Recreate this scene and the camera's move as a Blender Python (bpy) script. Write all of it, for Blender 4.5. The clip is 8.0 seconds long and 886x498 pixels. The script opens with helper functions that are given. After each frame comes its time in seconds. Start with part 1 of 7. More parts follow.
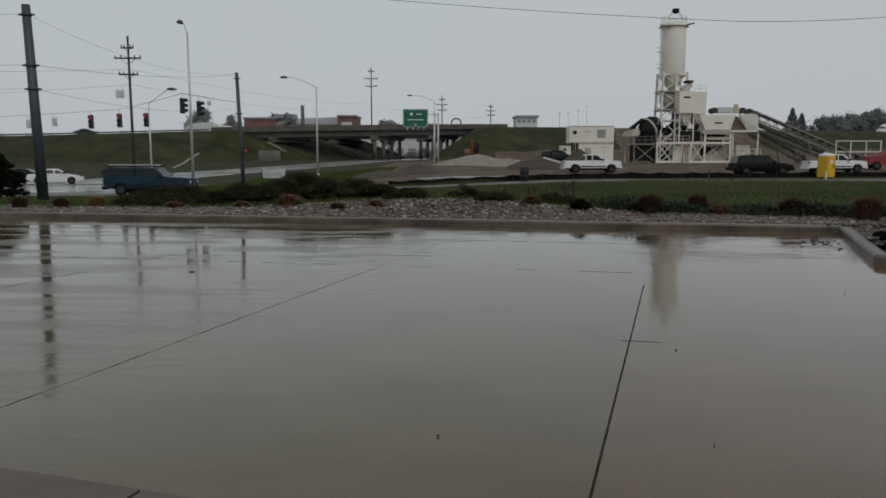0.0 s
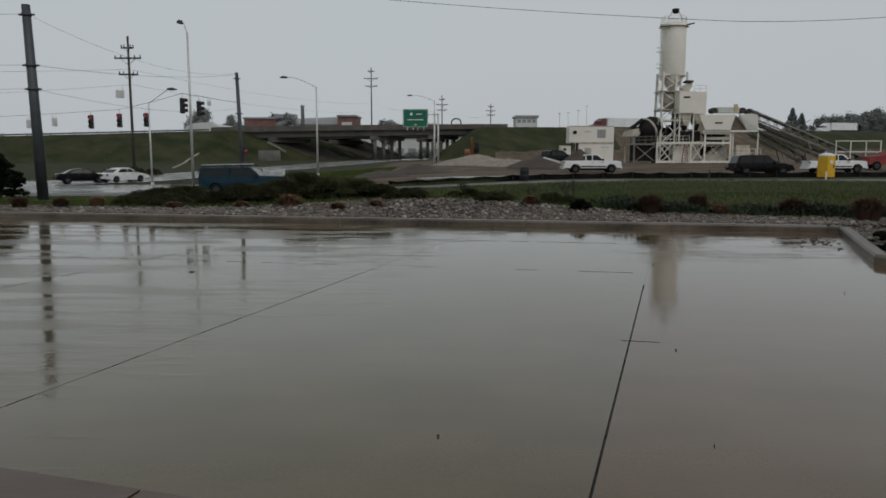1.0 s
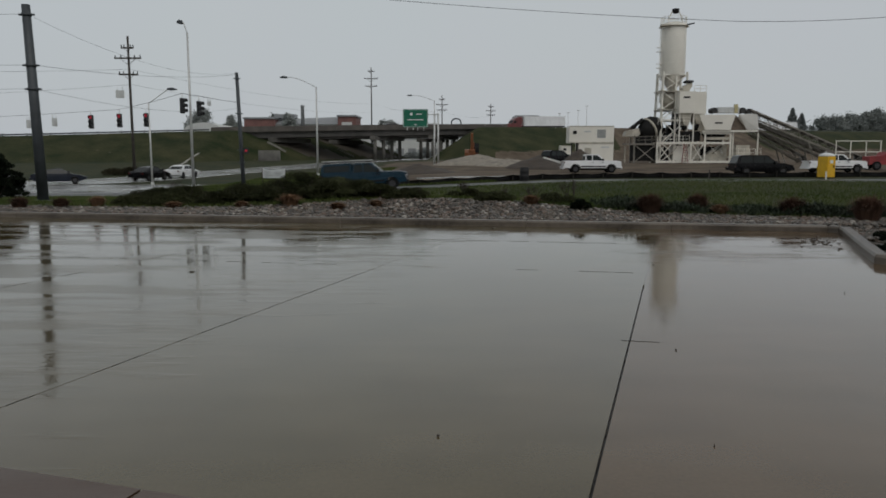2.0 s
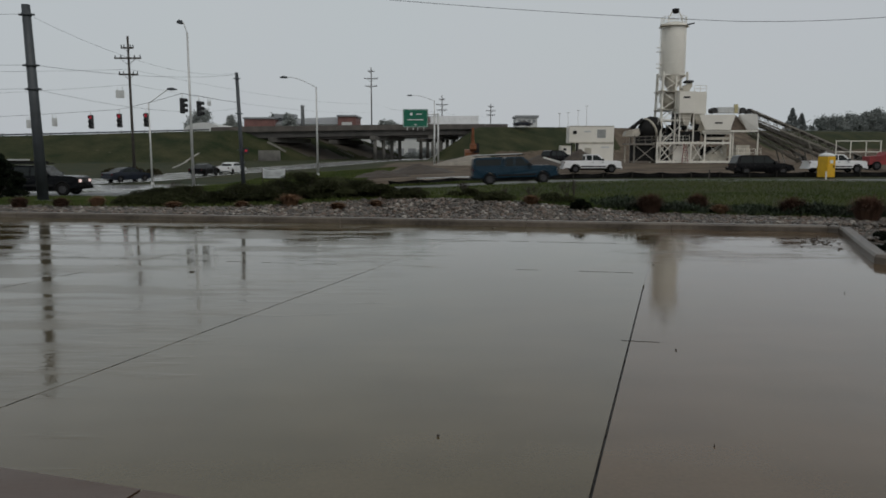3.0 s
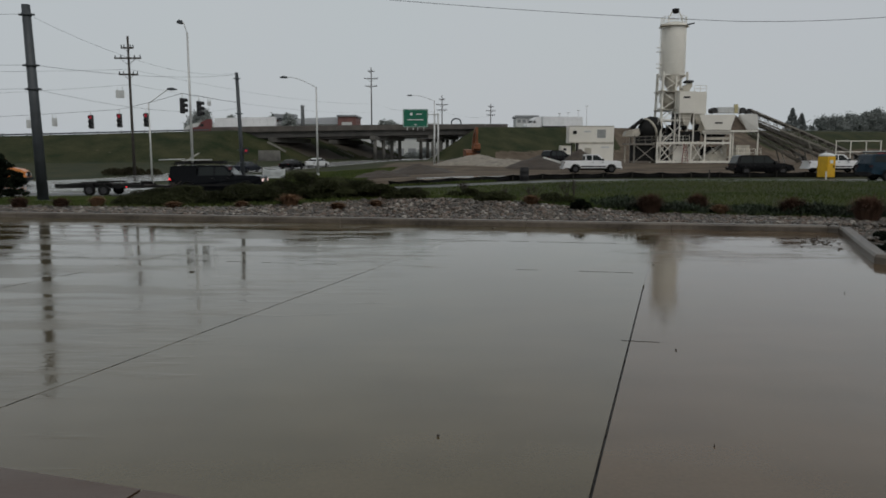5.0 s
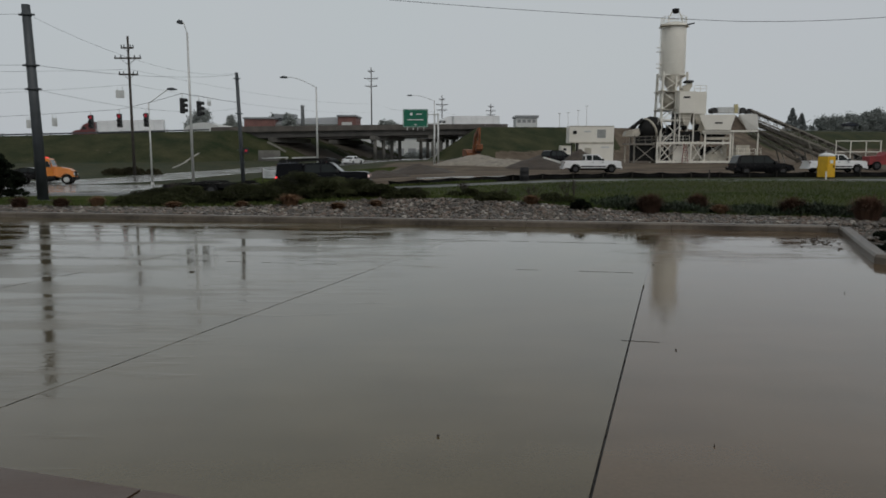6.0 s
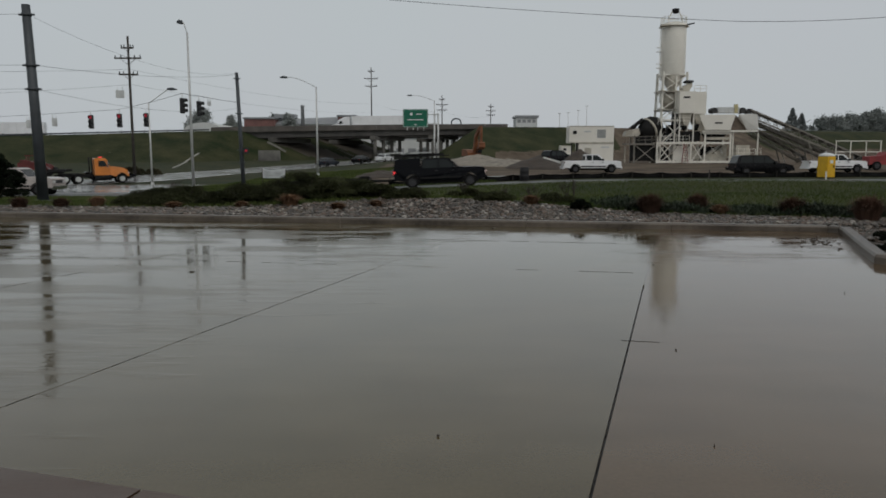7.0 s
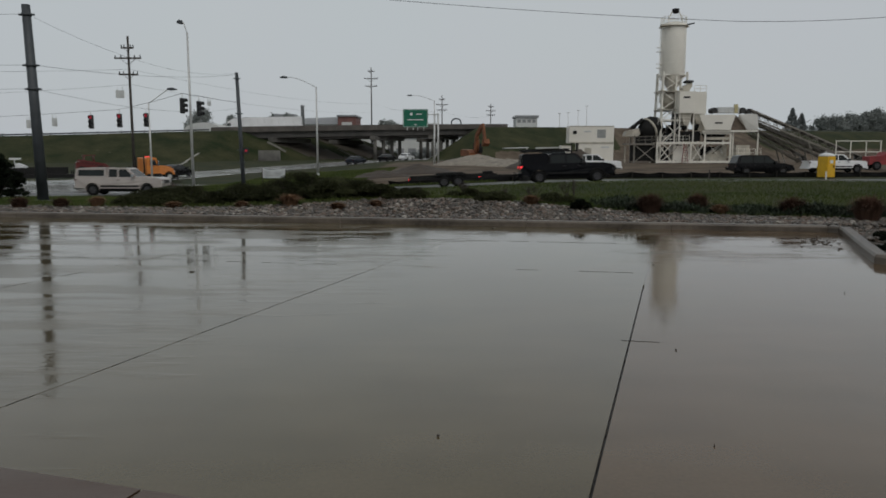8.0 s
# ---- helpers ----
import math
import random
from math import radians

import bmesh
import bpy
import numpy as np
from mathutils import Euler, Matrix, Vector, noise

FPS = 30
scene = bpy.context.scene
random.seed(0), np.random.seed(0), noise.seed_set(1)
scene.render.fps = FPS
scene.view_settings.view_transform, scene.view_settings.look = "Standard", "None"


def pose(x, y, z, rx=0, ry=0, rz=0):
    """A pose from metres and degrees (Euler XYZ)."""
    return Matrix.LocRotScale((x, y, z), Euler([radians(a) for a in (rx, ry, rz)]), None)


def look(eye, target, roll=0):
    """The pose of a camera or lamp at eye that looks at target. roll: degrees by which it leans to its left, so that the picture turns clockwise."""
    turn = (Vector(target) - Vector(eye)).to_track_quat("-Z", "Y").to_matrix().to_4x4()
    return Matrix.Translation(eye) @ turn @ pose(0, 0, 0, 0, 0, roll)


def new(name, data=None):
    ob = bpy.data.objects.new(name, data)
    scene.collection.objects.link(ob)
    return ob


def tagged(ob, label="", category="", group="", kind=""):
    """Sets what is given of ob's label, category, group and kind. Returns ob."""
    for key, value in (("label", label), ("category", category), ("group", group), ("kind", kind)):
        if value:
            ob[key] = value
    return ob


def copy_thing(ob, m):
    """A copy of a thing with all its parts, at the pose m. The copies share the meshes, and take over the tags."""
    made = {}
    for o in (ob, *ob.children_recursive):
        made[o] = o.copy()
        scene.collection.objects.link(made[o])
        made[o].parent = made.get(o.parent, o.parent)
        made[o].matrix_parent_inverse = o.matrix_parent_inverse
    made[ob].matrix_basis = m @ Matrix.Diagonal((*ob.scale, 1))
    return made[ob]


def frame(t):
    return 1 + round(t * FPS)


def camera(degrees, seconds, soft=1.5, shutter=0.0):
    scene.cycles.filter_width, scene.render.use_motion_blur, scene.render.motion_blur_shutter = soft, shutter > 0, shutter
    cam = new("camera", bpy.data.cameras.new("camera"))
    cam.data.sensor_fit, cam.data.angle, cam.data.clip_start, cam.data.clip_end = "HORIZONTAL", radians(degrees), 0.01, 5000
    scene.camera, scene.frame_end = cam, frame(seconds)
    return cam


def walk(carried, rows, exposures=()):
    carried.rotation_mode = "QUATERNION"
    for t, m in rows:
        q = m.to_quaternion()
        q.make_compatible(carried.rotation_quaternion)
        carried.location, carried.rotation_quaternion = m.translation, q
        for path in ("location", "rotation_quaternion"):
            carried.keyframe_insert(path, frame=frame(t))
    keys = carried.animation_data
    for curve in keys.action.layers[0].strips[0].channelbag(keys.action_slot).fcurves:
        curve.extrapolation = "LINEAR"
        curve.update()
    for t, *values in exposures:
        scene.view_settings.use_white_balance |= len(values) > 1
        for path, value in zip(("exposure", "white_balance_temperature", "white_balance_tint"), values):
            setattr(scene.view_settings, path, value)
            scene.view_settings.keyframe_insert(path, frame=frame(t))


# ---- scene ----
cam = camera(62.2, 8.0, soft=1.7, shutter=0.5)
walk(cam, [(0.0, look((0, 0, 1.7), (0, 10, 0.431))), (8.0, look((0, 0, 1.7), (0, 10, 0.431)))], exposures=[(0.0, 0.0), (8.0, 0.0)])

# ---- world and light: a wet, overcast day ----
world = bpy.data.worlds.new("overcast_sky")
scene.world = world
world.use_nodes = True
wn, wl = world.node_tree.nodes, world.node_tree.links
wn.clear()
sky = wn.new("ShaderNodeTexSky")
sky.sky_type, sky.sun_disc = "NISHITA", False
sky.sun_elevation, sky.sun_rotation = radians(48), radians(150)
sky.air_density, sky.dust_density = 1.5, 4.0
sky_gain = wn.new("ShaderNodeMix")
sky_gain.data_type = "RGBA"
coord = wn.new("ShaderNodeTexCoord")
split = wn.new("ShaderNodeSeparateXYZ")
ramp = wn.new("ShaderNodeValToRGB")
ramp.color_ramp.elements[0].position, ramp.color_ramp.elements[0].color = 0.0, (0.54, 0.575, 0.605, 1)
ramp.color_ramp.elements[1].position, ramp.color_ramp.elements[1].color = 0.62, (0.395, 0.41, 0.415, 1)
middle = ramp.color_ramp.elements.new(0.27)
middle.color = (0.55, 0.585, 0.61, 1)
cloud = wn.new("ShaderNodeTexNoise")
cloud.inputs["Scale"].default_value, cloud.inputs["Detail"].default_value = 1.6, 4
cloud_mix = wn.new("ShaderNodeMix")
cloud_mix.data_type, cloud_mix.blend_type = "RGBA", "SOFT_LIGHT"
cloud_mix.inputs[0].default_value = 0.12
scaled = wn.new("ShaderNodeMix")
scaled.data_type, scaled.blend_type = "RGBA", "MULTIPLY"
scaled.inputs[0].default_value = 1.0
scaled.inputs[7].default_value = (0.1, 0.1, 0.1, 1)
back = wn.new("ShaderNodeBackground")
out = wn.new("ShaderNodeOutputWorld")
wl.new(coord.outputs["Generated"], split.inputs[0])
wl.new(split.outputs["Z"], ramp.inputs[0])
wl.new(coord.outputs["Generated"], cloud.inputs["Vector"])
wl.new(ramp.outputs[0], cloud_mix.inputs[6])
wl.new(cloud.outputs["Color"], cloud_mix.inputs[7])
wl.new(sky.outputs[0], scaled.inputs[6])
sky_gain.inputs[0].default_value = 0.06
wl.new(cloud_mix.outputs[2], sky_gain.inputs[6])
wl.new(scaled.outputs[2], sky_gain.inputs[7])
wl.new(sky_gain.outputs[2], back.inputs[0])
back.inputs[1].default_value = 0.865
wl.new(back.outputs[0], out.inputs[0])

sun = new("sun", bpy.data.lights.new("sun", "SUN"))
sun.data.energy, sun.data.angle, sun.data.color = 0.75, radians(40), (1.0, 0.97, 0.93)
sun.matrix_world = look((0, 0, 50), (-12, 22, 22))


# ---- materials ----
def mat(name, color, rough=0.6, metal=0.0, var=0.25, scale=3.0, bump=0.0, bump_scale=40.0, wear=None, coat=0.0, stretch=(1, 1, 1), spec=0.5, island=0.0, emit=None):
    """A surface with two scales of variation in colour and gloss, and fine relief."""
    m = bpy.data.materials.new(name)
    m.use_nodes = True
    n, l = m.node_tree.nodes, m.node_tree.links
    p = n["Principled BSDF"]
    p.inputs["Metallic"].default_value = metal
    p.inputs["Coat Weight"].default_value = coat
    p.inputs["Coat Roughness"].default_value = 0.08
    p.inputs["Specular IOR Level"].default_value = spec
    tc = n.new("ShaderNodeTexCoord")
    mp = n.new("ShaderNodeMapping")
    mp.inputs["Scale"].default_value = stretch
    l.new(tc.outputs["Object"], mp.inputs[0])
    big, fine = n.new("ShaderNodeTexNoise"), n.new("ShaderNodeTexNoise")
    for node, s, d in ((big, scale, 5), (fine, scale * 9, 3)):
        node.inputs["Scale"].default_value, node.inputs["Detail"].default_value = s, d
        l.new(mp.outputs[0], node.inputs["Vector"])
    add = n.new("ShaderNodeMath")
    add.operation = "MULTIPLY_ADD"
    add.inputs[1].default_value = 0.4
    l.new(fine.outputs["Fac"], add.inputs[0])
    l.new(big.outputs["Fac"], add.inputs[2])
    cr = n.new("ShaderNodeValToRGB")
    a, b = cr.color_ramp.elements
    a.position, b.position = 0.5, 0.9
    second = wear or tuple(min(1.0, c * (1 + var)) for c in color)
    a.color = (*[c * (1 - var) for c in color], 1)
    b.color = (*second, 1)
    l.new(add.outputs[0], cr.inputs[0])
    last = cr.outputs[0]
    if island:
        geo = n.new("ShaderNodeNewGeometry")
        info = n.new("ShaderNodeObjectInfo")
        both = n.new("ShaderNodeMath")
        both.operation = "ADD"
        l.new(geo.outputs["Random Per Island"], both.inputs[0])
        l.new(info.outputs["Random"], both.inputs[1])
        mr = n.new("ShaderNodeMapRange")
        mr.inputs["From Max"].default_value = 2.0
        mr.inputs["To Min"].default_value, mr.inputs["To Max"].default_value = 1 - island, 1 + island
        l.new(both.outputs[0], mr.inputs[0])
        hsv = n.new("ShaderNodeHueSaturation")
        l.new(mr.outputs[0], hsv.inputs["Value"])
        l.new(last, hsv.inputs["Color"])
        last = hsv.outputs[0]
    l.new(last, p.inputs["Base Color"])
    rr = n.new("ShaderNodeMapRange")
    rr.inputs["From Min"].default_value, rr.inputs["From Max"].default_value = 0.4, 1.0
    rr.inputs["To Min"].default_value, rr.inputs["To Max"].default_value = max(0.02, rough - 0.1), min(1.0, rough + 0.12)
    l.new(add.outputs[0], rr.inputs[0])
    l.new(rr.outputs[0], p.inputs["Roughness"])
    if bump:
        bt = n.new("ShaderNodeTexNoise")
        bt.inputs["Scale"].default_value, bt.inputs["Detail"].default_value = bump_scale, 4
        l.new(mp.outputs[0], bt.inputs["Vector"])
        bn = n.new("ShaderNodeBump")
        bn.inputs["Strength"].default_value, bn.inputs["Distance"].default_value = bump, 0.02
        l.new(bt.outputs["Fac"], bn.inputs["Height"])
        l.new(bn.outputs[0], p.inputs["Normal"])
    if emit:
        p.inputs["Emission Color"].default_value = (*emit[:3], 1)
        p.inputs["Emission Strength"].default_value = emit[3]
    return m


def wet_mat(name, dry, rough_lo, rough_hi, film_scale, relief, tint=None, coords="Object", puddles=False):
    """A soaked slab or road: matt grain below, a water film whose gloss changes in broad patches above."""
    m = bpy.data.materials.new(name)
    m.use_nodes = True
    n, l = m.node_tree.nodes, m.node_tree.links
    p = n["Principled BSDF"]
    tc = n.new("ShaderNodeTexCoord")
    src = tc.outputs[coords]
    patch, grain, stain = (n.new("ShaderNodeTexNoise") for _ in range(3))
    for node, s, d in ((patch, film_scale, 4), (grain, 38.0, 5), (stain, 1.1, 6)):
        node.inputs["Scale"].default_value, node.inputs["Detail"].default_value = s, d
        l.new(src, node.inputs["Vector"])
    cr = n.new("ShaderNodeValToRGB")
    a, b = cr.color_ramp.elements
    a.position, b.position = 0.3, 0.75
    a.color = (*[c * 0.72 for c in dry], 1)
    b.color = (*(tint or [c * 1.15 for c in dry]), 1)
    mixv = n.new("ShaderNodeMath")
    mixv.operation = "MULTIPLY_ADD"
    mixv.inputs[1].default_value = 0.35
    l.new(grain.outputs["Fac"], mixv.inputs[0])
    half = n.new("ShaderNodeMath")
    half.operation = "MULTIPLY"
    half.inputs[1].default_value = 0.65
    l.new(stain.outputs["Fac"], half.inputs[0])
    l.new(half.outputs[0], mixv.inputs[2])
    l.new(mixv.outputs[0], cr.inputs[0])
    l.new(cr.outputs[0], p.inputs["Base Color"])
    rr = n.new("ShaderNodeMapRange")
    rr.inputs["From Min"].default_value, rr.inputs["From Max"].default_value = 0.35, 0.68
    rr.inputs["To Min"].default_value, rr.inputs["To Max"].default_value = rough_lo, rough_hi
    streak = n.new("ShaderNodeTexNoise")
    turn = n.new("ShaderNodeMapping")
    turn.inputs["Rotation"].default_value = (0, 0, radians(10))
    turn.inputs["Scale"].default_value = (0.8, 3.6, 1)
    l.new(src, turn.inputs[0])
    l.new(turn.outputs[0], streak.inputs["Vector"])
    streak.inputs["Scale"].default_value, streak.inputs["Detail"].default_value = 1.0, 6
    both = n.new("ShaderNodeMath")
    both.operation = "MULTIPLY_ADD"
    both.inputs[1].default_value = 0.35
    lessen = n.new("ShaderNodeMath")
    lessen.operation = "MULTIPLY"
    lessen.inputs[1].default_value = 0.65
    l.new(patch.outputs["Fac"], lessen.inputs[0])
    l.new(streak.outputs["Fac"], both.inputs[0])
    l.new(lessen.outputs[0], both.inputs[2])
    l.new(both.outputs[0], rr.inputs[0])
    l.new(rr.outputs[0], p.inputs["Roughness"])
    pool = None
    if puddles:
        # standing water along the kerb and on the low side of the lot
        def calc(op, a, b):
            node = n.new("ShaderNodeMath")
            node.operation = op
            for k, v in ((0, a), (1, b)):
                if isinstance(v, (int, float)):
                    node.inputs[k].default_value = v
                else:
                    l.new(v, node.inputs[k])
            return node.outputs[0]
        xyz = n.new("ShaderNodeSeparateXYZ")
        l.new(src, xyz.inputs[0])
        x, y = xyz.outputs[0], xyz.outputs[1]
        kerbside = calc("SUBTRACT", calc("ADD", y, calc("MULTIPLY", x, 0.193)), 17.3)
        low_side = calc("MULTIPLY", calc("SUBTRACT", calc("SUBTRACT", calc("MULTIPLY", y, 0.315), x), 4.9), 0.7)
        corner = calc("MINIMUM", calc("SUBTRACT", calc("SUBTRACT", x, calc("MULTIPLY", y, 0.37)), -0.8), calc("SUBTRACT", y, 12.2))
        edge = n.new("ShaderNodeTexNoise")
        edge.inputs["Scale"].default_value, edge.inputs["Detail"].default_value = 1.3, 7
        l.new(turn.outputs[0], edge.inputs["Vector"])
        level = calc("ADD", calc("MAXIMUM", calc("MAXIMUM", kerbside, low_side), corner), calc("MULTIPLY", calc("SUBTRACT", edge.outputs["Fac"], 0.5), 6.5))
        step = n.new("ShaderNodeMapRange")
        step.inputs["From Min"].default_value, step.inputs["From Max"].default_value = -0.3, 0.5
        l.new(level, step.inputs[0])
        pool = step.outputs[0]
        damp = n.new("ShaderNodeMix")
        l.new(pool, damp.inputs[0])
        l.new(rr.outputs[0], damp.inputs[2])
        # the slab's high spots break the water into bands
        bands, narrow = n.new("ShaderNodeTexNoise"), n.new("ShaderNodeMapping")
        narrow.inputs["Rotation"].default_value = (0, 0, radians(7))
        narrow.inputs["Scale"].default_value = (0.3, 1.25, 1)
        l.new(src, narrow.inputs[0])
        l.new(narrow.outputs[0], bands.inputs["Vector"])
        bands.inputs["Scale"].default_value, bands.inputs["Detail"].default_value = 1.0, 6
        bands.inputs["Roughness"].default_value = 0.62
        ridge = n.new("ShaderNodeMapRange")
        ridge.inputs["From Min"].default_value, ridge.inputs["From Max"].default_value = 0.47, 0.55
        ridge.inputs["To Min"].default_value, ridge.inputs["To Max"].default_value = 0.018, 0.22
        l.new(bands.outputs["Fac"], ridge.inputs[0])
        l.new(ridge.outputs[0], damp.inputs[3])
        l.new(damp.outputs[0], p.inputs["Roughness"])
    # thin and thick water: broad, faint changes of sheen
    sheen = n.new("ShaderNodeMapRange")
    sheen.inputs["From Min"].default_value, sheen.inputs["From Max"].default_value = 0.3, 0.7
    sheen.inputs["To Min"].default_value, sheen.inputs["To Max"].default_value = 0.68, 0.4
    l.new(both.outputs[0], sheen.inputs[0])
    l.new(sheen.outputs[0], p.inputs["Specular IOR Level"])
    p.inputs["IOR"].default_value = 1.57
    p.inputs["Specular Tint"].default_value = (1, 0.985, 0.84, 1)
    b1, b2 = n.new("ShaderNodeBump"), n.new("ShaderNodeBump")
    b1.inputs["Strength"].default_value, b1.inputs["Distance"].default_value = relief, 0.004
    b2.inputs["Strength"].default_value, b2.inputs["Distance"].default_value = 0.5, relief * 0.13
    l.new(grain.outputs["Fac"], b1.inputs["Height"])
    if pool is not None:
        swell = calc("MULTIPLY", streak.outputs["Fac"], calc("ADD", calc("MULTIPLY", pool, 0.5), 0.06))
        l.new(swell, b2.inputs["Height"])
    else:
        l.new(streak.outputs["Fac"], b2.inputs["Height"])
    l.new(b1.outputs[0], b2.inputs["Normal"])
    l.new(b2.outputs[0], p.inputs["Normal"])
    return m


def glass_mat(name, tint, rough=0.03):
    m = mat(name, tint, rough, 0, 0.1, 0.5, spec=0.28)
    return m


CONCRETE_WET = wet_mat("wet_concrete", (0.086, 0.066, 0.03), 0.035, 0.1, 0.16, 0.08, tint=(0.115, 0.088, 0.046), puddles=True)
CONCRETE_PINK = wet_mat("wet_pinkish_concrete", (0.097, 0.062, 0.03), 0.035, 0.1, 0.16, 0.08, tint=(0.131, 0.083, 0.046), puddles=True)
ASPHALT_WET = wet_mat("wet_asphalt", (0.055, 0.055, 0.054), 0.3, 0.55, 0.3, 0.05)
for link in list(ASPHALT_WET.node_tree.nodes["Principled BSDF"].inputs["Specular IOR Level"].links):
    ASPHALT_WET.node_tree.links.remove(link)
ASPHALT_WET.node_tree.nodes["Principled BSDF"].inputs["Specular IOR Level"].default_value = 0.1
# concrete base made paler to carry the bright sky sheen of the wet road
ROAD_WET = wet_mat("sheen_paled_road", (0.25, 0.25, 0.245), 0.08, 0.3, 0.25, 0.05)
KERB = mat("kerb_concrete", (0.085, 0.068, 0.054), 0.35, 0, 0.45, 1.1, 0.4, 40, wear=(0.15, 0.125, 0.1))
JOINT = mat("joint_sealant", (0.035, 0.03, 0.026), 0.45, 0, 0.3, 8)


def turf_mat():
    """Wet turf that gives way to bare site dirt where the mesh's bareness mask says so, with a ragged edge."""
    m = mat("wet_turf", (0.027, 0.047, 0.015), 0.85, 0, 0.5, 0.22, 0.9, 2.5, wear=(0.056, 0.056, 0.028), spec=0.12)
    n, l = m.node_tree.nodes, m.node_tree.links
    p = n["Principled BSDF"]
    turf = p.inputs["Base Color"].links[0].from_socket
    tc = n.new("ShaderNodeTexCoord")
    soil, ragged = n.new("ShaderNodeTexNoise"), n.new("ShaderNodeTexNoise")
    for node, s, d in ((soil, 0.3, 6), (ragged, 0.5, 6)):
        node.inputs["Scale"].default_value, node.inputs["Detail"].default_value = s, d
        l.new(tc.outputs["Object"], node.inputs["Vector"])
    cr = n.new("ShaderNodeValToRGB")
    a, b = cr.color_ramp.elements
    a.position, b.position = 0.3, 0.7
    a.color, b.color = (0.07, 0.053, 0.04, 1), (0.15, 0.12, 0.09, 1)
    l.new(soil.outputs["Fac"], cr.inputs[0])
    mask = n.new("ShaderNodeAttribute")
    mask.attribute_name = "bareness"
    add = n.new("ShaderNodeMath")
    l.new(mask.outputs["Fac"], add.inputs[0])
    l.new(ragged.outputs["Fac"], add.inputs[1])
    edge = n.new("ShaderNodeMapRange")
    edge.inputs["From Min"].default_value, edge.inputs["From Max"].default_value = 0.93, 1.07
    l.new(add.outputs[0], edge.inputs[0])
    mix = n.new("ShaderNodeMix")
    mix.data_type = "RGBA"
    l.new(edge.outputs[0], mix.inputs[0])
    l.new(turf, mix.inputs[6])
    l.new(cr.outputs[0], mix.inputs[7])
    l.new(mix.outputs[2], p.inputs["Base Color"])
    return m


GRASS = turf_mat()
BED = mat("bed_soil", (0.06, 0.05, 0.04), 0.8, 0, 0.3, 2, 0.5, 20)


def stone_mat():
    """River stones of mixed colours, each of its own."""
    m = mat("wet_stone", (0.1, 0.093, 0.078), 0.42, 0, 0.35, 7, 0.2, 60)
    n, l = m.node_tree.nodes, m.node_tree.links
    p = n["Principled BSDF"]
    grain = p.inputs["Base Color"].links[0].from_socket
    geo, info, both, wrap = n.new("ShaderNodeNewGeometry"), n.new("ShaderNodeObjectInfo"), n.new("ShaderNodeMath"), n.new("ShaderNodeMath")
    both.operation, wrap.operation = "ADD", "FRACT"
    l.new(geo.outputs["Random Per Island"], both.inputs[0])
    l.new(info.outputs["Random"], both.inputs[1])
    l.new(both.outputs[0], wrap.inputs[0])
    cr = n.new("ShaderNodeValToRGB")
    cr.color_ramp.interpolation = "CONSTANT"
    kinds = ((0.0, (0.035, 0.029, 0.024)), (0.24, (0.12, 0.088, 0.064)), (0.42, (0.075, 0.068, 0.06)), (0.58, (0.15, 0.1, 0.075)), (0.72, (0.05, 0.034, 0.026)), (0.86, (0.19, 0.165, 0.14)), (0.94, (0.34, 0.31, 0.27)))
    for k, (pos, col) in enumerate(kinds):
        e = cr.color_ramp.elements[k] if k < 2 else cr.color_ramp.elements.new(pos)
        e.position, e.color = pos, (*col, 1)
    l.new(wrap.outputs[0], cr.inputs[0])
    mix = n.new("ShaderNodeMix")
    mix.data_type = "RGBA"
    mix.inputs[0].default_value = 0.82
    l.new(grain, mix.inputs[6])
    l.new(cr.outputs[0], mix.inputs[7])
    l.new(mix.outputs[2], p.inputs["Base Color"])
    return m


STONE = stone_mat()
BRIDGE = mat("bridge_concrete", (0.17, 0.16, 0.14), 0.8, 0, 0.3, 0.25, 0.2, 6)
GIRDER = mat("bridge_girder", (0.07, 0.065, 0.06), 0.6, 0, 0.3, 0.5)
CREAM = mat("cream_paint", (0.76, 0.735, 0.665), 0.45, 0, 0.05, 0.35)
STEEL = mat("galvanised_steel", (0.55, 0.56, 0.55), 0.45, 0.3, 0.15, 2)
POLE_DARK = mat("weathered_steel_pole", (0.06, 0.068, 0.075), 0.55, 0.2, 0.25, 2)
WOOD = mat("creosoted_wood", (0.055, 0.048, 0.042), 0.8, 0, 0.3, 3)
SIGN_GREEN = mat("sign_green", (0.0, 0.13, 0.075), 0.4, 0, 0.1, 1)
WHITE = mat("white_paint", (0.75, 0.75, 0.74), 0.35, 0, 0.06, 1, coat=0.3)
BLACK = mat("black_plastic", (0.015, 0.015, 0.016), 0.45, 0, 0.2, 4)


# ---- building helpers ----
def smooth(a, b, v):
    u = max(0.0, min(1.0, (v - a) / (b - a)))
    return u * u * (3 - 2 * u)


def box(bm, x0, x1, y0, y1, z0, z1, m=None):
    vs = [bm.verts.new(v) for v in ((x0, y0, z0), (x1, y0, z0), (x1, y1, z0), (x0, y1, z0), (x0, y0, z1), (x1, y0, z1), (x1, y1, z1), (x0, y1, z1))]
    for f in ((3, 2, 1, 0), (4, 5, 6, 7), (0, 1, 5, 4), (1, 2, 6, 5), (2, 3, 7, 6), (3, 0, 4, 7)):
        bm.faces.new([vs[i] for i in f])
    if m is not None:
        bmesh.ops.transform(bm, matrix=m, verts=vs)
    return vs


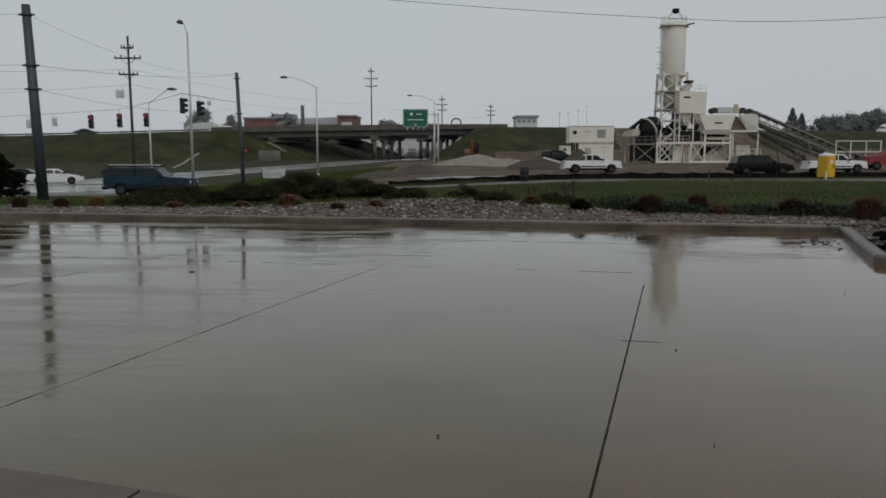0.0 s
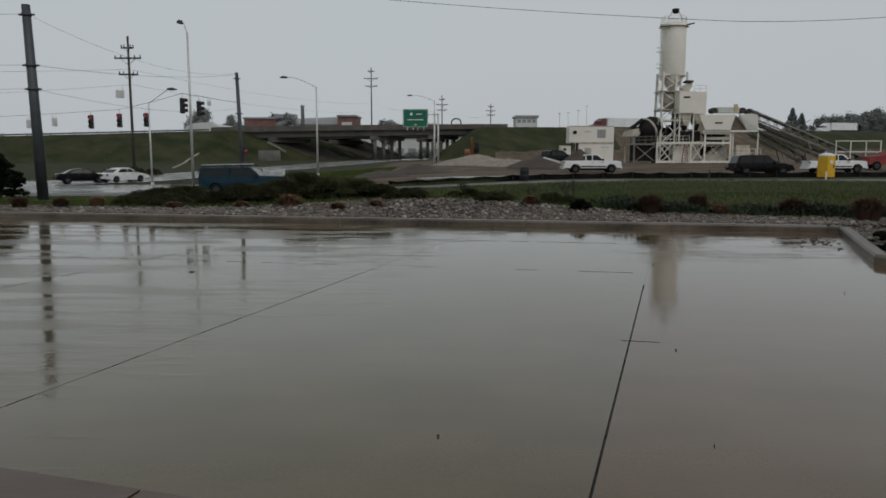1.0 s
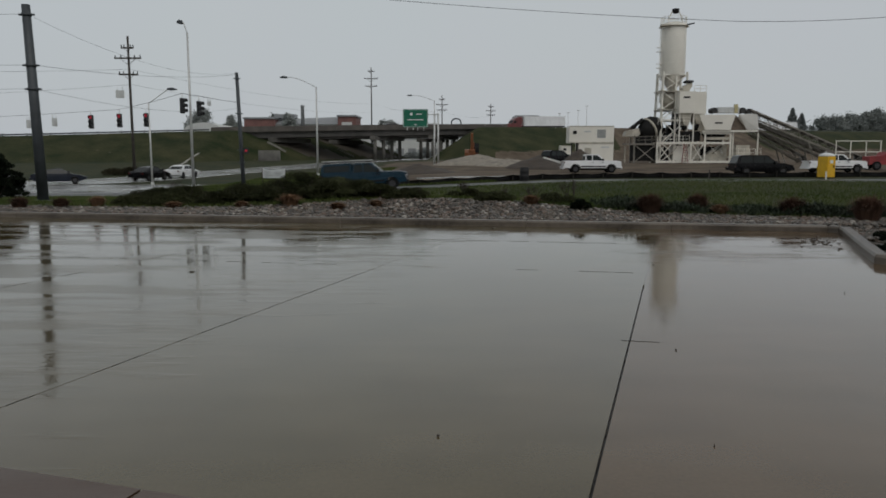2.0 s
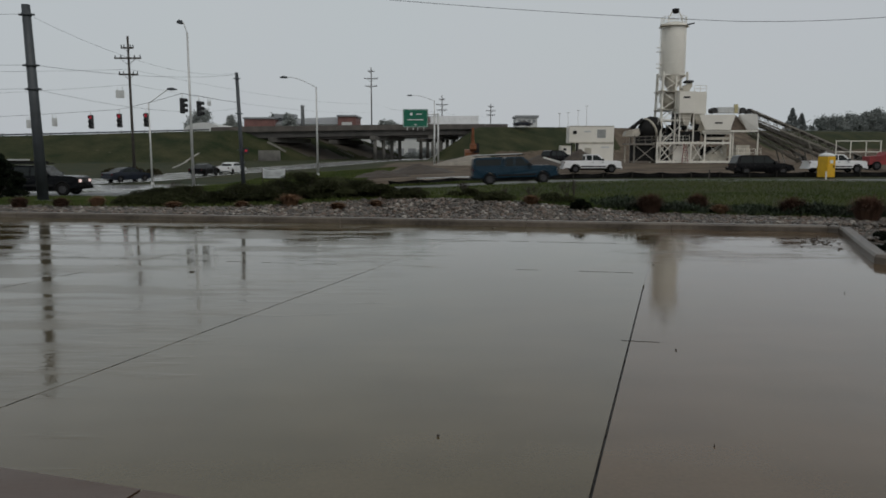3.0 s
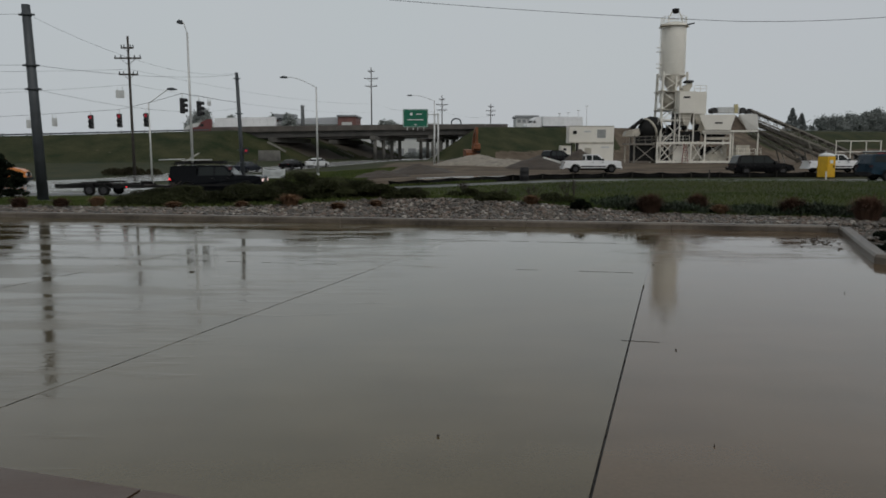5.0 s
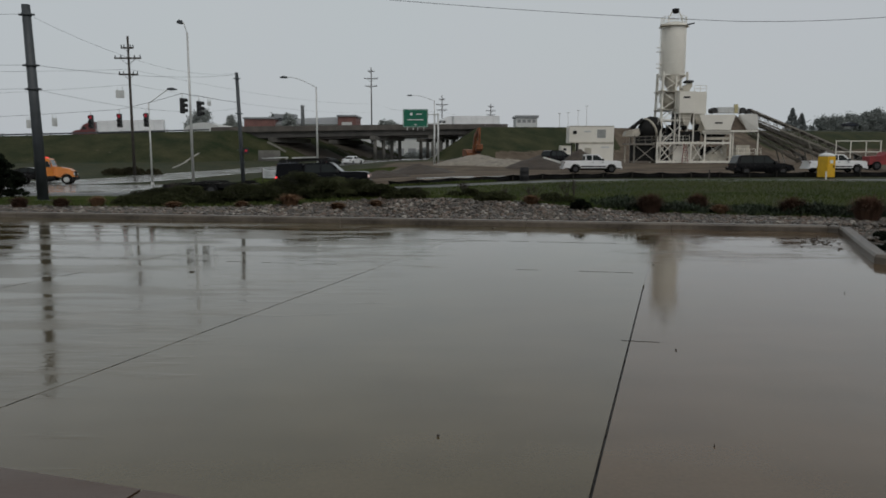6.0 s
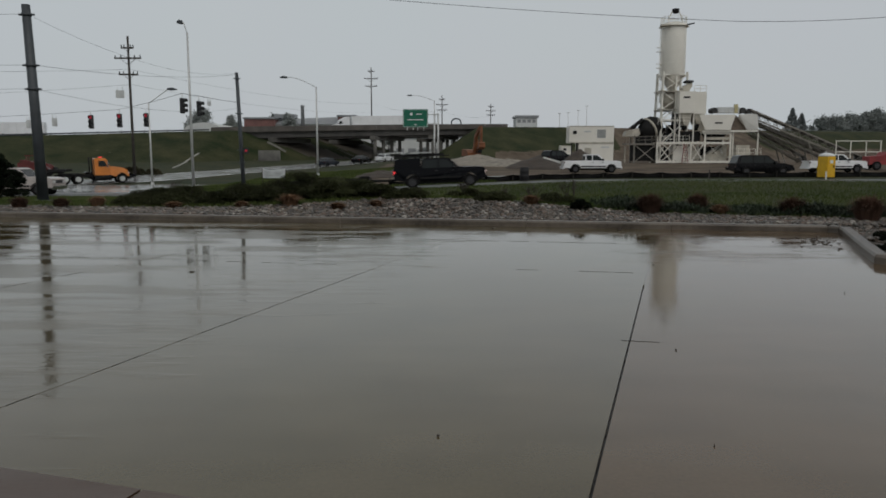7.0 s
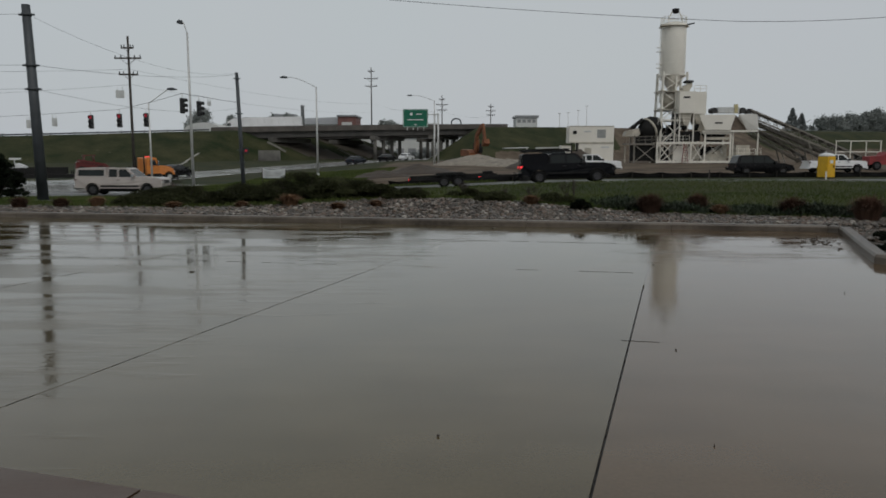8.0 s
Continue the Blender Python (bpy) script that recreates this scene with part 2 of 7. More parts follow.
def rod(bm, p, q, r0, r1=None, n=8, cap=True):
    """A tapered round bar from p to q."""
    p, q = Vector(p), Vector(q)
    r1 = r0 if r1 is None else r1
    axis = (q - p).normalized()
    side = axis.orthogonal().normalized()
    other = axis.cross(side)
    rings = []
    for c, r in ((p, r0), (q, r1)):
        rings.append([bm.verts.new(c + (side * math.cos(2 * math.pi * i / n) + other * math.sin(2 * math.pi * i / n)) * r) for i in range(n)])
    for i in range(n):
        f = bm.faces.new((rings[0][i], rings[0][(i + 1) % n], rings[1][(i + 1) % n], rings[1][i]))
        f.smooth = n > 6
    if cap:
        bm.faces.new(rings[0][::-1]), bm.faces.new(rings[1])
    return rings


def beam(bm, p, q, w, h):
    """A square bar of width w and height h from p to q."""
    p, q = Vector(p), Vector(q)
    d = q - p
    m = Matrix.Translation(p) @ d.to_track_quat("X", "Z").to_matrix().to_4x4()
    return box(bm, 0, d.length, -w / 2, w / 2, -h / 2, h / 2, m)


def lathe(bm, profile, n=20, centre=(0, 0, 0)):
    """A round body from (radius, height) pairs."""
    cx, cy, cz = centre
    rings = [[bm.verts.new((cx + max(r, 0.001) * math.cos(2 * math.pi * i / n), cy + max(r, 0.001) * math.sin(2 * math.pi * i / n), cz + z)) for i in range(n)] for r, z in profile]
    for lo, hi in zip(rings, rings[1:]):
        for i in range(n):
            bm.faces.new((lo[i], lo[(i + 1) % n], hi[(i + 1) % n], hi[i])).smooth = True
    bm.faces.new(rings[0][::-1]), bm.faces.new(rings[-1])


def prism(bm, outline, y0, y1, shrink=None):
    """An outline in x, z drawn out from y0 to y1. shrink: a function of z that draws the sides in."""
    pull = shrink or (lambda z: 0.0)
    a = [bm.verts.new((x, y0 + pull(z), z)) for x, z in outline]
    b = [bm.verts.new((x, y1 - pull(z), z)) for x, z in outline]
    k = len(outline)
    bm.faces.new(a), bm.faces.new(b[::-1])
    for i in range(k):
        bm.faces.new((a[(i + 1) % k], a[i], b[i], b[(i + 1) % k]))
    return a + b


def part(name, bm, material, parent=None, label="", bevel=0.0, smooth_shade=False, kind=""):
    """Links a bmesh as one mesh object under a thing or a part."""
    if bevel:
        edges = [e for e in bm.edges if len(e.link_faces) == 2 and e.calc_face_angle(0) > 0.5]
        bmesh.ops.bevel(bm, geom=edges, offset=bevel, segments=2, affect="EDGES", clamp_overlap=True)
    bmesh.ops.recalc_face_normals(bm, faces=bm.faces)
    me = bpy.data.meshes.new(name)
    bm.to_mesh(me)
    bm.free()
    for one in material if isinstance(material, (list, tuple)) else [material]:
        me.materials.append(one)
    if smooth_shade:
        me.shade_smooth()
    ob = new(name, me)
    if parent is not None:
        ob.parent = parent
    return tagged(ob, label, kind=kind)


def thing(name, label, category, m=None, group="", kind=""):
    ob = new(name)
    ob.empty_display_size = 0.3
    if m is not None:
        ob.matrix_basis = m
    return tagged(ob, label, category, group, kind)


def lerp_table(table, v):
    return float(np.interp(v, [a for a, _ in table], [b for _, b in table]))


# ---- the lie of the land ----
LEFT = [(20, 0.1), (26, -0.1), (40, -0.6), (48, -0.88), (70, -1.05), (90, -0.75), (110, -0.45), (130, 0.0), (150, 0.6), (200, 0.9), (3000, 1.0)]
RIGHT = [(20, 0.12), (30, 0.15), (38, 0.42), (43, 0.0), (54, 0.0), (62, 0.1), (77, -0.05), (95, 0.6), (110, 0.65), (150, 0.8), (3000, 1.0)]
AXIS = [(-400, 105), (-95, 155), (-56, 165), (-16.6, 177), (15.7, 194), (33.6, 205), (94, 240), (164, 275), (700, 480)]
CREST = [(-400, 3.5), (-95, 5.4), (-56, 7.2), (-16.6, 8.2), (15.7, 9.2), (33.6, 9.6), (94, 9.8), (164, 10.6), (700, 11)]
GAP = (-46.0, 10.0)
SKEW = 0.55


def kerb_y(x):
    return 18.0 - 0.193 * x


def bed_reach(x):
    # how far the stones reach behind the kerb
    return 2.3 + 2.3 * math.exp(-((x - 0.3) / 4.2) ** 2)


def highway_y(x):
    return sum(lerp_table(AXIS, x + k) for k in (-24, -12, 0, 12, 24)) / 5


def highway_z(x):
    return sum(lerp_table(CREST, x + k) for k in (-24, -12, 0, 12, 24)) / 5


def plain(x, y):
    s = smooth(-17, 13, x) if y < 56 else smooth(-22, 4, x)
    return lerp_table(LEFT, y) * (1 - s) + lerp_table(RIGHT, y) * s


def ground_z(x, y):
    v = y - kerb_y(x)
    if v < 0.3:
        return -0.25
    z = plain(x, max(y, 20))
    if v < 9:
        reach = bed_reach(x)
        bed = 0.13 + 0.26 * smooth(0.5, 4.5, v) * math.exp(-((x + 1) / 6.0) ** 2)
        z = bed * (1 - smooth(reach, 9, v)) + z * smooth(reach, 9, v)
    if y > 90:
        hy, hz = highway_y(x), highway_z(x)
        d = y - hy
        slope = hz - 0.36 * max(0.0, -d - 2) - 0.36 * max(0.0, d - 34) - (0.5 if 1.0 < d < 33 else 0.0)
        shift = SKEW * min(max(d, -6.0), 34.0)
        inside = min(0.42 * (x - shift - GAP[0]), 0.62 * (GAP[1] + shift - x))
        if inside > 0:
            slope -= inside
        z = max(z, slope)
    return z


def spaced(bands):
    """Grid lines from (start, end, step) bands."""
    vals = []
    for a, b, s in bands:
        k = max(1, round((b - a) / s))
        vals += [a + (b - a) * i / k for i in range(k)]
    return vals + [bands[-1][1]]


def bareness(x, y, axis):
    # 1 on the trampled building site and the worn bank, 0 on turf
    reach = 0 if 46 < x < 98 else (20 if x > 12 else 46)
    site = min(y - (55.6 + 0.1 * x), x + 8 + 0.02 * (y - 60), axis - reach - y)
    worn = min(x + 100, -54 - x, y - axis + 30, axis - 8 - y)
    apron = min(x + 50.6 - 0.185 * (152.3 - y), y - 124, 158 + 0.7 * (x + 45) - y, -30 - x)
    return max(max(0.0, min(1.0, 0.5 + site / 5)), 0.3 * max(0.0, min(1.0, 0.7 + apron / 3)), 0.27 * max(0.0, min(1.0, 0.5 + worn / 8)))


def build_ground():
    xs = spaced([(-3000, -400, 400), (-400, -160, 20), (-160, -60, 4), (-60, -25, 1.5), (-25, 25, 0.7), (25, 70, 1.5), (70, 200, 4), (200, 500, 25), (500, 3000, 400)])
    ys = spaced([(-600, -20, 80), (-20, 10, 6), (10, 34, 0.45), (34, 60, 0.9), (60, 100, 2), (100, 230, 1.6), (230, 320, 4), (320, 700, 40), (700, 4500, 500)])
    hw = {x: (highway_y(x), highway_z(x)) for x in xs}
    verts = [(x, y, ground_z(x, y)) for y in ys for x in xs]
    nx = len(xs)
    faces, slots = [], []
    for j in range(len(ys) - 1):
        for i in range(nx - 1):
            faces.append((j * nx + i, j * nx + i + 1, (j + 1) * nx + i + 1, (j + 1) * nx + i))
            cx, cy = (xs[i] + xs[i + 1]) / 2, (ys[j] + ys[j + 1]) / 2
            wob = noise.noise((cx * 0.12, cy * 0.12, 3)) * 5 + noise.noise((cx * 0.6, cy * 0.6, 7)) * 1.2
            slot = 0
            v = cy - kerb_y(cx)
            # bare soil below both decks too, its dark tone partly painting the deep shade
            if v < bed_reach(cx) + wob * 0.06 or (-46.5 < cx - SKEW * (cy - hw[xs[i]][0]) < -30 and (0.5 < cy - hw[xs[i]][0] < 12.5 or 19 < cy - hw[xs[i]][0] < 32)):
                slot = 1
            slots.append(slot)
    me = bpy.data.meshes.new("ground")
    me.from_pydata(verts, [], faces)
    for one in (GRASS, BED):
        me.materials.append(one)
    me.polygons.foreach_set("material_index", slots)
    bare = me.attributes.new("bareness", "FLOAT", "POINT")
    bare.data.foreach_set("value", [bareness(x, y, hw[x][0]) for y in ys for x in xs])
    me.shade_smooth()
    me.update()
    return tagged(new("ground", me), "wet grass verges, gravel bed and muddy building site", "ground", kind="structure")


def ribbon(name, line, half, material, label, category, lift=0.03, across=6, step=2.0, zfun=None):
    """A strip of road that follows the land along a line of (x, y) places."""
    pts = [Vector(p) for p in line]
    dense = []
    for a, b in zip(pts, pts[1:]):
        k = max(1, int((b - a).length / step))
        dense += [a.lerp(b, i / k) for i in range(k)]
    dense.append(pts[-1])
    for _ in range(12):
        dense = [dense[0]] + [(dense[i - 1] + dense[i] * 2 + dense[i + 1]) / 4 for i in range(1, len(dense) - 1)] + [dense[-1]]
    verts, faces = [], []
    for i, p in enumerate(dense):
        d = (dense[min(i + 1, len(dense) - 1)] - dense[max(i - 1, 0)]).normalized()
        side = Vector((-d.y, d.x))
        for k in range(across + 1):
            q = p + side * half * (2 * k / across - 1)
            verts.append((q.x, q.y, (zfun or ground_z)(q.x, q.y) + lift))
    for i in range(len(dense) - 1):
        for k in range(across):
            a = i * (across + 1) + k
            faces.append((a, a + 1, a + across + 2, a + across + 1))
    me = bpy.data.meshes.new(name)
    me.from_pydata(verts, [], faces)
    me.materials.append(material)
    me.shade_smooth()
    return tagged(new(name, me), label, category, kind="structure"), dense


build_ground()
NEAR_ROAD = [(-160, 44.5), (-30, 47.6), (30, 48.9), (160, 52)]
FAR_ROAD = [(-150, 66), (-60, 71), (-40, 71), (-33.5, 76), (-32.3, 91), (-28.6, 107.5), (-23.4, 124.5), (-15.8, 143.5), (-10.5, 160), (-3, 195), (6, 240), (12, 300)]
LINE = mat("road_line_paint", (0.6, 0.6, 0.57), 0.5, 0, 0.2, 0.6)
ribbon("near_road", NEAR_ROAD, 4.4, ASPHALT_WET, "wet grey concrete road with shining puddles", "road", 0.035)
ribbon("far_road", FAR_ROAD, 5.0, ROAD_WET, "wet pale concrete road that bends under the bridge", "road", 0.045)
for off in (-4.75, 4.75):
    edge = []
    for k, (x, y) in enumerate(FAR_ROAD):
        (xa, ya), (xb, yb) = FAR_ROAD[max(k - 1, 0)], FAR_ROAD[min(k + 1, len(FAR_ROAD) - 1)]
        d = Vector((xb - xa, yb - ya)).normalized()
        edge.append((x - d.y * off, y + d.x * off))
    ribbon("edge_line", edge, 0.09, LINE, "worn white edge line on the far road", "road marking", 0.075, 1)
ribbon("intersection", [(-150, 57), (-45, 60), (-22, 61)], 9.0, ROAD_WET, "broad wet concrete of the road junction", "road", 0.04, 12)

ribbon("site_track", [(-2, 57.2), (20, 59.4), (48, 62.2)], 1.5, wet_mat("wet_mud", (0.13, 0.105, 0.082), 0.03, 0.35, 0.5, 0.1), "wet muddy track shining behind the silt fence", "track", 0.04)

# ---- parking lot ----
ALONG = Vector((math.sin(radians(17.5)), math.cos(radians(17.5)), 0))
ACROSS = Vector((math.cos(radians(10.6)), -math.sin(radians(10.6)), 0))
ORIGIN = Vector((2.66, 9.59, 0))


def build_lot():
    base = thing("parking_lot", "wet concrete parking lot of large jointed slabs", "pavement", kind="structure")
    bm = bmesh.new()
    vs = [bm.verts.new((x, y, -0.05)) for x, y in ((-60, -25), (45, -25), (45, kerb_y(45)), (-60, kerb_y(-60)))]
    bm.faces.new(vs)
    part("joint_filler", bm, JOINT, base, "dark joint sealant between the slabs")
    # slab edges along and across the lot
    us = [-36.0 + 4.0 * k for k in range(19)]
    vs_ = [-22.6, -18.8, -14.9, -11.0, -7.1, -3.1, 0.0, 1.05, 4.75, 9.0]
    wide, thin, hair = 0.0085, 0.0012, 0.0009
    for i in range(len(us) - 1):
        for j in range(len(vs_) - 1):
            b = bmesh.new()
            quad = []
            near = wide if vs_[j] < -0.1 else 0.0015
            ga = near if abs(us[i]) < 0.1 else 0.0045 if abs(us[i] + 4) < 0.1 else thin
            gb = near if abs(us[i + 1]) < 0.1 else 0.0045 if abs(us[i + 1] + 4) < 0.1 else thin
            for du, dv in ((ga, hair), (4.0 - gb, hair), (4.0 - gb, -hair), (ga, -hair)):
                u = us[i] + du
                v = vs_[j] + dv if dv > 0 else vs_[j + 1] + dv
                q = ORIGIN + ACROSS * u + ALONG * v
                top = kerb_y(q.x) + 0.1
                if q.y > top:
                    q = q - ALONG * ((q.y - top) / ALONG.y)
                quad.append(q)
            if quad[2].y - quad[1].y < 0.05:
                b.free()
                continue
            lo = [b.verts.new((q.x, q.y, -0.16)) for q in quad]
            hi = [b.verts.new((q.x, q.y, 0.0)) for q in quad]
            b.faces.new(hi)
            for k in range(4):
                b.faces.new((lo[k], lo[(k + 1) % 4], hi[(k + 1) % 4], hi[k]))
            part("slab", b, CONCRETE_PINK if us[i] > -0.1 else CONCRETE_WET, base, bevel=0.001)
    # lengths of joint where the sealant shows dark through the water
    rr = random.Random(3)
    seams = [((-4, -6.5), (-4, 0.3), 0.006, 0.55), ((-8, -5), (-8, 3.5), 0.008, 0.45), ((-12, -2), (-12, 5), 0.01, 0.5),
             ((-6.2, 4.75), (0, 4.75), 0.012, 0.7), ((-2.3, 1.05), (-0.2, 1.05), 0.009, 0.45), ((-1.65, -3.1), (-1.3, -3.1), 0.006, 0.7), ((-0.22, -3.1), (0.28, -3.1), 0.006, 0.5), ((-12, 1.05), (-4.5, 1.05), 0.01, 0.35)]
    for (ua, va), (ub, vb), half, share in seams:
        a, e = ORIGIN + ACROSS * ua + ALONG * va, ORIGIN + ACROSS * ub + ALONG * vb
        d = (e - a).normalized()
        side = Vector((-d.y, d.x, 0))
        b, run = bmesh.new(), 0.0
        while run < (e - a).length:
            ln = rr.uniform(0.03, 0.22)
            if rr.random() < share:
                w = half * rr.uniform(0.2, 0.85)
                c0, c1 = a + d * run, a + d * min(run + ln, (e - a).length)
                jog = side * rr.uniform(-0.004, 0.004)
                vs = [b.verts.new(v + jog + Vector((0, 0, 0.003))) for v in (c0 - side * w * 0.6, c1 - side * w * 0.3, c1 + side * w * 0.5, c0 + side * w)]
                lo = [b.verts.new(v.co - Vector((0, 0, 0.02))) for v in vs]
                b.faces.new(vs)
                for k in range(4):
                    b.faces.new((lo[k], lo[(k + 1) % 4], vs[(k + 1) % 4], vs[k]))
            run += ln
        part("joint_seam", b, JOINT, base, "dark broken joint sealant")


build_lot()
# unseen wall, added behind the camera to darken reflections and the near lot
bm = bmesh.new()
box(bm, -34, 34, -7.4, -7.0, -0.1, 4.4)
tagged(part("wall_store", bm, mat("unseen_tan_wall", (0.22, 0.18, 0.14), 0.8, 0, 0.2, 0.8, 0.2, 10)), "plain tan wall added out of view behind the camera", "wall", kind="structure")


def build_apron():
    # edge of the walk that the camera stands on
    t = thing("walk_edge", "brownish concrete edge of a walk beside the lot", "pavement", kind="structure")
    cuts = [-2.75, -1.535, -0.2, 1.1, 2.4, 3.7, 5.0, 6.3, 7.6]
    for xa, xb in zip(cuts, cuts[1:]):
        a, b = (xa + 0.01, 3.095 - 0.304 * (xa + 0.01)), (xb - 0.01, 3.095 - 0.304 * (xb - 0.01))
        bm = bmesh.new()
        quad = [(*a, 0.0), (*b, 0.0), (b[0] - 0.46, b[1] - 1.5, 0.0), (a[0] - 0.46, a[1] - 1.5, 0.0)]
        lo = [bm.verts.new((x, y, -0.02)) for x, y, _ in quad]
        hi = [bm.verts.new((x, y, 0.012)) for x, y, _ in quad]
        bm.faces.new(hi)
        for k in range(4):
            bm.faces.new((lo[k], lo[(k + 1) % 4], hi[(k + 1) % 4], hi[k]))
        part("slab", bm, APRON, t, bevel=0.004)


APRON = wet_mat("brown_wet_concrete", (0.075, 0.042, 0.03), 0.28, 0.45, 0.3, 0.1)
build_apron()


def build_kerb():
    # the front kerb, in cast lengths
    base = thing("kerb", "low wet concrete kerb along the gravel bed", "kerb", kind="structure")
    prof = [(0.0, -0.14), (0.0, 0.11), (0.03, 0.15), (0.19, 0.155), (0.21, 0.14), (0.21, -0.14)]

    def length(a, b, name="kerb_stone"):
        bm = bmesh.new()
        a, b = Vector(a), Vector(b)
        d = (b - a).normalized()
        side = Vector((-d.y, d.x))
        ring = []
        for p in (a + d * 0.006, b - d * 0.006):
            ring.append([bm.verts.new((*(p + side * s), z)) for s, z in prof])
        k = len(prof)
        for i in range(k):
            bm.faces.new((ring[0][i], ring[0][(i + 1) % k], ring[1][(i + 1) % k], ring[1][i]))
        bm.faces.new(ring[0][::-1]), bm.faces.new(ring[1])
        part(name, bm, KERB, base, bevel=0.008)

    xs = [-36, -31, -26, -21, -16.5, -11.8, -7.2, -2.6, 2.0, 5.3, 8.6]
    for a, b in zip(xs, xs[1:]):
        length((a, kerb_y(a)), (b, kerb_y(b)))
    turn = [(8.6, kerb_y(8.6)), (8.75, 16.15), (8.62, 15.8), (7.6, 13.4), (6.85, 11.55), (7.0, 11.28), (7.45, 11.2), (11, 10.4), (16, 9.3), (21, 8.2)]
    for a, b in zip(turn, turn[1:]):
        length(a, b)


build_kerb()


# ---- bridge and highway ----
def build_bridge():
    base = thing("highway_bridge", "long concrete highway overpass on columned piers", "bridge", kind="structure")
    xs = [-52 + 3 * k for k in range(24)]

    def strip(name, prof, material, label="", off=0.0, xr=xs, under=base):
        """prof: (depth behind the near edge, height from the deck) pairs, drawn out along the highway."""
        bm = bmesh.new()
        rings = [[bm.verts.new((x, highway_y(x) + d + off, highway_z(x) + h)) for d, h in prof] for x in xr]
        for a, b in zip(rings, rings[1:]):
            for k in range(len(prof)):
                bm.faces.new((a[k], a[(k + 1) % len(prof)], b[(k + 1) % len(prof)], b[k]))
        bm.faces.new(rings[0]), bm.faces.new(rings[-1][::-1])
        return part(name, bm, material, under, label)

    for off in (0.0, 19.0):
        strip("deck", [(0, -0.35), (13, -0.35), (13, 0.0), (0, 0.0)], BRIDGE, "", off)
        for k in range(5):
            strip("girder", [(0.9 + k * 2.7, -1.75), (1.3 + k * 2.7, -1.75), (1.3 + k * 2.7, -0.352), (0.9 + k * 2.7, -0.352)], GIRDER, "dark bridge girder", off)
        # parapets in cast lengths
        for a in range(0, 23, 3):
            cut = xs[a:a + 4]
            cut = [cut[0] + 0.02] + cut[1:-1] + [cut[-1] - 0.02]
            strip("parapet", [(-0.03, -0.4), (0.35, -0.36), (0.35, 0.85), (0.1, 0.85)], PARAPET, "dark parapet", off - 0.03, cut)
            strip("parapet", [(12.6, 0.004), (13, 0.004), (12.9, 0.85), (12.7, 0.85)], PARAPET, "dark parapet", off, cut)
        # piers: a cap on a row of columns, the outer ones with walls between
        for px in (-40.0, -17.4, -3.4):
            zc = highway_z(px) - 1.76
            px = px + SKEW * off
            pier = bmesh.new()
            prism(pier, [(-0.6, zc - 1.0), (0.6, zc - 1.0), (0.6, zc), (-0.6, zc)], 0.6, 12.6)
            bmesh.ops.transform(pier, matrix=Matrix(((1, SKEW, 0, px), (0, 1, 0, highway_y(px) + off), (0, 0, 1, 0), (0, 0, 0, 1))), verts=pier.verts)
            cap = part("pier_cap", pier, SHADE_CONCRETE, base, bevel=0.05)
            for k in range(4 if px > -25 else 0):
                b = bmesh.new()
                cy = highway_y(px) + off + 1.6 + k * 3.3
                cx = px + SKEW * (1.6 + k * 3.3)
                rod(b, (cx, cy, ground_z(cx, cy) - 0.3), (cx, cy, zc - 0.98), 0.45, 0.45, 14)
                part("column", b, SHADE_CONCRETE, cap)
            if px < -25 and off == 0:
                b = bmesh.new()
                y0 = highway_y(px) + off - 0.4
                rod(b, (-35.9, y0 - 16.5, -1.0), (-35.9, y0 - 16.5, 2.8), 2.3, 2.2, 24)
                part("crash_wall", b, SHADE_CONCRETE, cap, "round concrete wall in a shade-darkened colour")
        # sloping wing walls of the abutments
        for wx, sgn in ((-45.2 + SKEW * off, 1), (8.6 + SKEW * off, -1)):
            yy = highway_y(wx) + off
            if sgn > 0:
                b = bmesh.new()
                pts = [Vector((wx + u, yy + 0.2, ground_z(wx + u, yy + 0.2) + 0.12)) for u in (5.3 + 0.12 * off, 6.3 + 0.12 * off, 7.3 + 0.12 * off, 8.3 + 0.12 * off, 9.4 + 0.12 * off)]
                for q0, q1 in zip(pts, pts[1:]):
                    beam(b, q0, q1, 0.6, 0.4)
                part("slope_edge", b, PALE, base, "pale concrete slope edging")
            b = bmesh.new()
            box(b, wx - 1.2 * (sgn > 0), wx + 1.2 * (sgn < 0), yy + 0.2, yy + 12.8, highway_z(wx) - 3.4, highway_z(wx) - 1.76)
            part("abutment", b, BRIDGE, base)
    # barrier and road away from the bridge
    hw = tagged(new("highway"), "raised highway on its grass embankment", "road", kind="structure")
    left = [-400, -300, -220, -160] + [-130 + 6 * k for k in range(14)]
    right = [17 + 6 * k for k in range(24)] + [170, 200, 260, 340, 460, 700]
    for xr in (left, right):
        strip("carriageway", [(0.6, -0.6), (33.0, -0.6), (33.0, -0.12), (0.6, -0.12)], ASPHALT_WET, "", 0, xr, hw)
    strip("guard_rail", [(-1.3, 0.12), (-1.15, 0.12), (-1.15, 0.42), (-1.3, 0.42)], POLE_DARK, "dull weathered guard rail", 0, left, hw)
    for x in [-128 + 4.5 * k for k in range(17)]:
        b = bmesh.new()
        box(b, x - 0.08, x + 0.08, highway_y(x) - 1.14, highway_y(x) - 0.98, highway_z(x) - 0.3, highway_z(x) + 0.55)
        part("guard_post", b, WOOD, hw)


# base darkened to put shade on the piers and the round wall
SHADE_CONCRETE = mat("shade_darkened_concrete", (0.115, 0.11, 0.1), 0.8, 0, 0.3, 0.5, 0.2, 6)
PALE = mat("pale_concrete", (0.18, 0.172, 0.152), 0.8, 0, 0.25, 0.6, 0.2, 8)
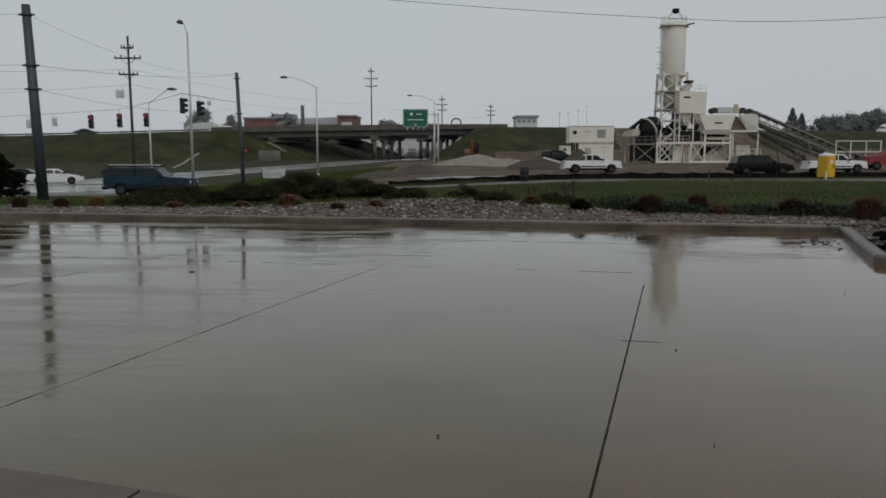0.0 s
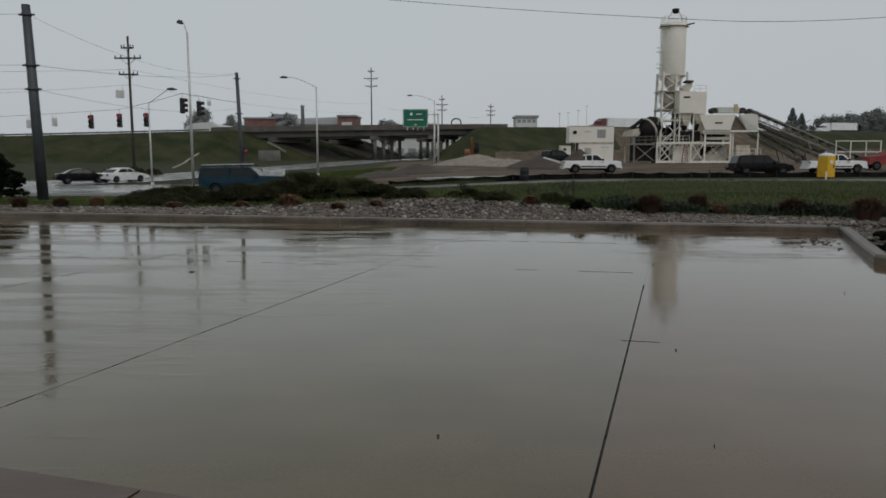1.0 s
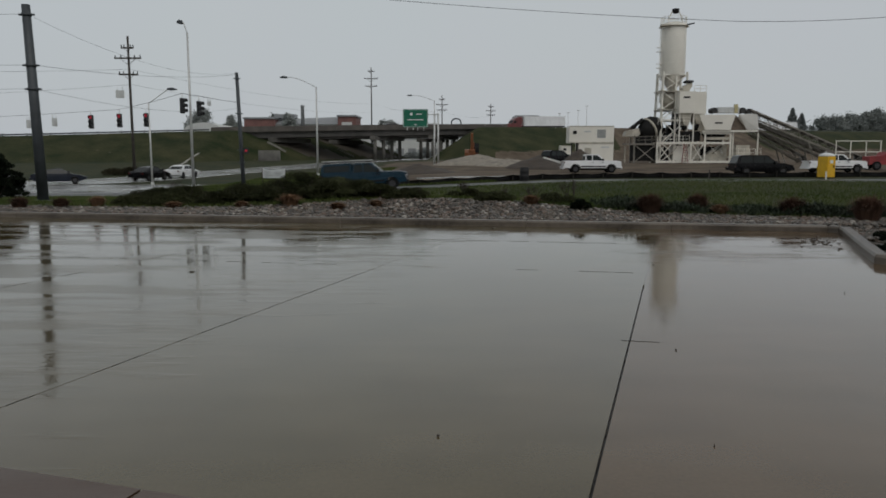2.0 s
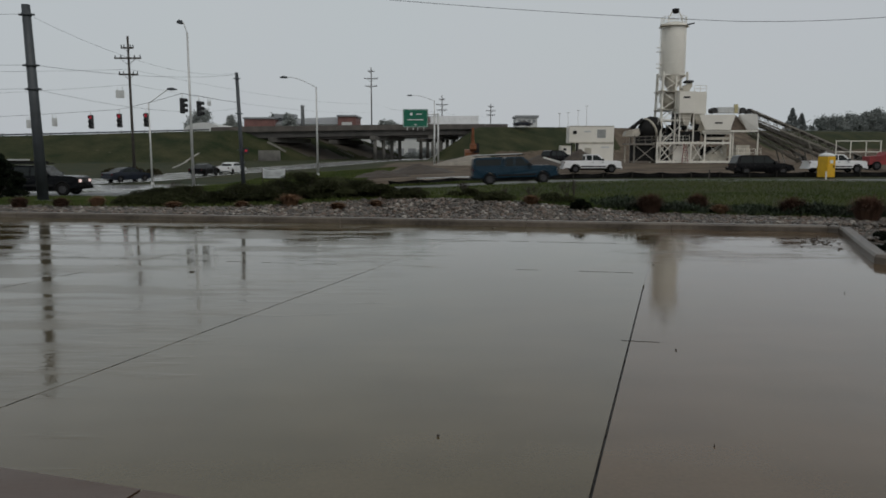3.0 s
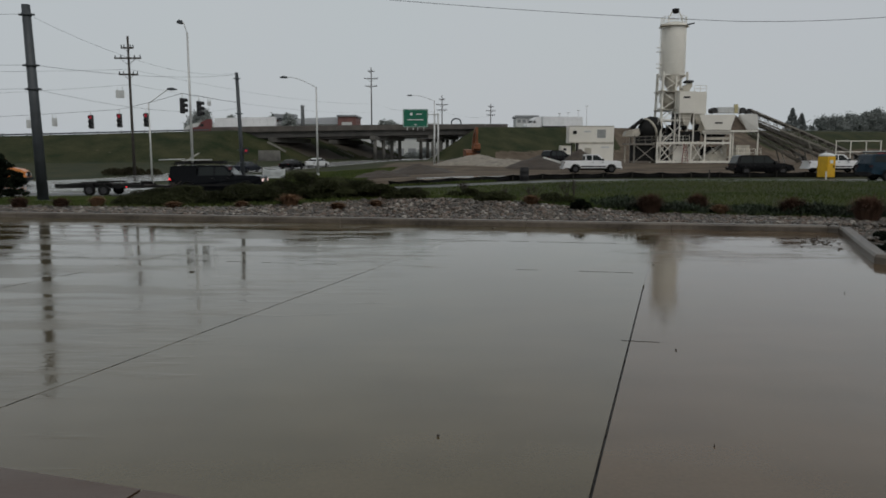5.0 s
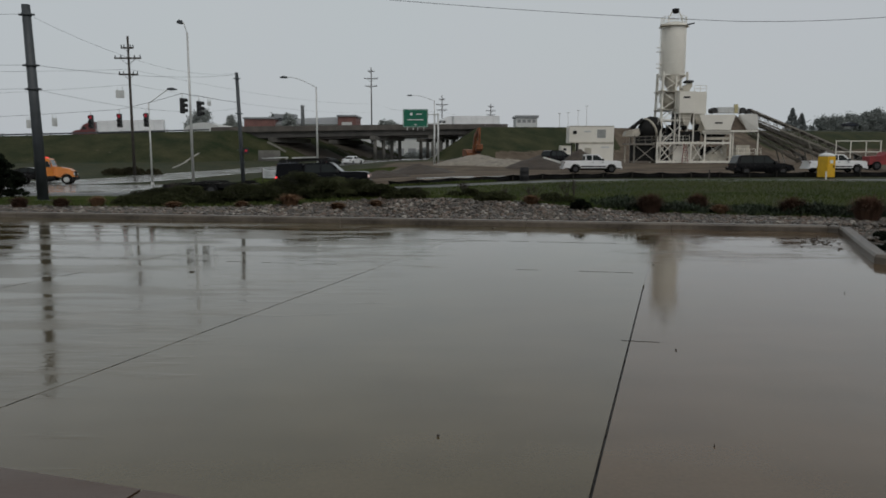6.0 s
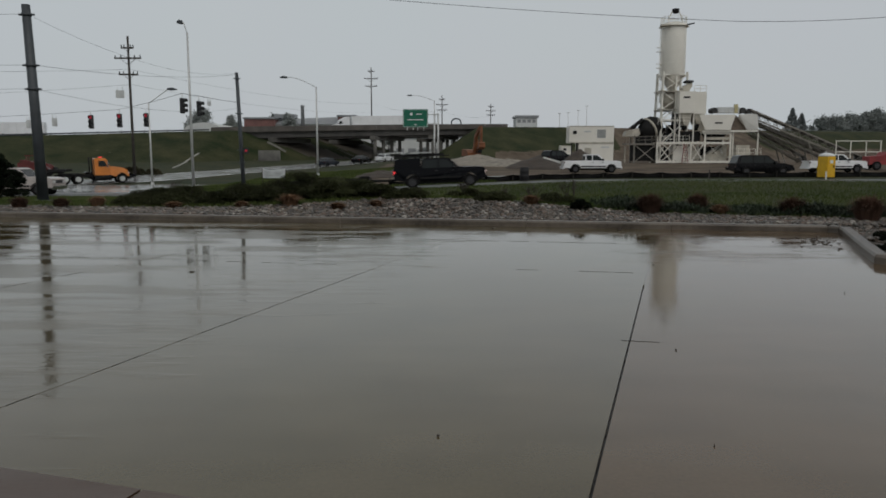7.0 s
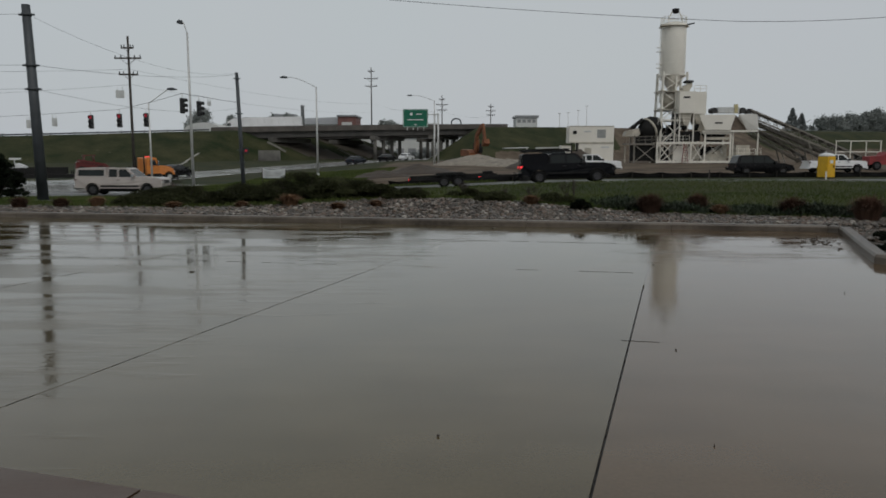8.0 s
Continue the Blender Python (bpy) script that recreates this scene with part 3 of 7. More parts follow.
PARAPET = mat("dark_parapet", (0.075, 0.066, 0.058), 0.7, 0, 0.35, 0.4, 0.2, 6)
build_bridge()

# ---- street furniture ----
LENS_RED = mat("red_lens", (0.25, 0.008, 0.015), 0.3, emit=(1.0, 0.04, 0.09, 0.16))
LENS_DARK = mat("dark_lens", (0.03, 0.03, 0.03), 0.2)
WIRE = mat("cable_black", (0.02, 0.02, 0.022), 0.6)


def cable(name, pts, sag, r, label, n=14):
    """A hanging wire through the given places."""
    t = thing(name, label, "cable")
    bm = bmesh.new()
    for a, b in zip(pts, pts[1:]):
        a, b = Vector(a), Vector(b)
        line = [a.lerp(b, k / n) - Vector((0, 0, sag * 4 * (k / n) * (1 - k / n))) for k in range(n + 1)]
        for p, q in zip(line, line[1:]):
            rod(bm, p, q, r, r, 5, False)
    part("strand", bm, WIRE, t)


def strain_pole(x, y, lean, height, r, bands):
    t = thing("strain_pole", "dark grey steel pole with cable clamps, leaning slightly", "pole", pose(x, y, ground_z(x, y)), "signal poles")
    bm = bmesh.new()
    rod(bm, (0, 0, -0.3), (lean, 0, height), r, r * 0.74, 14)
    part("shaft", bm, POLE_DARK, t)
    bm = bmesh.new()
    rod(bm, (0, 0, 0.0), (0, 0, 0.12), r * 1.7, r * 1.6, 14)
    part("base_collar", bm, POLE_DARK, t)
    for h in bands:
        u = h / height
        bm = bmesh.new()
        rr = r * (1 - 0.26 * u) + 0.03
        rod(bm, (lean * u, 0, h - 0.05), (lean * u, 0, h + 0.05), rr, rr, 14)
        box(bm, lean * u - rr - 0.1, lean * u + rr + 0.1, -0.04, 0.04, h - 0.03, h + 0.03)
        part("clamp", bm, POLE_DARK, t)
    return t


def street_lamp(x, y, height, reach, rise, r, label, lean=0.0, up=True):
    t = thing("street_lamp", label, "street lamp", pose(x, y, ground_z(x, y)), "street lamps")
    bm = bmesh.new()
    rod(bm, (0, 0, -0.2), (lean, 0, height), r, r * 0.6, 10)
    part("pole", bm, STEEL, t)
    bm = bmesh.new()
    rod(bm, (0, 0, 0), (0, 0, 0.25), r * 1.9, r * 1.7, 10)
    part("foot", bm, STEEL, t)
    bm = bmesh.new()
    prev, straight = Vector((lean, 0, height - 0.1)), reach > 0
    for k in range(1, 9):
        u = k / 8
        p = Vector((lean + reach * u, 0, height - 0.1 + rise * (u if straight else math.sin(u * math.pi / 2))))
        rod(bm, prev, p, 0.04, 0.035, 6)
        prev = p
    part("arm", bm, STEEL, t)
    bm = bmesh.new()
    s = (1 if reach > 0 else -1) * min(1.0, 0.25 + 0.4 * abs(reach))
    prism(bm, [(prev.x - 0.1 * s, prev.z - 0.06), (prev.x + 0.15 * s, prev.z - 0.14), (prev.x + 0.75 * s, prev.z - 0.1), (prev.x + 0.8 * s, prev.z), (prev.x + 0.4 * s, prev.z + 0.12), (prev.x, prev.z + 0.08)], -0.16, 0.16)
    part("lamp_head", bm, POLE_DARK, t, "dark lamp head", bevel=0.02)


def utility_pole(x, y, height, arms, r=0.17, lean=0.0):
    t = thing("utility_pole", "dark wooden utility pole with wide crossarms", "utility pole", pose(x, y, ground_z(x, y)), "utility poles")
    bm = bmesh.new()
    rod(bm, (0, 0, -0.3), (lean, 0, height), r, r * 0.6, 10)
    part("trunk", bm, WOOD, t)
    for h, half in arms:
        u = lean * h / height
        bm = bmesh.new()
        box(bm, u - half, u + half, -r - 0.12, -r, h - 0.09, h + 0.09)
        for s in (-1, 1):
            beam(bm, (u + s * half * 0.55, -r - 0.05, h - 0.05), (u, -r, h - half * 0.5), 0.05, 0.05)
        arm = part("crossarm", bm, WOOD, t)
        for k in (-0.93, -0.5, 0.5, 0.93):
            bm = bmesh.new()
            lathe(bm, [(0.04, 0.09), (0.07, 0.14), (0.05, 0.2), (0.09, 0.26), (0.05, 0.36)], 8, (u + half * k, -r - 0.06, h))
            part("insulator", bm, POLE_DARK, arm, "glazed insulator")


def signal_head(x, y, z, yaw, red, scale=1.0):
    t = thing("traffic_light", "black three-lamp traffic light showing red, hung from a wire" if red else "black three-lamp traffic light seen from its side", "traffic light", pose(x, y, z, 0, 0, yaw) @ Matrix.Scale(scale, 4), "traffic lights")
    bm = bmesh.new()
    box(bm, -0.17, 0.17, -0.1, 0.12, -1.08, 0)
    part("housing", bm, BLACK, t, bevel=0.03)
    bm = bmesh.new()
    rod(bm, (0, 0, 0), (0, 0, 0.35), 0.025)
    part("hanger", bm, STEEL, t)
    for k in range(3):
        zc = -0.18 - 0.36 * k
        bm = bmesh.new()
        rod(bm, (0, -0.101, zc), (0, -0.125, zc), 0.13, 0.12, 14)
        part("lens", bm, LENS_RED if red and k == 0 else LENS_DARK, t, "glowing red lens" if red and k == 0 else "")
        bm = bmesh.new()
        n = 12
        for a in range(n):
            a0, a1 = radians(-30 + 240 * a / n), radians(-30 + 240 * (a + 1) / n)
            pts = []
            for ang, yy in ((a0, -0.1), (a1, -0.1), (a1, -0.34), (a0, -0.34)):
                pts.append((0.155 * math.cos(ang), yy, zc + 0.155 * math.sin(ang)))
            inner = [(p[0] * 0.93, p[1], zc + (p[2] - zc) * 0.93) for p in pts]
            vs = [bm.verts.new(p) for p in pts + inner]
            for f in ((0, 1, 2, 3), (7, 6, 5, 4), (2, 6, 7, 3), (0, 4, 5, 1)):
                bm.faces.new([vs[i] for i in f])
        part("visor", bm, BLACK, t)


strain_pole(-14.95, 27.5, -0.17, 7.2, 0.2, (4.2, 5.05, 6.85))
strain_pole(-14.05, 52, -0.25, 8.3, 0.155, (3.0, 5.5, 7.9, 2.1))
street_lamp(-16.25, 48, 10.35, -0.3, 0.75, 0.1, "tall pale steel lamp post with a short arm")
street_lamp(-14.4, 85, 10.1, -3.3, 1.15, 0.13, "pale steel street lamp with a long curved arm")
street_lamp(-27.6, 70, 7.7, 1.9, 1.35, 0.1, "pale steel street lamp beside the embankment")
street_lamp(-1.5, 130, 10.6, -3.9, 1.0, 0.13, "pale steel street lamp near the overpass")
utility_pole(-37.6, 90, 16.6, ((15.2, 0.75), (14.0, 1.6), (12.1, 1.15)), 0.2, 0.0)
utility_pole(-20.3, 212, 21.5, ((20.4, 0.9), (18.4, 1.9), (16.3, 1.6)), 0.22)
utility_pole(-0.3, 232, 19.5, ((18.2, 0.9), (16.6, 1.8), (15, 1.6)), 0.22)
utility_pole(16.0, 250, 18.2, ((17.2, 0.9), (15.8, 1.6), (14.4, 1.4)), 0.22)

# signals on the span wires
for x, z in ((-28.35, 4.95), (-26.05, 5.05), (-23.9, 5.1)):
    signal_head(x, 60, z, 8, True)
signal_head(-16.4, 47.0, 5.3, 82, False, 0.88)
signal_head(-15.55, 47.6, 5.15, 82, False, 0.88)
cable("span_wire", [(-15.02, 27.5, 5.0), (-14.2, 52, 7.3)], 0.3, 0.007, "black span wire that carries traffic lights")
cable("span_wire", [(-15.05, 27.5, 4.15), (-14.2, 52, 5.0)], 0.5, 0.006, "thin black span wire between steel poles")
cable("span_wire", [(-15.1, 27.5, 6.8), (-14.2, 52, 7.4)], 0.8, 0.005, "thin black span wire between steel poles")
cable("span_wire", [(-44, 62, 4.6), (-26.0, 60, 5.4), (-16.4, 47.1, 5.62), (-15.55, 47.7, 5.5), (-14.2, 52, 5.4)], 0.05, 0.013, "black span wire that carries traffic lights")
cable("overhead_wire", [(-15.02, 27.5, 5.0), (-40, 20, 5.3)], 0.4, 0.006, "thin black wire running off the steel pole")
cable("overhead_wire", [(-15.1, 27.5, 6.8), (-40, 20, 6.6)], 0.4, 0.006, "thin black wire running off the steel pole")
cable("overhead_wire", [(-15.0, 27.5, 4.15), (-40, 21, 4.1)], 0.3, 0.005, "thin black wire running off the steel pole")
cable("power_line", [(-90, 72, 12.5), (-37.6, 90, 12.0), (-20.3, 212, 16.4), (-0.3, 232, 15.6), (16, 250, 15)], 1.2, 0.012, "long sagging power line on wooden poles", 22)
cable("power_line", [(-90, 72, 8.3), (-37.6, 90, 10.2), (-20.3, 212, 14)], 1.2, 0.012, "long sagging power line on wooden poles", 22)
cable("overhead_wire", [(-13, 30, 9.6), (-1.9, 27, 7.2), (9.24, 24, 5.93), (14.2, 23.5, 6.0), (30, 22, 7.3)], 0.06, 0.008, "long black wire hanging high over the lot", 20)


def hung_sign(x, y, z, w, h):
    t = thing("hanging_sign", "small pale grey sign plate hung from a wire", "sign", pose(x, y, z, 0, 0, 10), "hanging signs")
    bm = bmesh.new()
    box(bm, -w / 2, w / 2, -0.03, 0.03, -h, 0)
    part("plate", bm, STEEL, t, bevel=0.01)
    bm = bmesh.new()
    for s in (-0.3, 0.3):
        rod(bm, (w * s, 0, 0), (w * s, 0, 0.3), 0.02)
    part("bracket", bm, STEEL, t)


hung_sign(-25.9, 60, 6.9, 0.65, 0.6)
hung_sign(-15.25, 48.7, 5.2, 0.24, 0.26)
hung_sign(-31.3, 60, 4.7, 0.4, 0.65)
hung_sign(-33.4, 60, 4.55, 0.35, 0.65)


def highway_sign():
    t = thing("highway_sign", "large green highway guide sign with white markings", "road sign", pose(-3.7, 100, ground_z(-3.7, 100)))
    g = ground_z(-3.7, 100)
    bm = bmesh.new()
    box(bm, -1.68, 1.68, -0.05, 0.05, 5.5 - g, 7.9 - g)
    panel = part("panel", bm, SIGN_GREEN, t, bevel=0.01)
    bm = bmesh.new()
    box(bm, -1.6, 1.6, -0.06, -0.055, 5.56 - g, 5.6 - g)
    box(bm, -1.6, 1.6, -0.06, -0.055, 7.8 - g, 7.84 - g)
    box(bm, -1.62, -1.58, -0.06, -0.055, 5.56 - g, 7.84 - g)
    box(bm, 1.58, 1.62, -0.06, -0.055, 5.56 - g, 7.84 - g)
    part("border", bm, SIGN_WHITE, panel, "thin white border")
    # unreadable words, as plain bars
    for x0, x1, z in ((0.1, 0.9, 7.25), (-1.05, 1.05, 6.5), (-0.2, 0.2, 5.85)):
        bm = bmesh.new()
        box(bm, x0, x1, -0.062, -0.055, z - g - 0.06, z - g + 0.06)
        part("lettering_bar", bm, SIGN_WHITE, panel, "pale bar of lettering")
    bm = bmesh.new()
    lathe(bm, [(0.2, 0), (0.2, 0.01)], 10)
    bmesh.ops.transform(bm, matrix=pose(-0.55, -0.056, 7.25 - g, 90), verts=bm.verts)
    part("shield", bm, SIGN_WHITE, panel, "white route shield")
    for x in (2.55, 3.05):
        bm = bmesh.new()
        rod(bm, (x, 0.2, -0.2), (x, 0.2, 7.4 - g), 0.13, 0.11, 10)
        part("post", bm, STEEL, t)
    for z in (6.0, 7.2):
        bm = bmesh.new()
        box(bm, -1.5, 3.15, 0.06, 0.16, z - g - 0.06, z - g + 0.06)
        part("rail", bm, STEEL, t)
    bm = bmesh.new()
    for x in (-1.1, -0.3, 0.3, 1.1):
        box(bm, x - 0.04, x + 0.04, -0.3, -0.05, 5.1 - g, 5.5 - g)
    part("lamp_brackets", bm, STEEL, t)


SIGN_WHITE = mat("sign_white", (0.7, 0.72, 0.72), 0.4, 0, 0.06, 1)
highway_sign()


def banner():
    t = thing("banner_sign", "sagging white vinyl banner staked in the grass", "sign", pose(-14.2, 62, ground_z(-14.2, 62), 0, 0, -6))
    bm = bmesh.new()
    cols = 12
    grid = [[bm.verts.new((-1.0 + 2.0 * i / cols, 0.12 * math.sin(i * 1.1) * (1 - j / 4), 0.6 + 0.8 * j / 4 - 0.12 * math.sin(math.pi * i / cols) * (j / 4))) for i in range(cols + 1)] for j in range(5)]
    for j in range(4):
        for i in range(cols):
            bm.faces.new((grid[j][i], grid[j][i + 1], grid[j + 1][i + 1], grid[j + 1][i])).smooth = True
    bmesh.ops.solidify(bm, geom=bm.faces[:], thickness=0.015)
    sheet = part("sheet", bm, SIGN_WHITE, t)
    for x0, x1, z in ((-0.6, -0.3, 1.1), (0.2, 0.7, 1.0), (-0.5, 0.0, 0.82)):
        bm = bmesh.new()
        box(bm, x0, x1, -0.17, -0.155, z - 0.03, z + 0.03)
        part("lettering_bar", bm, STEEL, sheet, "grey bar of lettering")
    for x in (-1.0, 1.0):
        bm = bmesh.new()
        rod(bm, (x, 0, -0.2), (x, 0, 1.5), 0.03)
        part("stake", bm, WOOD, t)


banner()

t = thing("pedestrian_signal", "small black crossing signal glowing red on a pole", "traffic light", pose(-13.8, 51.85, 2.05, 0, 0, 20))
bm = bmesh.new()
box(bm, -0.19, 0.19, -0.1, 0.1, -0.2, 0.2)
part("housing", bm, BLACK, t, bevel=0.03)
bm = bmesh.new()
box(bm, -0.08, 0.08, -0.115, -0.1, -0.06, 0.08)
part("lens", bm, LENS_RED, t, "glowing red lens", bevel=0.02)
bm = bmesh.new()
beam(bm, (-0.32, 0.1, 0), (-0.1, 0.05, 0), 0.06, 0.06)
part("bracket", bm, POLE_DARK, t)


def bank_flume():
    t = thing("drain_flume", "pale concrete drain running down the grassy bank", "drain", kind="structure")
    bm = bmesh.new()
    foot, toe, head = Vector((-43.1, 118.2, 0)), Vector((-50.8, 146.6, 0)), Vector((-49.8, 151.0, 0))
    for a, b in ((foot, toe), (toe, head)):
        for k in range(7):
            p, q = a.lerp(b, k / 7), a.lerp(b, (k + 1) / 7)
            p.z, q.z = ground_z(p.x, p.y) + 0.04, ground_z(q.x, q.y) + 0.04
            beam(bm, p, q, 0.4, 0.2)
    part("channel", bm, FLUME, t)


FLUME = mat("pale_flume_concrete", (0.3, 0.29, 0.26), 0.7, 0, 0.3, 0.8)
bank_flume()


# ---- vehicles ----
GLASS = glass_mat("car_glass", (0.012, 0.016, 0.016), 0.04)
RUBBER = mat("tyre_rubber", (0.012, 0.012, 0.012), 0.75, 0, 0.2, 6, spec=0.12)
RIM = mat("wheel_rim", (0.07, 0.07, 0.074), 0.45, 0.4, 0.3, 6, spec=0.3)
CHROME = mat("chrome", (0.6, 0.6, 0.62), 0.15, 1.0, 0.08, 4)
LAMP_CLEAR = mat("headlight_glass", (0.7, 0.7, 0.7), 0.1, 0, 0.05, 4)
LAMP_ON = mat("lit_headlight", (0.9, 0.9, 0.85), 0.1, 0, 0.05, 4, emit=(1.0, 0.62, 0.58, 0.55))
LAMP_RED = mat("tail_light", (0.07, 0.006, 0.006), 0.2, 0, 0.1, 4)
LAMP_RED_ON = mat("lit_tail_light", (0.4, 0.01, 0.01), 0.15, 0, 0.1, 4, emit=(1.0, 0.06, 0.07, 1.2))
PAINT_BLUE = mat("blue_car_paint", (0.006, 0.027, 0.046), 0.3, 0, 0.15, 1.2, spec=0.22)
PAINT_BLACK = mat("black_car_paint", (0.003, 0.0035, 0.005), 0.22, 0, 0.2, 1.2, spec=0.12)
PAINT_TAN = mat("tan_car_paint", (0.4, 0.355, 0.325), 0.32, 0.15, 0.1, 1.2, coat=0.5)
PAINT_WHITE = mat("white_car_paint", (0.72, 0.73, 0.74), 0.35, 0, 0.06, 1.2, coat=0.6)
PAINT_DARK = mat("charcoal_car_paint", (0.004, 0.004, 0.005), 0.22, 0, 0.2, 1.2, spec=0.15)
PAINT_NAVY = mat("dark_blue_car_paint", (0.01, 0.014, 0.024), 0.4, 0, 0.2, 1.2, coat=0.15, spec=0.25)
PAINT_ORANGE = mat("orange_truck_paint", (0.6, 0.19, 0.02), 0.4, 0, 0.12, 1.2, coat=0.4)
PAINT_RED = mat("dark_red_paint", (0.12, 0.014, 0.013), 0.4, 0, 0.15, 1.0, coat=0.4)
FRAME = mat("dark_chassis", (0.016, 0.016, 0.016), 0.65, 0, 0.3, 3, spec=0.15)

WHEELS = {}


def wheel(parent, x, side, r, width, half, dual=False, hub=None):
    """A tyre with its rim, turning about its own axle."""
    w = width * (2.1 if dual else 1)
    bm = bmesh.new()
    n = 20
    prof = [(r * 0.6, w / 2), (r * 0.94, w / 2), (r, w * 0.38), (r, -w * 0.38), (r * 0.94, -w / 2), (r * 0.6, -w / 2)]
    rings = [[bm.verts.new((a * math.cos(2 * math.pi * i / n), b, a * math.sin(2 * math.pi * i / n))) for i in range(n)] for a, b in prof]
    for lo, hi in zip(rings, rings[1:]):
        for i in range(n):
            bm.faces.new((lo[i], lo[(i + 1) % n], hi[(i + 1) % n], hi[i])).smooth = True
    tyre = part("wheel", bm, RUBBER, parent)
    tyre.location = (x, side * (half - w / 2), r)
    bm = bmesh.new()
    o = side * (w / 2 - 0.03)
    rod(bm, (0, o - side * 0.08, 0), (0, o - side * 0.02, 0), r * 0.62, r * 0.62, 16)
    rod(bm, (0, o - side * 0.05, 0), (0, o + side * 0.025, 0), r * 0.16, r * 0.13, 10)
    for k in range(5):
        a = 2 * math.pi * k / 5
        c, s = math.cos(a), math.sin(a)
        beam(bm, (c * r * 0.1, o, s * r * 0.1), (c * r * 0.6, o, s * r * 0.6), 0.03, r * 0.2)
    part("rim", bm, hub or RIM, tyre, "pale spoked rim" if hub else "dark spoked rim")
    WHEELS.setdefault(parent, []).append((tyre, r))
    return tyre


def lower_outline(top, wheels, r, sill):
    """The side of a body: its top line from rear to front, then back along the sill with an arch over each wheel."""
    pts = list(top)
    for x in sorted(wheels, reverse=True):
        pts.append((x + r * 1.16, sill))
        for k in range(1, 8):
            a = math.pi * k / 8
            pts.append((x + r * 1.16 * math.cos(a), max(sill, r + r * 1.16 * math.sin(a))))
        pts.append((x - r * 1.16, sill))
    return pts


def pane(parent, pts, half, pull, side, name="window"):
    bm = bmesh.new()
    a = [bm.verts.new((x, side * (half - pull(z) + 0.008), z)) for x, z in pts]
    b = [bm.verts.new((x, side * (half - pull(z) - 0.02), z)) for x, z in pts]
    k = len(pts)
    bm.faces.new(a), bm.faces.new(b[::-1])
    for i in range(k):
        bm.faces.new((a[i], a[(i + 1) % k], b[(i + 1) % k], b[i]))
    part(name, bm, GLASS, parent, "dark glass")


def screen(parent, p, q, half, pull, name):
    """A front or rear screen between the outline's points p (low) and q (high)."""
    bm = bmesh.new()
    d = Vector((q[0] - p[0], 0, q[1] - p[1]))
    nrm = Vector((d.z, 0, -d.x)).normalized()
    if (p[0] + q[0]) < 2 * parent.get("mid", 0.0):
        nrm = -nrm
    quad = []
    for u, s in ((0.1, -1), (0.1, 1), (0.9, 1), (0.9, -1)):
        x, z = p[0] + d.x * u, p[1] + d.z * u
        quad.append(Vector((x, s * (half - pull(z) - 0.09), z)))
    hi = [bm.verts.new(v + nrm * 0.008) for v in quad]
    lo = [bm.verts.new(v - nrm * 0.02) for v in quad]
    bm.faces.new(hi), bm.faces.new(lo[::-1])
    for i in range(4):
        bm.faces.new((hi[i], hi[(i + 1) % 4], lo[(i + 1) % 4], lo[i]))
    part(name, bm, GLASS, parent, "dark glass")


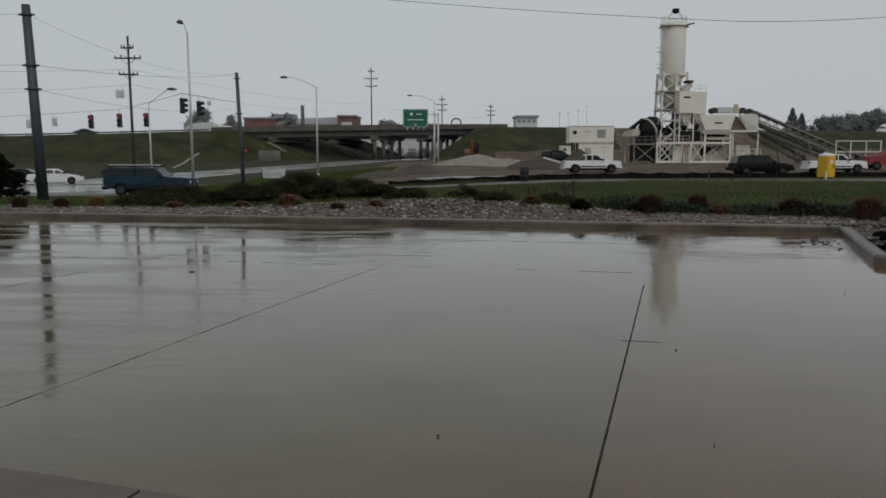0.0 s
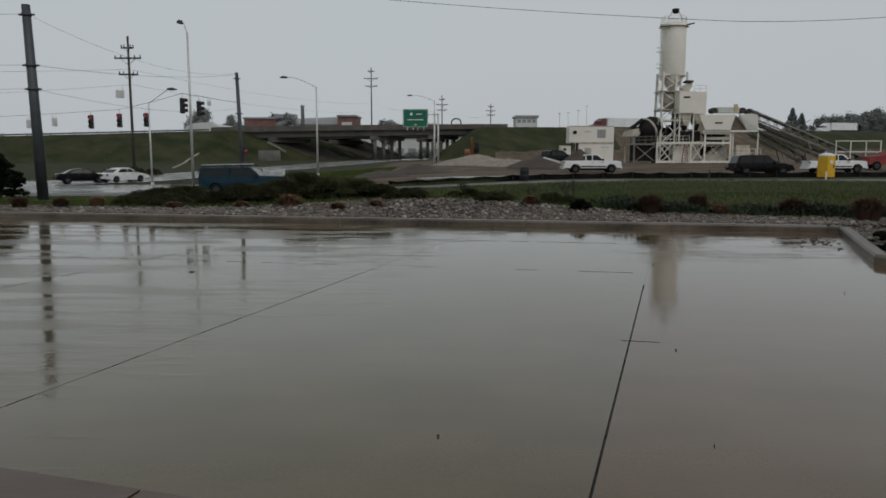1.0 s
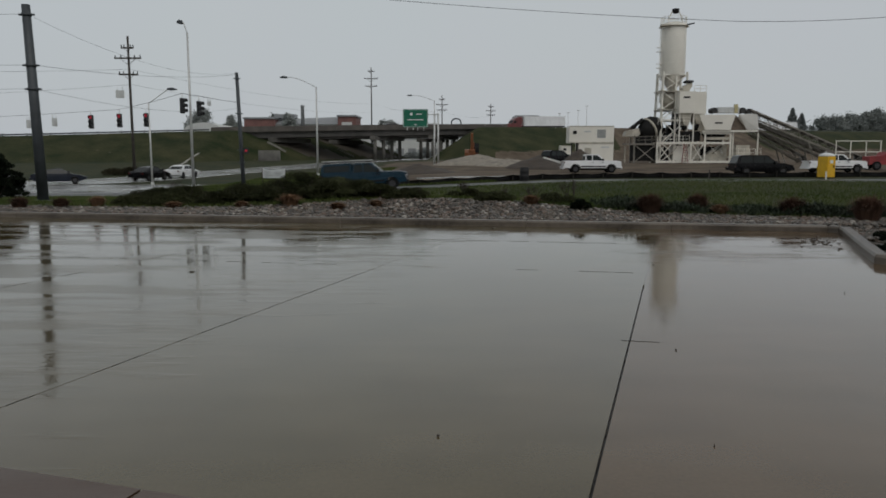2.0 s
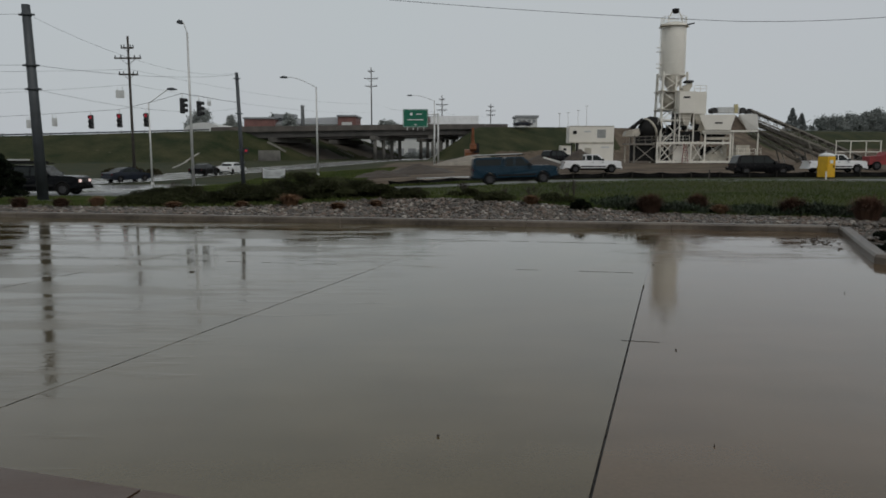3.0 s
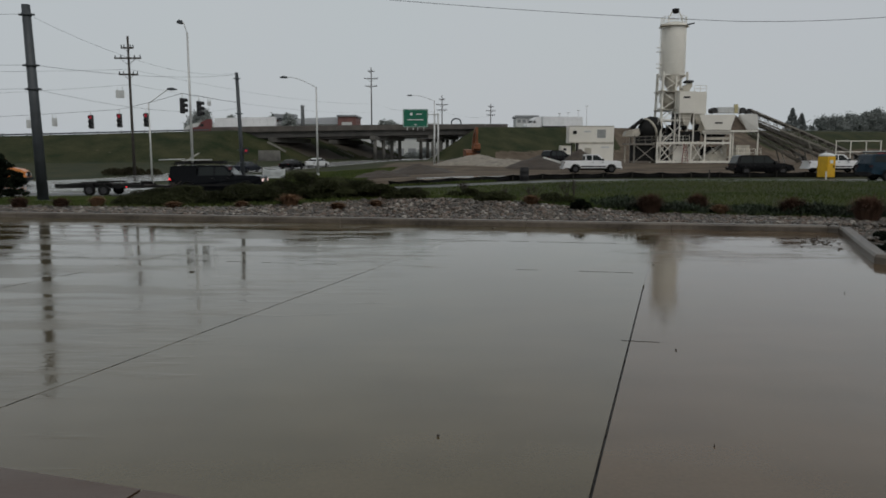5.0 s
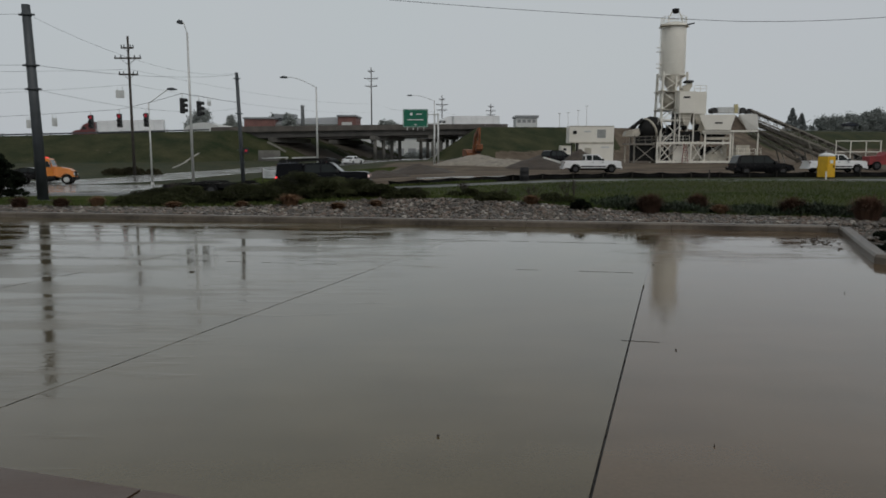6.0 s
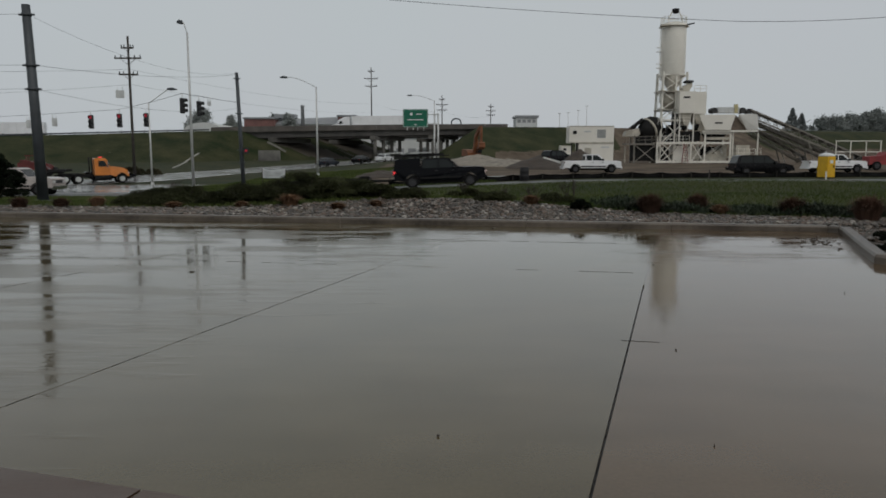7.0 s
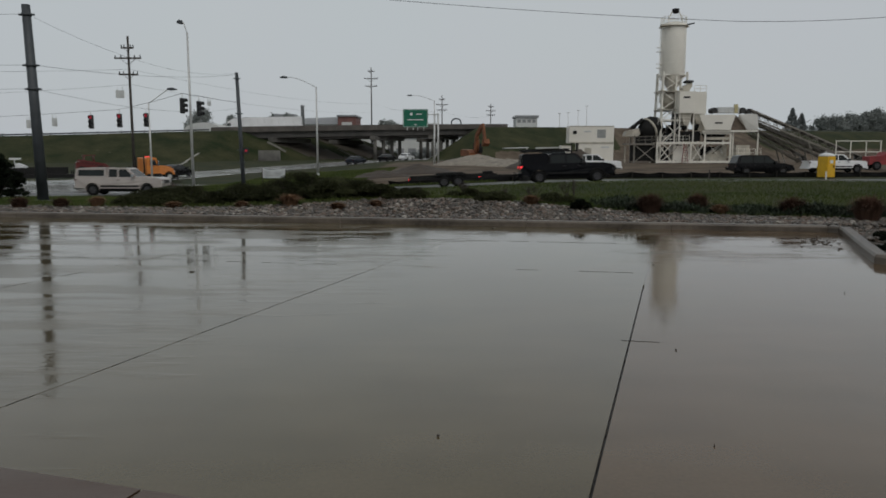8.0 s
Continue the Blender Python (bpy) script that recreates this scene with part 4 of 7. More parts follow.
def car(name, label, category, paint, top, cab, windows, wheels, r, half, sill=0.36, lean=0.22, lights=False, tail=False, cap=None, cap_windows=(), trim=None, group=""):
    """A road vehicle that faces +x, with its origin on the ground."""
    t = thing(name, label, category, group=group)
    belt = cab[0][1]
    t["mid"] = (cab[0][0] + cab[-1][0]) / 2
    edge = lambda z: 0.09 * max(0.0, (0.62 - z)) + 0.16 * max(0.0, z - 0.8)
    pull = lambda z: edge(belt) + lean * max(0.0, z - belt)
    bm = bmesh.new()
    prism(bm, lower_outline(top, wheels, r, sill), -half, half, edge)
    body = part("body", bm, paint, t, bevel=0.025)
    bm = bmesh.new()
    prism(bm, cab, -half, half, pull)
    house = part("cab", bm, paint, t, bevel=0.03)
    house["mid"] = t["mid"]
    for s in (-1, 1):
        for w in windows:
            pane(house, w, half, pull, s)
    screen(house, cab[-1], cab[-2], half, pull, "windscreen")
    if not cap:
        screen(house, cab[0], cab[1], half, pull, "rear_window")
    else:
        bm = bmesh.new()
        prism(bm, cap, -half, half, lambda z: edge(belt) + 0.1 * max(0.0, z - belt))
        shell = part("bed_cap", bm, paint, t, "hard cap over the truck bed", bevel=0.04)
        for s in (-1, 1):
            for w in cap_windows:
                pane(shell, w, half, lambda z: edge(belt) + 0.1 * max(0.0, z - belt), s)
    for x in wheels:
        for s in (-1, 1):
            wheel(t, x, s, r, 0.24, half - 0.02)
    # dark floor and wheel wells
    bm = bmesh.new()
    box(bm, min(wheels) - r * 1.2, max(wheels) + r * 1.2, -half + 0.26, half - 0.26, 0.28, 0.66)
    part("underbody", bm, FRAME, t)
    front, rear = max(p[0] for p in top), min(p[0] for p in top)
    zf = top[-2][1] if len(top) > 2 else 0.8
    for s in (-1, 1):
        bm = bmesh.new()
        box(bm, front - 0.22, front + 0.012, s * (half - 0.34) - 0.16, s * (half - 0.34) + 0.16, zf - 0.24, zf - 0.06)
        part("headlight", bm, LAMP_ON if lights else LAMP_CLEAR, t, "lit headlight" if lights else "", bevel=0.02)
        bm = bmesh.new()
        box(bm, rear - 0.012, rear + 0.1, s * (half - 0.14) - 0.09, s * (half - 0.14) + 0.085, belt - 0.26, belt - 0.08)
        part("tail_light", bm, LAMP_RED_ON if tail else LAMP_RED, t, "lit red tail light" if tail else "red tail light", bevel=0.015)
        bm = bmesh.new()
        mx = cab[-1][0] - 0.28
        box(bm, mx - 0.08, mx + 0.08, s * (half - pull(belt) + 0.13) - 0.11, s * (half - pull(belt) + 0.13) + 0.11, belt + 0.04, belt + 0.24)
        part("door_mirror", bm, trim or BLACK, t, bevel=0.03)
        for hx in (t["mid"] - 0.25, t["mid"] + 0.75):
            bm = bmesh.new()
            box(bm, hx - 0.1, hx + 0.1, s * (half - edge(belt - 0.13)) - 0.03, s * (half - edge(belt - 0.13)) + 0.03, belt - 0.15, belt - 0.11)
            part("door_handle", bm, trim or BLACK, t)
    for x0, x1, nm in ((front - 0.08, front + 0.1, "front_bumper"), (rear - 0.12, rear + 0.08, "rear_bumper")):
        bm = bmesh.new()
        box(bm, x0, x1, -half + 0.06, half - 0.06, 0.42, 0.66)
        part(nm, bm, trim or paint, t, "", bevel=0.04)
    bm = bmesh.new()
    box(bm, front - 0.04, front + 0.02, -half + 0.52, half - 0.52, zf - 0.26, zf - 0.05)
    part("grille", bm, BLACK, t, "dark grille", bevel=0.01)
    return t


def pickup(name, label, paint, cap=True, rack=False, lights=False, tail=False, crew=False, trim=None, group=""):
    back = -1.15 if crew else -0.75
    top = [(-2.92, 0.55), (-2.95, 1.25), (back, 1.25), (1.2, 1.28), (2.45, 1.25), (2.82, 1.2), (2.94, 1.1), (2.97, 0.55)]
    cab = [(back, 1.22), (back + 0.05, 1.82), (back + 0.22, 1.9), (0.5, 1.9), (0.66, 1.85), (1.3, 1.24)]
    mid = -0.05 if crew else -0.02
    windows = [[(mid + 0.04, 1.28), (mid + 0.04, 1.81), (0.5, 1.81), (1.08, 1.28)], [(back + 0.1, 1.28), (back + 0.12, 1.81), (mid - 0.05, 1.81), (mid - 0.05, 1.28)]]
    cap_line = [(-2.94, 1.24), (-2.84, 1.84), (-2.6, 1.91), (back - 0.05, 1.92), (back - 0.02, 1.24)] if cap else None
    cap_win = [[(-2.72, 1.36), (-2.66, 1.77), (back - 0.2, 1.78), (back - 0.2, 1.36)]] if cap and not crew else ()
    t = car(name, label, "pickup truck", paint, top, cab, windows, (-1.75, 1.95), 0.41, 1.0, 0.5, 0.24, lights, tail, cap_line, cap_win, trim=trim, group=group)
    for sd in (-1, 1):
        bm = bmesh.new()
        box(bm, -1.2, 1.4, sd * 0.985 - 0.02, sd * 0.985 + 0.02, 0.6, 0.72)
        part("side_moulding", bm, FRAME, t, "dark lower side moulding", bevel=0.008)
        for wx in (-1.75, 1.95):
            bm = bmesh.new()
            for k in range(10):
                a0, a1 = math.pi * k / 10, math.pi * (k + 1) / 10
                beam(bm, (wx + 0.49 * math.cos(a0), sd * 0.99, 0.42 + 0.49 * math.sin(a0)), (wx + 0.49 * math.cos(a1), sd * 0.99, 0.42 + 0.49 * math.sin(a1)), 0.05, 0.05)
            part("wheel_arch", bm, FRAME if trim is None else paint, t)
    if not cap:
        bm = bmesh.new()
        box(bm, -2.85, back - 0.06, -0.85, 0.85, 1.253, 1.258)
        part("bed_liner", bm, BLACK, t, "dark open truck bed")
    if rack:
        for x in (-2.55, back - 0.35, 0.3):
            bm = bmesh.new()
            rod(bm, (x, -0.85, 2.01), (x, 0.85, 2.01), 0.03)
            for s in (-1, 1):
                rod(bm, (x, s * 0.8, 1.8), (x, s * 0.8, 2.01), 0.025)
            part("rack_bar", bm, FRAME, t)
        for s in (-1, 1):
            bm = bmesh.new()
            rod(bm, (-2.75, s * 0.78, 2.04), (0.7, s * 0.78, 2.04), 0.03)
            part("rack_rail", bm, FRAME, t)
    return t


def ladder(parent, x0, x1, y, z, material):
    bm = bmesh.new()
    for s in (-0.2, 0.2):
        box(bm, x0, x1, y + s - 0.02, y + s + 0.02, z - 0.04, z + 0.04)
    k = int((x1 - x0) / 0.3)
    for i in range(k):
        rod(bm, (x0 + 0.15 + 0.3 * i, y - 0.2, z), (x0 + 0.15 + 0.3 * i, y + 0.2, z), 0.017, n=6)
    part("ladder", bm, material, parent, "long metal ladder on the rack")


def sedan(name, label, paint, lights=False, group=""):
    top = [(-2.3, 0.42), (-2.36, 0.9), (-2.2, 0.98), (-1.5, 1.0), (1.05, 0.95), (1.9, 0.82), (2.3, 0.66), (2.36, 0.42)]
    cab = [(-1.75, 0.96), (-1.0, 1.34), (-0.55, 1.44), (0.0, 1.46), (0.3, 1.42), (1.15, 0.94)]
    windows = [[(0.0, 1.0), (0.0, 1.36), (0.3, 1.34), (0.92, 1.0)], [(-1.2, 1.02), (-0.85, 1.3), (-0.5, 1.37), (-0.08, 1.37), (-0.08, 1.0)]]
    return car(name, label, "car", paint, top, cab, windows, (-1.42, 1.4), 0.33, 0.92, 0.24, 0.42, lights, group=group)


def suv(name, label, paint, length=4.9, lights=False, group=""):
    h = length / 2
    top = [(-h, 0.45), (-h - 0.02, 1.06), (1.1, 1.06), (h - 0.5, 0.98), (h - 0.06, 0.88), (h, 0.45)]
    cab = [(-h + 0.04, 1.03), (-h + 0.28, 1.72), (-h + 0.6, 1.8), (0.1, 1.8), (0.35, 1.74), (1.2, 1.03)]
    windows = [[(0.0, 1.12), (0.0, 1.68), (0.26, 1.67), (0.98, 1.12)], [(-1.0, 1.12), (-1.0, 1.68), (-0.1, 1.69), (-0.1, 1.12)], [(-h + 0.35, 1.12), (-h + 0.5, 1.66), (-1.1, 1.68), (-1.1, 1.12)]]
    return car(name, label, "car", paint, top, cab, windows, (-h + 0.95, h - 0.95), 0.37, 0.97, 0.32, 0.25, lights, group=group)


def flatbed_trailer():
    """A low flat trailer, its origin on the ground below the deck's middle."""
    t = thing("flatbed_trailer", "empty black flatbed trailer with tandem wheels", "trailer")
    bm = bmesh.new()
    box(bm, -2.9, 2.6, -1.0, 1.0, 0.62, 0.7)
    deck = part("deck", bm, WOOD, t, "wet plank deck", bevel=0.01)
    for s in (-1, 1):
        bm = bmesh.new()
        box(bm, -2.95, 2.65, s * 1.02 - 0.04, s * 1.02 + 0.04, 0.5, 0.76)
        part("side_rail", bm, FRAME, t)
        bm = bmesh.new()
        prism(bm, [(-1.35, 0.78), (-1.15, 0.9), (0.55, 0.9), (0.75, 0.78)], s * 1.16 - 0.12, s * 1.16 + 0.12)
        part("mudguard", bm, FRAME, t, bevel=0.015)
        bm = bmesh.new()
        box(bm, -2.98, -2.9, s * 0.85 - 0.12, s * 0.85 + 0.12, 0.52, 0.64)
        part("tail_light", bm, LAMP_RED_ON, t, "lit red tail light")
        bm = bmesh.new()
        beam(bm, (2.6, s * 0.9, 0.58), (4.2, 0.05 * s, 0.55), 0.09, 0.12)
        part("drawbar", bm, FRAME, t)
        for x in (-0.75, 0.15):
            wheel(t, x, s, 0.36, 0.22, 1.27)
        bm = bmesh.new()
        box(bm, 1.5, 1.56, s * 1.07 - 0.02, s * 1.07 + 0.02, 0.55, 0.62)
        part("marker_light", bm, LAMP_RED_ON, t, "small red marker light")
    bm = bmesh.new()
    lathe(bm, [(0.2, -0.1), (0.36, -0.09), (0.36, 0.09), (0.2, 0.1)], 18)
    bmesh.ops.transform(bm, matrix=pose(2.2, 0.6, 0.8, 0, 0, 0), verts=bm.verts)
    part("spare_wheel", bm, RUBBER, t, "spare tyre lying on the deck")
    bm = bmesh.new()
    rod(bm, (3.9, 0, 0.1), (3.9, 0, 0.75), 0.05)
    part("jack_leg", bm, FRAME, t)
    return t


def orange_tractor():
    """A conventional lorry tractor that faces +x; the origin on the ground 3.8 m behind its nose."""
    t = thing("truck_tractor", "orange conventional truck tractor with red roof beacons", "truck")
    bm = bmesh.new()
    prism(bm, [(1.15, 1.0), (1.15, 1.92), (2.0, 1.86), (2.75, 1.7), (3.15, 1.42), (3.3, 0.75), (3.2, 0.75)] + [(2.5 + 0.62 * math.cos(math.pi * k / 8), 0.55 + 0.62 * math.sin(math.pi * k / 8)) for k in range(1, 8)] + [(1.85, 0.75)], -0.98, 0.98, lambda z: 0.18 * max(0, z - 1.1))
    part("hood", bm, PAINT_ORANGE, t, bevel=0.05)
    bm = bmesh.new()
    cab = [(-0.35, 0.85), (-0.35, 2.75), (-0.2, 2.85), (0.75, 2.85), (0.9, 2.75), (1.2, 1.95), (1.2, 0.85)]
    prism(bm, cab, -1.1, 1.1, lambda z: 0.05 * max(0, z - 1.9))
    house = part("cab", bm, PAINT_ORANGE, t, bevel=0.05)
    house["mid"] = 0.4
    for s in (-1, 1):
        pane(house, [(0.05, 1.9), (0.05, 2.55), (0.72, 2.55), (0.98, 1.9)], 1.1, lambda z: 0.05 * max(0, z - 1.9), s)
        bm = bmesh.new()
        box(bm, 0.95, 1.05, s * 1.28 - 0.1, s * 1.28 + 0.1, 1.85, 2.45)
        beam(bm, (1.0, s * 1.05, 2.4), (1.0, s * 1.28, 2.4), 0.04, 0.04)
        part("door_mirror", bm, CHROME, t)
        bm = bmesh.new()
        rod(bm, (-0.6, s * 0.95, 0.9), (-0.6, s * 0.95, 3.0), 0.075)
        part("exhaust_stack", bm, FRAME, t)
        bm = bmesh.new()
        rod(bm, (-0.3, s * 0.95, 0.65), (1.3, s * 0.95, 0.65), 0.32, n=14)
        part("fuel_tank", bm, FRAME, t, "dark round fuel tank")
        bm = bmesh.new()
        box(bm, 3.1, 3.31, s * 0.72 - 0.15, s * 0.72 + 0.15, 1.0, 1.25)
        part("headlight", bm, LAMP_CLEAR, t, bevel=0.02)
        wheel(t, 2.5, s, 0.51, 0.3, 1.12, hub=STEEL)
        for x in (-2.1, -3.4):
            wheel(t, x, s, 0.51, 0.29, 1.2, True, STEEL)
            bm = bmesh.new()
            prism(bm, [(x - 0.6, 1.05), (x - 0.3, 1.16), (x + 0.3, 1.16), (x + 0.6, 1.05)], s * 0.9 - 0.28, s * 0.9 + 0.28)
            part("mudguard", bm, FRAME, t)
        bm = bmesh.new()
        box(bm, -4.1, 3.1, s * 0.42 - 0.05, s * 0.42 + 0.05, 0.75, 1.02)
        part("chassis_rail", bm, FRAME, t)
    screen(house, cab[5], cab[4], 1.1, lambda z: 0.05, "windscreen")
    for y in (-0.6, -0.2, 0.2, 0.6):
        bm = bmesh.new()
        lathe(bm, [(0.09, 0), (0.09, 0.1), (0.04, 0.16)], 10, (0.45, y, 2.85))
        part("beacon", bm, BEACON, t, "glowing red roof beacon")
    bm = bmesh.new()
    box(bm, 3.2, 3.45, -1.1, 1.1, 0.45, 0.8)
    part("front_bumper", bm, FRAME, t, bevel=0.04)
    bm = bmesh.new()
    box(bm, 3.22, 3.33, -0.5, 0.5, 0.85, 1.4)
    part("grille", bm, FRAME, t)
    bm = bmesh.new()
    prism(bm, [(-3.3, 1.03), (-3.3, 1.15), (-2.2, 1.2), (-2.2, 1.03)], -0.5, 0.5)
    part("fifth_wheel", bm, FRAME, t, bevel=0.02)
    bm = bmesh.new()
    box(bm, -4.2, -4.1, -1.15, 1.15, 0.5, 1.0)
    part("tail_board", bm, FRAME, t)
    return t


BEACON = mat("beacon_lens", (0.5, 0.03, 0.02), 0.2, 0, 0.05, 4, emit=(1.0, 0.08, 0.06, 0.6))


def lowboy():
    t = thing("lowboy_trailer", "long black low-loader trailer behind the orange tractor", "trailer")
    bm = bmesh.new()
    prism(bm, [(-8.5, 0.75), (-8.5, 0.95), (3.2, 0.95), (3.9, 1.42), (5.6, 1.42), (5.6, 1.2), (4.1, 1.15), (3.5, 0.6), (-6.0, 0.6)], -1.25, 1.25)
    part("deck", bm, FRAME, t, bevel=0.03)
    for s in (-1, 1):
        for x in (-7.6, -6.4, -5.2):
            wheel(t, x, s, 0.42, 0.26, 1.24)
        for x in range(-5, 3, 2):
            bm = bmesh.new()
            box(bm, x, x + 0.1, s * 1.25 - 0.06, s * 1.25 + 0.06, 0.7, 1.3)
            part("stake", bm, FRAME, t)
        bm = bmesh.new()
        box(bm, -8.4, 0.6, s * 1.2 - 0.03, s * 1.2 + 0.03, 0.96, 1.6)
        part("side_board", bm, FRAME, t, "black side board", bevel=0.01)
    return t


def red_machine():
    """A small red loader carried on the trailer."""
    t = thing("compact_loader", "dark red compact loader carried on a trailer", "machine")
    bm = bmesh.new()
    prism(bm, [(-1.5, 0.5), (-1.5, 1.25), (-0.6, 1.45), (0.5, 1.3), (1.3, 1.0), (1.5, 0.5)], -0.7, 0.7)
    part("body", bm, PAINT_RED, t, bevel=0.06)
    bm = bmesh.new()
    for x in (-0.7, 0.45):
        for s in (-1, 1):
            rod(bm, (x, s * 0.6, 1.2), (x * 0.8, s * 0.55, 2.0), 0.05)
    box(bm, -0.75, 0.55, -0.65, 0.65, 2.0, 2.08)
    part("cage", bm, PAINT_RED, t)
    for s in (-1, 1):
        for x in (-0.95, 0.95):
            wheel(t, x, s, 0.42, 0.3, 0.95)
        bm = bmesh.new()
        beam(bm, (-1.2, s * 0.75, 1.5), (1.5, s * 0.75, 1.0), 0.14, 0.2)
        beam(bm, (1.5, s * 0.75, 1.0), (2.1, s * 0.75, 0.4), 0.14, 0.2)
        part("lift_arm", bm, PAINT_RED, t)
    bm = bmesh.new()
    prism(bm, [(1.9, 0.1), (2.0, 0.75), (2.15, 0.75), (2.2, 0.3), (2.8, 0.15), (2.8, 0.08)], -0.9, 0.9)
    part("bucket", bm, FRAME, t)
    return t


def white_load():
    t = thing("concrete_saw", "white wheeled machine strapped at a trailer's tail", "machine")
    bm = bmesh.new()
    prism(bm, [(-1.0, 0.45), (-1.1, 1.2), (0.2, 1.5), (1.1, 1.1), (1.2, 0.45)], -0.6, 0.6)
    part("body", bm, PAINT_WHITE, t, bevel=0.06)
    bm = bmesh.new()
    beam(bm, (-0.3, 0, 1.3), (-0.3, 0, 1.95), 0.1, 0.1)
    box(bm, -0.8, 0.4, -0.5, 0.5, 1.95, 2.2)
    part("canopy", bm, PAINT_WHITE, t, bevel=0.03)
    for s in (-1, 1):
        for x in (-0.7, 0.7):
            wheel(t, x, s, 0.33, 0.2, 0.75)
    return t


def semi(name, label, cab_paint):
    """A lorry with a white box trailer that faces +x; the origin on the ground below its nose."""
    t = thing(name, label, "truck")
    bm = bmesh.new()
    prism(bm, [(-1.9, 1.0), (-1.9, 2.1), (-0.4, 1.85), (-0.05, 1.5), (0.0, 0.5), (-1.0, 0.5)], -1.1, 1.1, lambda z: 0.15 * max(0, z - 1.2))
    part("hood", bm, cab_paint, t, bevel=0.08)
    bm = bmesh.new()
    cab = [(-5.4, 0.8), (-5.4, 3.9), (-4.2, 3.95), (-2.7, 3.2), (-2.45, 2.95), (-1.85, 2.1), (-1.85, 0.8)]
    prism(bm, cab, -1.2, 1.2, lambda z: 0.05 * max(0, z - 2))
    house = part("cab", bm, cab_paint, t, bevel=0.08)
    house["mid"] = -4.0
    screen(house, cab[5], cab[4], 1.2, lambda z: 0.05, "windscreen")
    for s in (-1, 1):
        pane(house, [(-3.3, 2.1), (-3.3, 2.8), (-2.65, 2.8), (-2.2, 2.1)], 1.2, lambda z: 0.05 * max(0, z - 2), s)
        for x in (-1.1, -5.0, -6.3, -18.6, -19.9):
            wheel(t, x, s, 0.5, 0.28, 1.22)
    bm = bmesh.new()
    box(bm, -21.2, -5.9, -1.28, 1.28, 1.25, 4.1)
    trailer = part("trailer_box", bm, TRAILER_WHITE, t, "white box trailer", bevel=0.05)
    bm = bmesh.new()
    box(bm, -21.1, -5.95, -1.22, 1.22, 0.95, 1.24)
    part("trailer_frame", bm, FRAME, t)
    for k in range(9):
        bm = bmesh.new()
        x = -20.8 + 1.8 * k
        box(bm, x, x + 0.05, -1.29, 1.29, 1.3, 4.05)
        part("panel_seam", bm, STEEL, trailer)
    return t


TRAILER_WHITE = mat("trailer_white", (0.78, 0.79, 0.8), 0.4, 0, 0.08, 0.5)

blue_pickup = pickup("pickup_truck", "blue pickup truck with a matching bed cap and roof rack", PAINT_BLUE, True, True, trim=FRAME)
ladder(blue_pickup, -2.9, 0.6, 0.1, 2.09, STEEL)
black_pickup = pickup("pickup_truck", "black crew-cab pickup with bed cap, ladder rack and lit lamps", PAINT_BLACK, True, True, True, True, True)
ladder(black_pickup, -1.9, -0.4, -0.3, 2.27, STEEL)
bm = bmesh.new()
box(bm, -2.85, 0.35, 0.05, 0.75, 2.06, 2.2)
part("rack_load", bm, FRAME, black_pickup, "dark bundle strapped on the rack", bevel=0.04)
for yy in (0.25, 0.45):
    bm = bmesh.new()
    rod(bm, (-3.95, yy, 2.3), (-2.3, yy, 2.32), 0.04)
    rod(bm, (-2.4, yy, 1.95), (-2.4, yy, 2.3), 0.03)
    part("pipe", bm, STEEL, black_pickup, "pale pipe reaching behind the rack")
trailer = flatbed_trailer()
tan_pickup = pickup("pickup_truck", "tan silver pickup truck with a long bed cap", PAINT_TAN, True, False, trim=CHROME)
blue_pickup.scale = tan_pickup.scale = (0.93, 0.93, 0.93)
white_sedan = sedan("sedan", "white sedan car driving on the wet road", PAINT_WHITE, group="cars on the far road")
dark_sedan = sedan("sedan", "black sedan car driving behind a white one", PAINT_DARK, False, group="cars on the far road")
navy_sedan = sedan("sedan", "dark blue sedan car following on the far road", PAINT_NAVY, False, group="cars on the far road")
tractor, low, red_loader, saw = orange_tractor(), lowboy(), red_machine(), white_load()
red_loader.scale = tractor.scale = (0.86, 0.86, 0.86)
saw.scale = (0.7, 0.7, 0.7)
red_semi = semi("semi_truck", "highway truck with dark red cab and white box trailer", PAINT_RED)
white_semi = semi("semi_truck", "highway truck with pale cab and white box trailer", PAINT_WHITE)
passing_car = sedan("sedan", "black car passing beyond the orange truck", PAINT_DARK, group="cars on the far road")
highway_car = sedan("sedan", "dark blue car passing along the raised highway", PAINT_NAVY)
parked_white = pickup("pickup_truck", "white extended-cab pickup parked on the muddy site", PAINT_WHITE, False, group="parked pickups")
parked_white.matrix_basis = pose(15.4, 77, ground_z(15.4, 77), 0, 0, 0)
parked_second = copy_thing(parked_white, pose(40.7, 77, ground_z(40.7, 77), 0, 0, 0))
parked_dark = suv("suv", "black large sport utility vehicle parked on the site", PAINT_DARK, 5.2)
parked_dark.matrix_basis = pose(26.65, 62, ground_z(26.65, 62), 0, 0, 0) @ Matrix.Scale(0.92, 4)
parked_low = sedan("sedan", "dark sedan car parked behind a black vehicle", PAINT_DARK, group="cars parked on the site")
parked_low.matrix_basis = pose(28.0, 66, ground_z(28.0, 66), 0, 0, 180)
parked_grey = suv("suv", "dark grey car parked on the dirt slope", PAINT_DARK, 4.6)
parked_grey.matrix_basis = pose(15.2, 98, ground_z(15.2, 98), 0, 0, 35)


